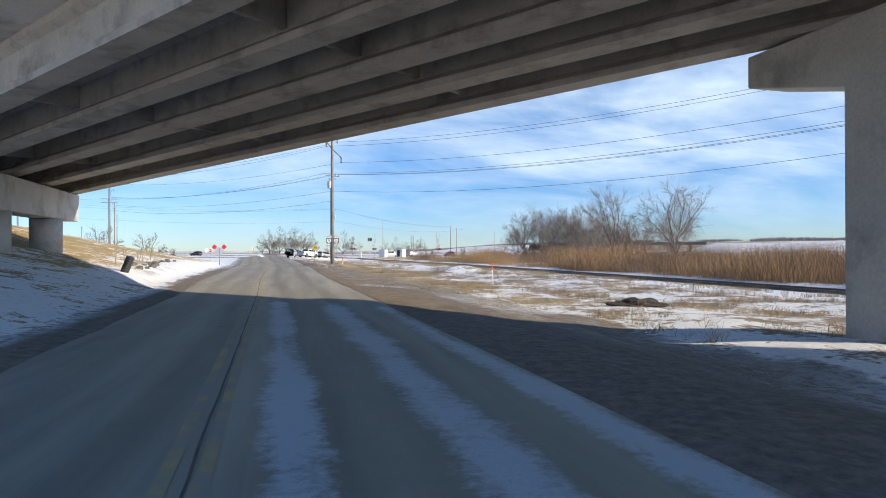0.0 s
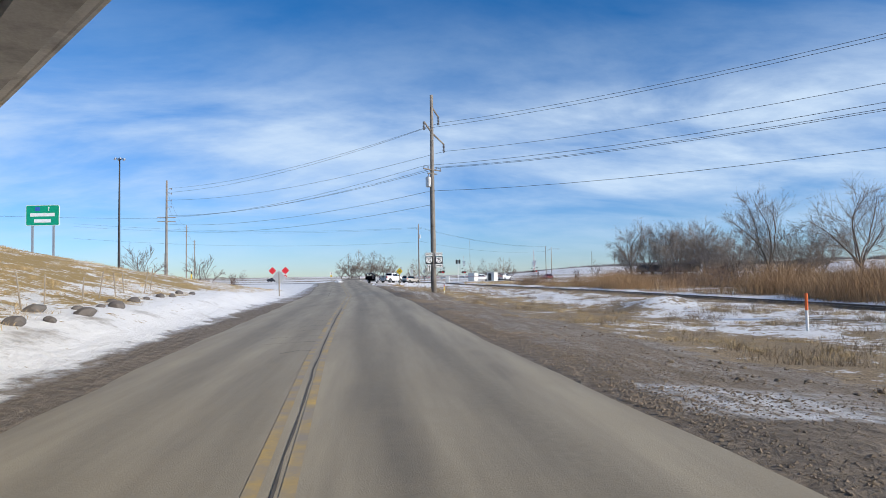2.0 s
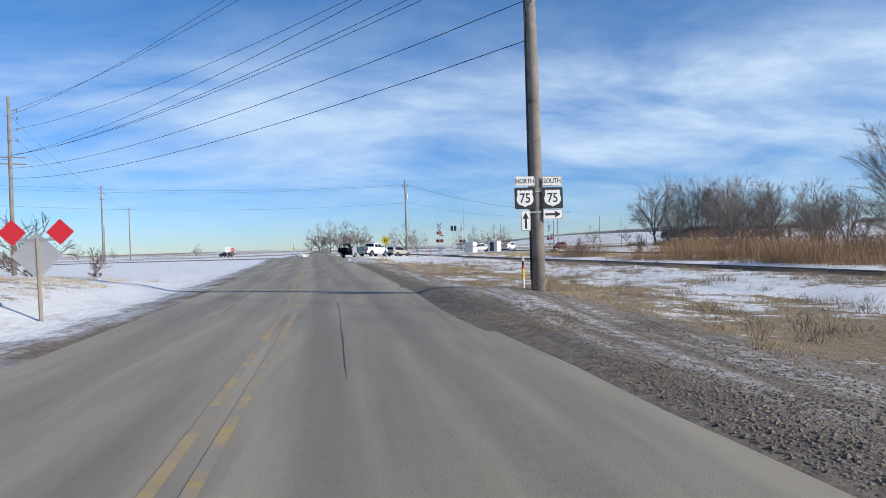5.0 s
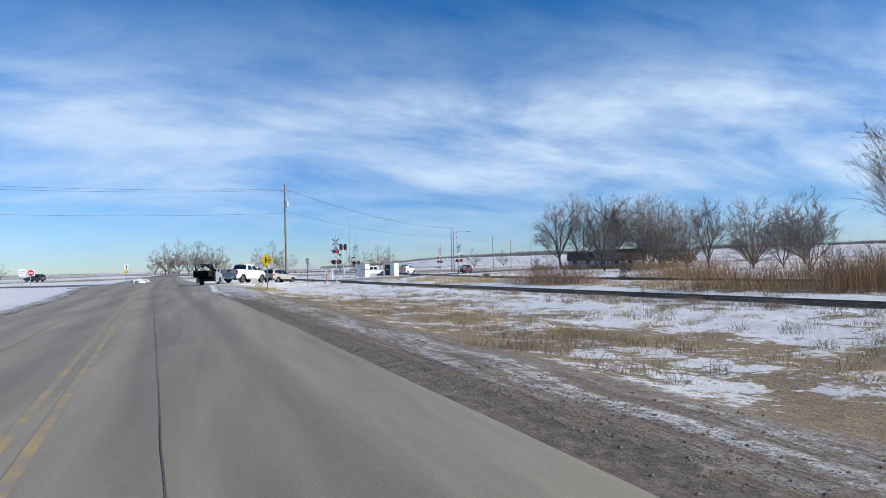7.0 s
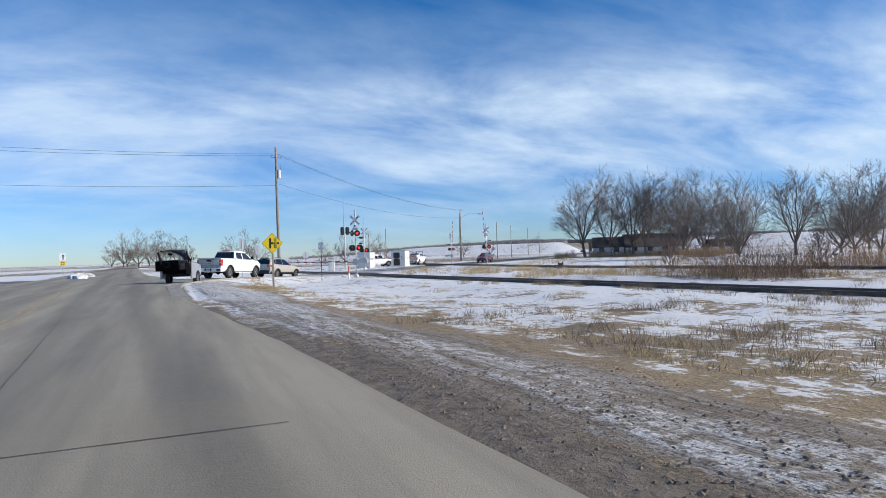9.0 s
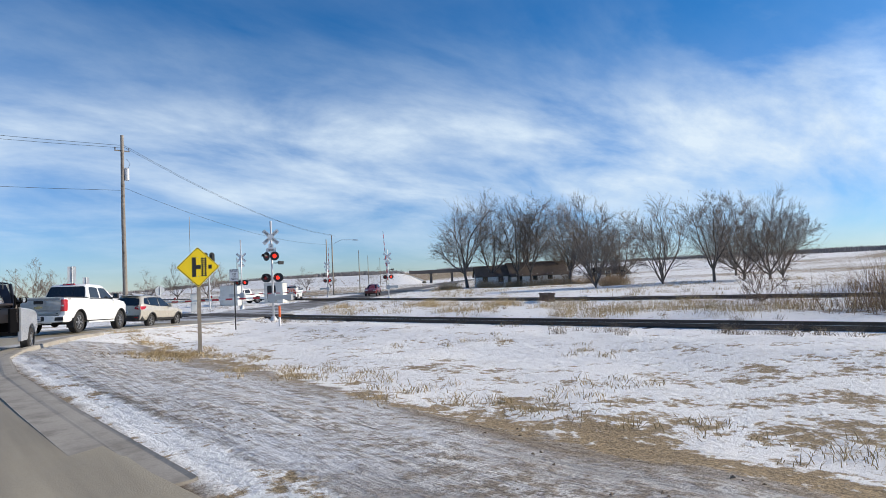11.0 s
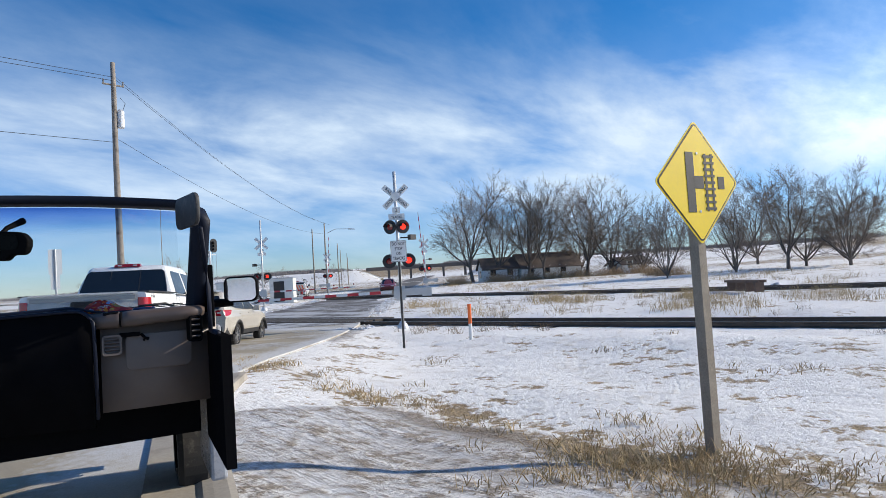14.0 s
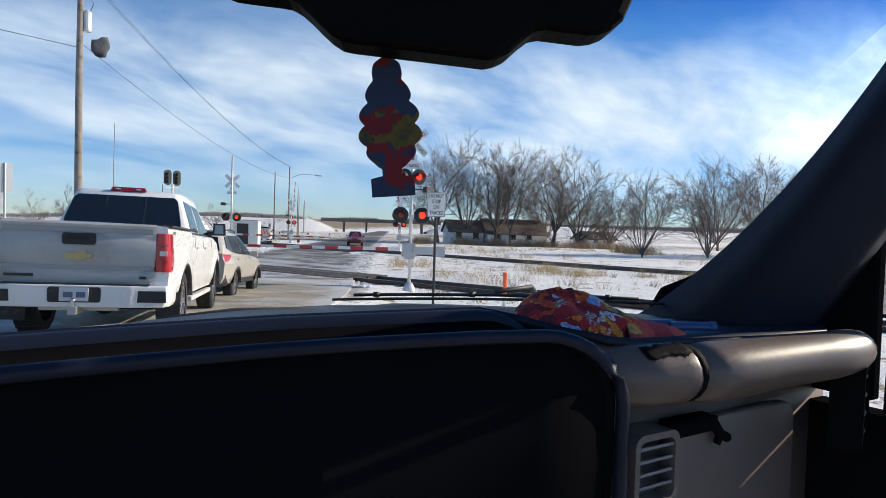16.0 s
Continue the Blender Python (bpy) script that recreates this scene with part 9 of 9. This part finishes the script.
        loft(bm, rings, closed=True, caps=True)
        bmesh.ops.rotate(bm, verts=bm.verts, cent=(0, 0, 0), matrix=rot)
        bmesh.ops.translate(bm, verts=bm.verts, vec=(cx, cy, cz))
        vent = cpart("air_vent", bm, "dash_lower" if tilt == 0 else "dash_black", ob, "air vent with slats", smooth=False)
        for k in range(4):
            bm = bmesh.new()
            box(bm, (0, 0.012, -h / 2 + 0.028 + k * (h - 0.05) / 3.2), (w - 0.022, 0.020, 0.004), Matrix.Rotation(radians(-25), 3, "X"))
            bmesh.ops.rotate(bm, verts=bm.verts, cent=(0, 0, 0), matrix=rot)
            bmesh.ops.translate(bm, verts=bm.verts, vec=(cx, cy, cz))
            cpart("slat", bm, "dash_lower", vent, smooth=False)
    # steering wheel, only its upper rim
    bm = bmesh.new()
    ring = [V(-0.02 + 0.19 * math.cos(a), 0.46 - 0.10 * math.sin(a) + 0.02, -0.40 + 0.165 * math.sin(a)) for a in evenly(0, 6.28318, 33)]
    tube(bm, ring, 0.015, 10)
    sw = cpart("steering_wheel", bm, "dash_edge", ob, "dark steering wheel rim")
    bm = bmesh.new()
    tube(bm, [(-0.20, 0.48, -0.40), (-0.02, 0.50, -0.42), (0.16, 0.48, -0.40)], 0.022, 8)
    tube(bm, [(-0.02, 0.50, -0.42), (-0.02, 0.72, -0.52)], 0.035, 10)
    cpart("column", bm, "dash_black", sw)
    # pillars, header, roof edge
    for sx in (1, -1):
        mx = lambda v: V(v.x if sx > 0 else 2 * SEAT - 0.02 - v.x, v.y, v.z)
        bm = bmesh.new()
        rings = []
        for k in range(15):
            q = k / 14
            y = 0.861 - 0.469 * q + 0.030 * q * q
            z = -0.21 + 0.60 * q ** 1.06 - 0.02 * math.sin(math.pi * q)
            x = 1.115 + 0.028 * q
            w = 0.115 + 0.10 * (1 - q) ** 3
            d = V(0, -0.66, -0.75).lerp(V(0, -0.75, -0.66), q).normalized()
            f, b = V(x, y, z), V(x + 0.035, y, z) + d * w
            rings.append([mx(p) for p in (f + V(0.03, 0.03 + 0.12 * (1 - q) ** 2, 0.02), f, f.lerp(b, 0.15) - V(0.012, 0, 0), f.lerp(b, 0.5) - V(0.018, 0, 0), f.lerp(b, 0.85) - V(0.008, 0, 0), b, b + V(0.05, 0, 0), f + V(0.07, 0.02 + 0.12 * (1 - q) ** 2, 0.0))])
        loft(bm, rings, closed=True, caps=True)
        cpart("pillar", bm, "pillar_trim", ob, "blue-black windscreen pillar")
    bm = bmesh.new()
    rings = []
    for x in evenly(-0.33, 1.13, 22):
        k = ((x - 0.37) / 0.70) ** 2
        y, z = 0.60 - 0.19 * k, 0.45 - 0.05 * k
        rings.append([V(x, y + dy, z + dz) for dy, dz in ((0.06, -0.015), (-0.03, -0.010), (-0.055, 0.0), (-0.06, 0.03), (0.0, 0.035), (0.07, 0.015))])
    loft(bm, rings, closed=True, caps=True)
    cpart("header", bm, "pillar_trim", ob, "dark headlining edge over the windscreen")
    bm = bmesh.new()
    slab(bm, rounded(0.34, 0.16, 0.05, 5), 0.022)
    bevel(bm, 0.006)
    bmesh.ops.rotate(bm, verts=bm.verts, cent=(0, 0, 0), matrix=Matrix.Rotation(radians(-78), 3, "Z"))
    bmesh.ops.translate(bm, verts=bm.verts, vec=(1.08, 0.05, 0.33))
    cpart("sun_visor", bm, "cowl", ob, "dark grey sun visor turned to the side window")
    # windscreen
    bm = bmesh.new()
    rows = []
    for x in evenly(-0.36, 1.10, 26):
        k = ((x - 0.37) / 0.73) ** 2
        xt = 0.37 + (x - 0.37) * 0.95
        lo, hi = V(x, screen_base(x) + 0.01, -0.185), V(xt, 0.615 - 0.19 * k, 0.425 - 0.05 * k)
        rows.append([lo.lerp(hi, j / 10) + V(0, 0.03, 0.03) * math.sin(math.pi * j / 10) for j in range(11)])
    loft(bm, rows)
    pane = cpart("windscreen", bm, "windscreen", ob, "clear windscreen with blue shade band")
    pane.visible_shadow = False
    bm = bmesh.new()
    bmesh.ops.create_icosphere(bm, subdivisions=2, radius=0.010)
    for v in bm.verts:
        v.co = V(v.co.x * 1.0, v.co.y * 0.08, v.co.z * 1.15) * (1 + 0.5 * noise.noise(v.co * 190))
    bmesh.ops.translate(bm, verts=bm.verts, vec=(0.022, 0.815, 0.198))
    cpart("dirt_smudge", bm, "smudge", pane, "dark dirt smudge on the glass")
    # cowl and wipers
    bm = bmesh.new()
    rows = []
    for x in evenly(-0.42, 1.18, 24):
        y0 = screen_base(x) + 0.012
        rows.append([V(x, y0, -0.206), V(x, y0 + 0.05, -0.212), V(x, y0 + 0.10, -0.224), V(x, y0 + 0.14, -0.245)])
    loft(bm, rows)
    thicken(bm, 0.006)
    cpart("cowl", bm, "cowl", ob, "dusty black plastic cowl")
    for x0, x1, lift_z in ((0.52, 1.16, 0.0), (-0.2, 0.44, -0.052)):
        bm = bmesh.new()
        base = [V(x, screen_base(x) + 0.006 - 0.02 * math.sin(math.pi * (x - x0) / (x1 - x0)), -0.168 + lift_z + 0.02 * (x - x0) / (x1 - x0)) for x in evenly(x0, x1, 14)]
        tube(bm, base, 0.0035, 6)
        tube(bm, [p + V(0, 0.008, 0.009) for p in base[1:-1]], 0.004, 6)
        arm = cpart("wiper", bm, "wiper", ob, "black wiper lying along the glass")
        bm = bmesh.new()
        m0 = base[7] + V(0, 0.014, 0.016)
        tube(bm, [m0, m0 + V(0.16, 0.06, 0.004), V(min(x1 + 0.02, 1.1), screen_base(0.9) + 0.14, -0.185)], [0.005, 0.006, 0.010], 8)
        cpart("wiper_arm", bm, "cowl", arm)
        bm = bmesh.new()
        for k in (2, 6, 11):
            box(bm, base[k] + V(0, 0.006, 0.010), (0.014, 0.008, 0.012))
        cpart("clip", bm, "wiper", arm)
    # hood and flanks
    bm = bmesh.new()
    rows = []
    for x in evenly(-0.47, 1.23, 28):
        e = abs(x - 0.38) / 0.85
        crown_z = -0.04 * e ** 4
        y0 = screen_base(min(1.15, max(-0.40, x))) + 0.12
        prof = ((0.0, -0.240), (0.25, -0.262), (0.5, -0.300), (0.75, -0.352), (0.92, -0.42), (1.0, -0.50))
        ys = [y0 + (2.62 - 0.10 * e ** 2 - y0) * k for k, z in prof]
        rows.append([V(x, y, z + crown_z) for y, (k, z) in zip(ys, prof)])
    loft(bm, rows)
    thicken(bm, 0.012)
    cpart("hood", bm, "hood_paint", ob, "grimy light grey hood reflecting the sky")
    for sx in (1, -1):
        X = SEAT + sx * 0.86
        bm = bmesh.new()
        prof = [(0.86, -0.285), (1.5, -0.32), (2.1, -0.38), (2.5, -0.45), (2.62, -0.55), (2.66, -0.95), (2.45, -1.1)] + [(2.0 + 0.44 * math.cos(radians(a)), -1.23 + 0.44 * math.sin(radians(a))) for a in (20, 45, 70, 90, 110, 135, 160)] + [(1.5, -1.25), (0.86, -1.25)]
        slab(bm, [(y, z) for y, z in prof], 0.10)
        for v in bm.verts:
            y, d = v.co.x, v.co.y
            v.co = V(X - sx * 0.02 + sx * d, y, v.co.z)
        bmesh.ops.recalc_face_normals(bm, faces=bm.faces)
        bevel(bm, 0.02)
        cpart("fender", bm, "hood_paint", ob, "light grey front fender", smooth=False)
        wheel(ob, sx * 0.93, 2.0, 0.36, 0.23, 0.21, 6, tread=False)
    bm = bmesh.new()
    box(bm, (SEAT, 2.52, -0.72), (1.66, 0.16, 0.55))
    bevel(bm, 0.04)
    front = cpart("front_panel", bm, "hood_paint", ob, "", smooth=False)
    bm = bmesh.new()
    box(bm, (SEAT, 2.62, -1.05), (1.80, 0.14, 0.24))
    bevel(bm, 0.04)
    cpart("bumper", bm, "cowl", ob, "dark bumper", smooth=False)
    bm = bmesh.new()
    box(bm, (SEAT, 1.05, -0.60), (1.62, 0.05, 0.72))
    bevel(bm, 0.01)
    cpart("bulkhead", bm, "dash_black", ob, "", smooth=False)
    # passenger door: sail corner, sill, frame and mirror
    bm = bmesh.new()
    slab(bm, [(0.53, -0.28), (1.05, -0.28), (1.05, -0.20), (1.00, -0.12), (0.72, 0.00), (0.60, 0.06), (0.53, 0.08)], 0.03)
    for v in bm.verts:
        v.co = V(1.22 + v.co.y, v.co.x, v.co.z)
    bmesh.ops.recalc_face_normals(bm, faces=bm.faces)
    bevel(bm, 0.006)
    door = cpart("passenger_door", bm, "dash_black", ob, "black trim of the passenger door", smooth=False)
    bm = bmesh.new()
    box(bm, (1.24, 0.45, -0.63), (0.05, 0.86, 0.66))
    bevel(bm, 0.015)
    cpart("door_panel", bm, "dash_black", door, "", smooth=False)
    bm = bmesh.new()
    tube(bm, [(1.22, 0.50, -0.295), (1.218, 0.495, -0.05), (1.205, 0.485, 0.075), (1.17, 0.28, 0.27)], 0.012, 8)
    tube(bm, [(1.22, 0.50, -0.295), (1.225, 0.20, -0.295)], 0.014, 8)
    cpart("door_frame", bm, "pillar_trim", door, "dark weatherstrip of the side window")
    bm = bmesh.new()
    slab(bm, rounded(0.20, 0.155, 0.04, 5), 0.06)
    bevel(bm, 0.012)
    bmesh.ops.rotate(bm, verts=bm.verts, cent=(0, 0, 0), matrix=Matrix.Rotation(radians(-22), 3, "Z"))
    bmesh.ops.translate(bm, verts=bm.verts, vec=(1.41, 0.62, -0.075))
    tube(bm, [(1.26, 0.66, -0.15), (1.37, 0.66, -0.15)], 0.025, 8)
    mirror = cpart("door_mirror", bm, "mirror_case", door, "black door mirror", smooth=False)
    bm = bmesh.new()
    slab(bm, rounded(0.18, 0.135, 0.032, 5), 0.003)
    bmesh.ops.rotate(bm, verts=bm.verts, cent=(0, 0, 0), matrix=Matrix.Rotation(radians(-22), 3, "Z"))
    bmesh.ops.translate(bm, verts=bm.verts, vec=(1.409, 0.615, -0.075))
    cpart("mirror_glass", bm, "mirror_glass", mirror, "mirror glass", smooth=False)
    # rear-view mirror, turned to the driver
    rot = Matrix.Rotation(radians(-27), 3, "Z") @ Matrix.Rotation(radians(4), 3, "Y")
    mid = V(0.224, 0.434, 0.203)
    outline = []
    for x in evenly(-0.180, 0.180, 41):
        e = abs(x) / 0.180
        drop_z = 0.030 * smooth(-0.103, -0.049, x) * (1 - smooth(0.067, 0.106, x))
        corner = 0.042 * (1 - math.sqrt(max(0.0, 1 - max(0.0, (e - 0.78) / 0.22) ** 2)))
        outline.append((x, -0.030 - drop_z + corner))
    outline += [(x, 0.085 - 0.04 * (abs(x) / 0.180) ** 8) for x in evenly(0.180, -0.180, 25)]
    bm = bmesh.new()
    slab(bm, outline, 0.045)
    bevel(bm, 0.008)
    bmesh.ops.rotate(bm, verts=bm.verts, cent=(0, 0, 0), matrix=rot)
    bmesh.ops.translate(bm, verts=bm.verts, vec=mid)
    rv = cpart("rear_view_mirror", bm, "mirror_case", ob, "black rear-view mirror with shade put into its colour", smooth=False)
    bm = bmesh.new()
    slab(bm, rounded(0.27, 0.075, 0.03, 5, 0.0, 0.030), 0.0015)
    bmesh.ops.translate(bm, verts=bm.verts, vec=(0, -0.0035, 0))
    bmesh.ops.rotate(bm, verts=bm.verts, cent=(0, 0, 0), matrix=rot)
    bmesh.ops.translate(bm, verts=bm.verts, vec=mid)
    cpart("dark_pane", bm, "smoked_pane", rv, "near-black mirror pane, shade in its colour", smooth=False)
    bm = bmesh.new()
    box(bm, (0.005, -0.006, -0.018), (0.044, 0.002, 0.0035))
    bmesh.ops.rotate(bm, verts=bm.verts, cent=(0, 0, 0), matrix=rot)
    bmesh.ops.translate(bm, verts=bm.verts, vec=mid)
    cpart("readout", bm, "amber_readout", rv, "dim amber readout", smooth=False)
    bm = bmesh.new()
    tube(bm, [mid + rot @ V(0, 0.04, 0.05), mid + V(0.05, 0.12, 0.11), V(0.33, 0.66, 0.36)], [0.012, 0.012, 0.018], 10)
    cpart("stalk", bm, "mirror_case", rv)
    return ob


M["mirror_glass"] = paint("silvered_glass", (0.75, 0.77, 0.80), 0.03, metal=1.0, vary=0.02)
# Mirror pane painted near-black in place of its shaded reflection.
M["smoked_pane"] = paint("shade_black_mirror_glass", (0.003, 0.003, 0.003), 0.3, vary=0.1, spec=0.05)
own_car()


def in_car(x, y, z):
    c, s = math.cos(radians(CAR_TURN)), math.sin(radians(CAR_TURN))
    return V(CAR.x + x * c - y * s, CAR.y + x * s + y * c, CAR.z + z)


def air_freshener():
    """A flat card in the shape of a conifer with a block foot, on a string."""
    p = in_car(0.221, 0.480, 0.146)
    ob = thing("air_freshener", "red and blue tree-shaped card, darkened as backlit, hanging from the mirror", "air freshener", tuple(p), CAR_TURN - 30)
    H, tiers = 0.118, 5
    side = []
    for k in range(61):
        q = k / 60
        if q < 0.80:
            env = 0.0105 + 0.015 * smooth(0.0, 0.5, q) - 0.010 * smooth(0.58, 0.8, q) - 0.003 * smooth(0.7, 0.8, q)
            ph = (q / 0.80) * tiers % 1.0
            w = env * (0.80 + 0.26 * math.sin(math.pi * ph) ** 0.7)
            w *= smooth(-0.04, 0.05, q)
        elif q < 0.86:
            w = 0.0085
        else:
            w = 0.0185
        side.append((w, -0.0 - q * H))
    side.insert(0, (0.003, 0.0))
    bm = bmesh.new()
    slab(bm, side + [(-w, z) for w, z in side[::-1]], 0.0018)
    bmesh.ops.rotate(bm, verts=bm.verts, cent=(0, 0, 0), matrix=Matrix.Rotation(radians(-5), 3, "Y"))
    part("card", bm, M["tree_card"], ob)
    bm = bmesh.new()
    tube(bm, [(0, 0.001, -0.004), (0.0, 0.004, 0.03)], 0.0007, 5)
    part("string", bm, M["wire"], ob, "thin elastic string")


air_freshener()


def printed_cap():
    p = in_car(0.682, 0.728, -0.168)
    ob = thing("cap", "crumpled red flowery printed cap lying on the dashboard", "cap", tuple(p), CAR_TURN - 30)
    rnd = random.Random(3)
    bm = bmesh.new()
    rings = []
    for i in range(11):
        q = i / 10
        r = math.sqrt(max(0.0, 1 - (0.98 * q) ** 2.4))
        ring = []
        for k in range(32):
            a = 6.28318 * k / 32
            wob = 1 + 0.05 * math.sin(3 * a + 4 * q) + 0.045 * math.sin(7 * a + 9 * q) * (0.3 + q) + 0.02 * math.sin(13 * a)
            x = 0.108 * r * wob * math.cos(a)
            y = 0.084 * r * wob * math.sin(a)
            z = 0.074 * q * (1 - 0.16 * smooth(-0.02, 0.10, x) + 0.05 * math.sin(2 * a + 1)) + 0.004 * math.sin(5 * a + 6 * q)
            z += 0.010 * smooth(-0.2, 0.2, q) * smooth(0.3, 1, q) * math.cos(a - 2)
            ring.append(V(x, y, max(0.0, z)))
        rings.append(ring)
    loft(bm, rings, closed=True, caps=True)
    bmesh.ops.subdivide_edges(bm, edges=bm.edges[:], cuts=1, use_grid_fill=True)
    for v in bm.verts:
        v.co += V(rnd.uniform(-1, 1), rnd.uniform(-1, 1), 0) * 0.0008
    part("crown", bm, M["cap_cloth"], ob, smooth=True)
    bm = bmesh.new()
    rows = []
    for k in range(17):
        a = radians(-80 + 160 * k / 16)
        rows.append([V(0.068 + (0.016 + 0.090 * q) * math.cos(a) * (0.35 + 0.65 * q), -0.018 + 0.070 * (0.8 + 0.2 * q) * math.sin(a), 0.036 - 0.016 * q + 0.012 * math.cos(a) * (1 - q) + 0.26 * (0.8 + 0.2 * q) * 0.07 * math.sin(a) - 0.008 * abs(math.sin(a)) ** 2) for q in evenly(0, 1, 6)])
    loft(bm, rows)
    thicken(bm, 0.003)
    part("brim", bm, M["cap_brim"], ob, "stiff red printed brim", smooth=True)
    bm = bmesh.new()
    bmesh.ops.create_uvsphere(bm, u_segments=10, v_segments=6, radius=0.006)
    bmesh.ops.translate(bm, verts=bm.verts, vec=(0, 0, 0.071))
    part("button", bm, M["cap_cloth"], ob, smooth=True)


printed_cap()


def pens():
    for x0, y0, x1, y1 in ((0.835, 0.740, 0.890, 0.700), (0.875, 0.695, 0.940, 0.652)):
        a, b = in_car(x0, y0, -0.152), in_car(x1, y1, -0.150)
        ob = thing("pen", "thick dark blue marker pen lying on the dashboard", "pen", tuple(a), 0, group="pens on the dashboard")
        d = b - a
        bm = bmesh.new()
        tube(bm, [V(0, 0, 0), d * 0.86], 0.0095, 14)
        part("barrel", bm, M["pen_blue"], ob, smooth=False)
        bm = bmesh.new()
        tube(bm, [d * 0.86, d * 0.98, d], [0.0108, 0.0108, 0.008], 14)
        part("end_cap", bm, M["pen_blue"], ob, "blue end cap", smooth=False)


pens()
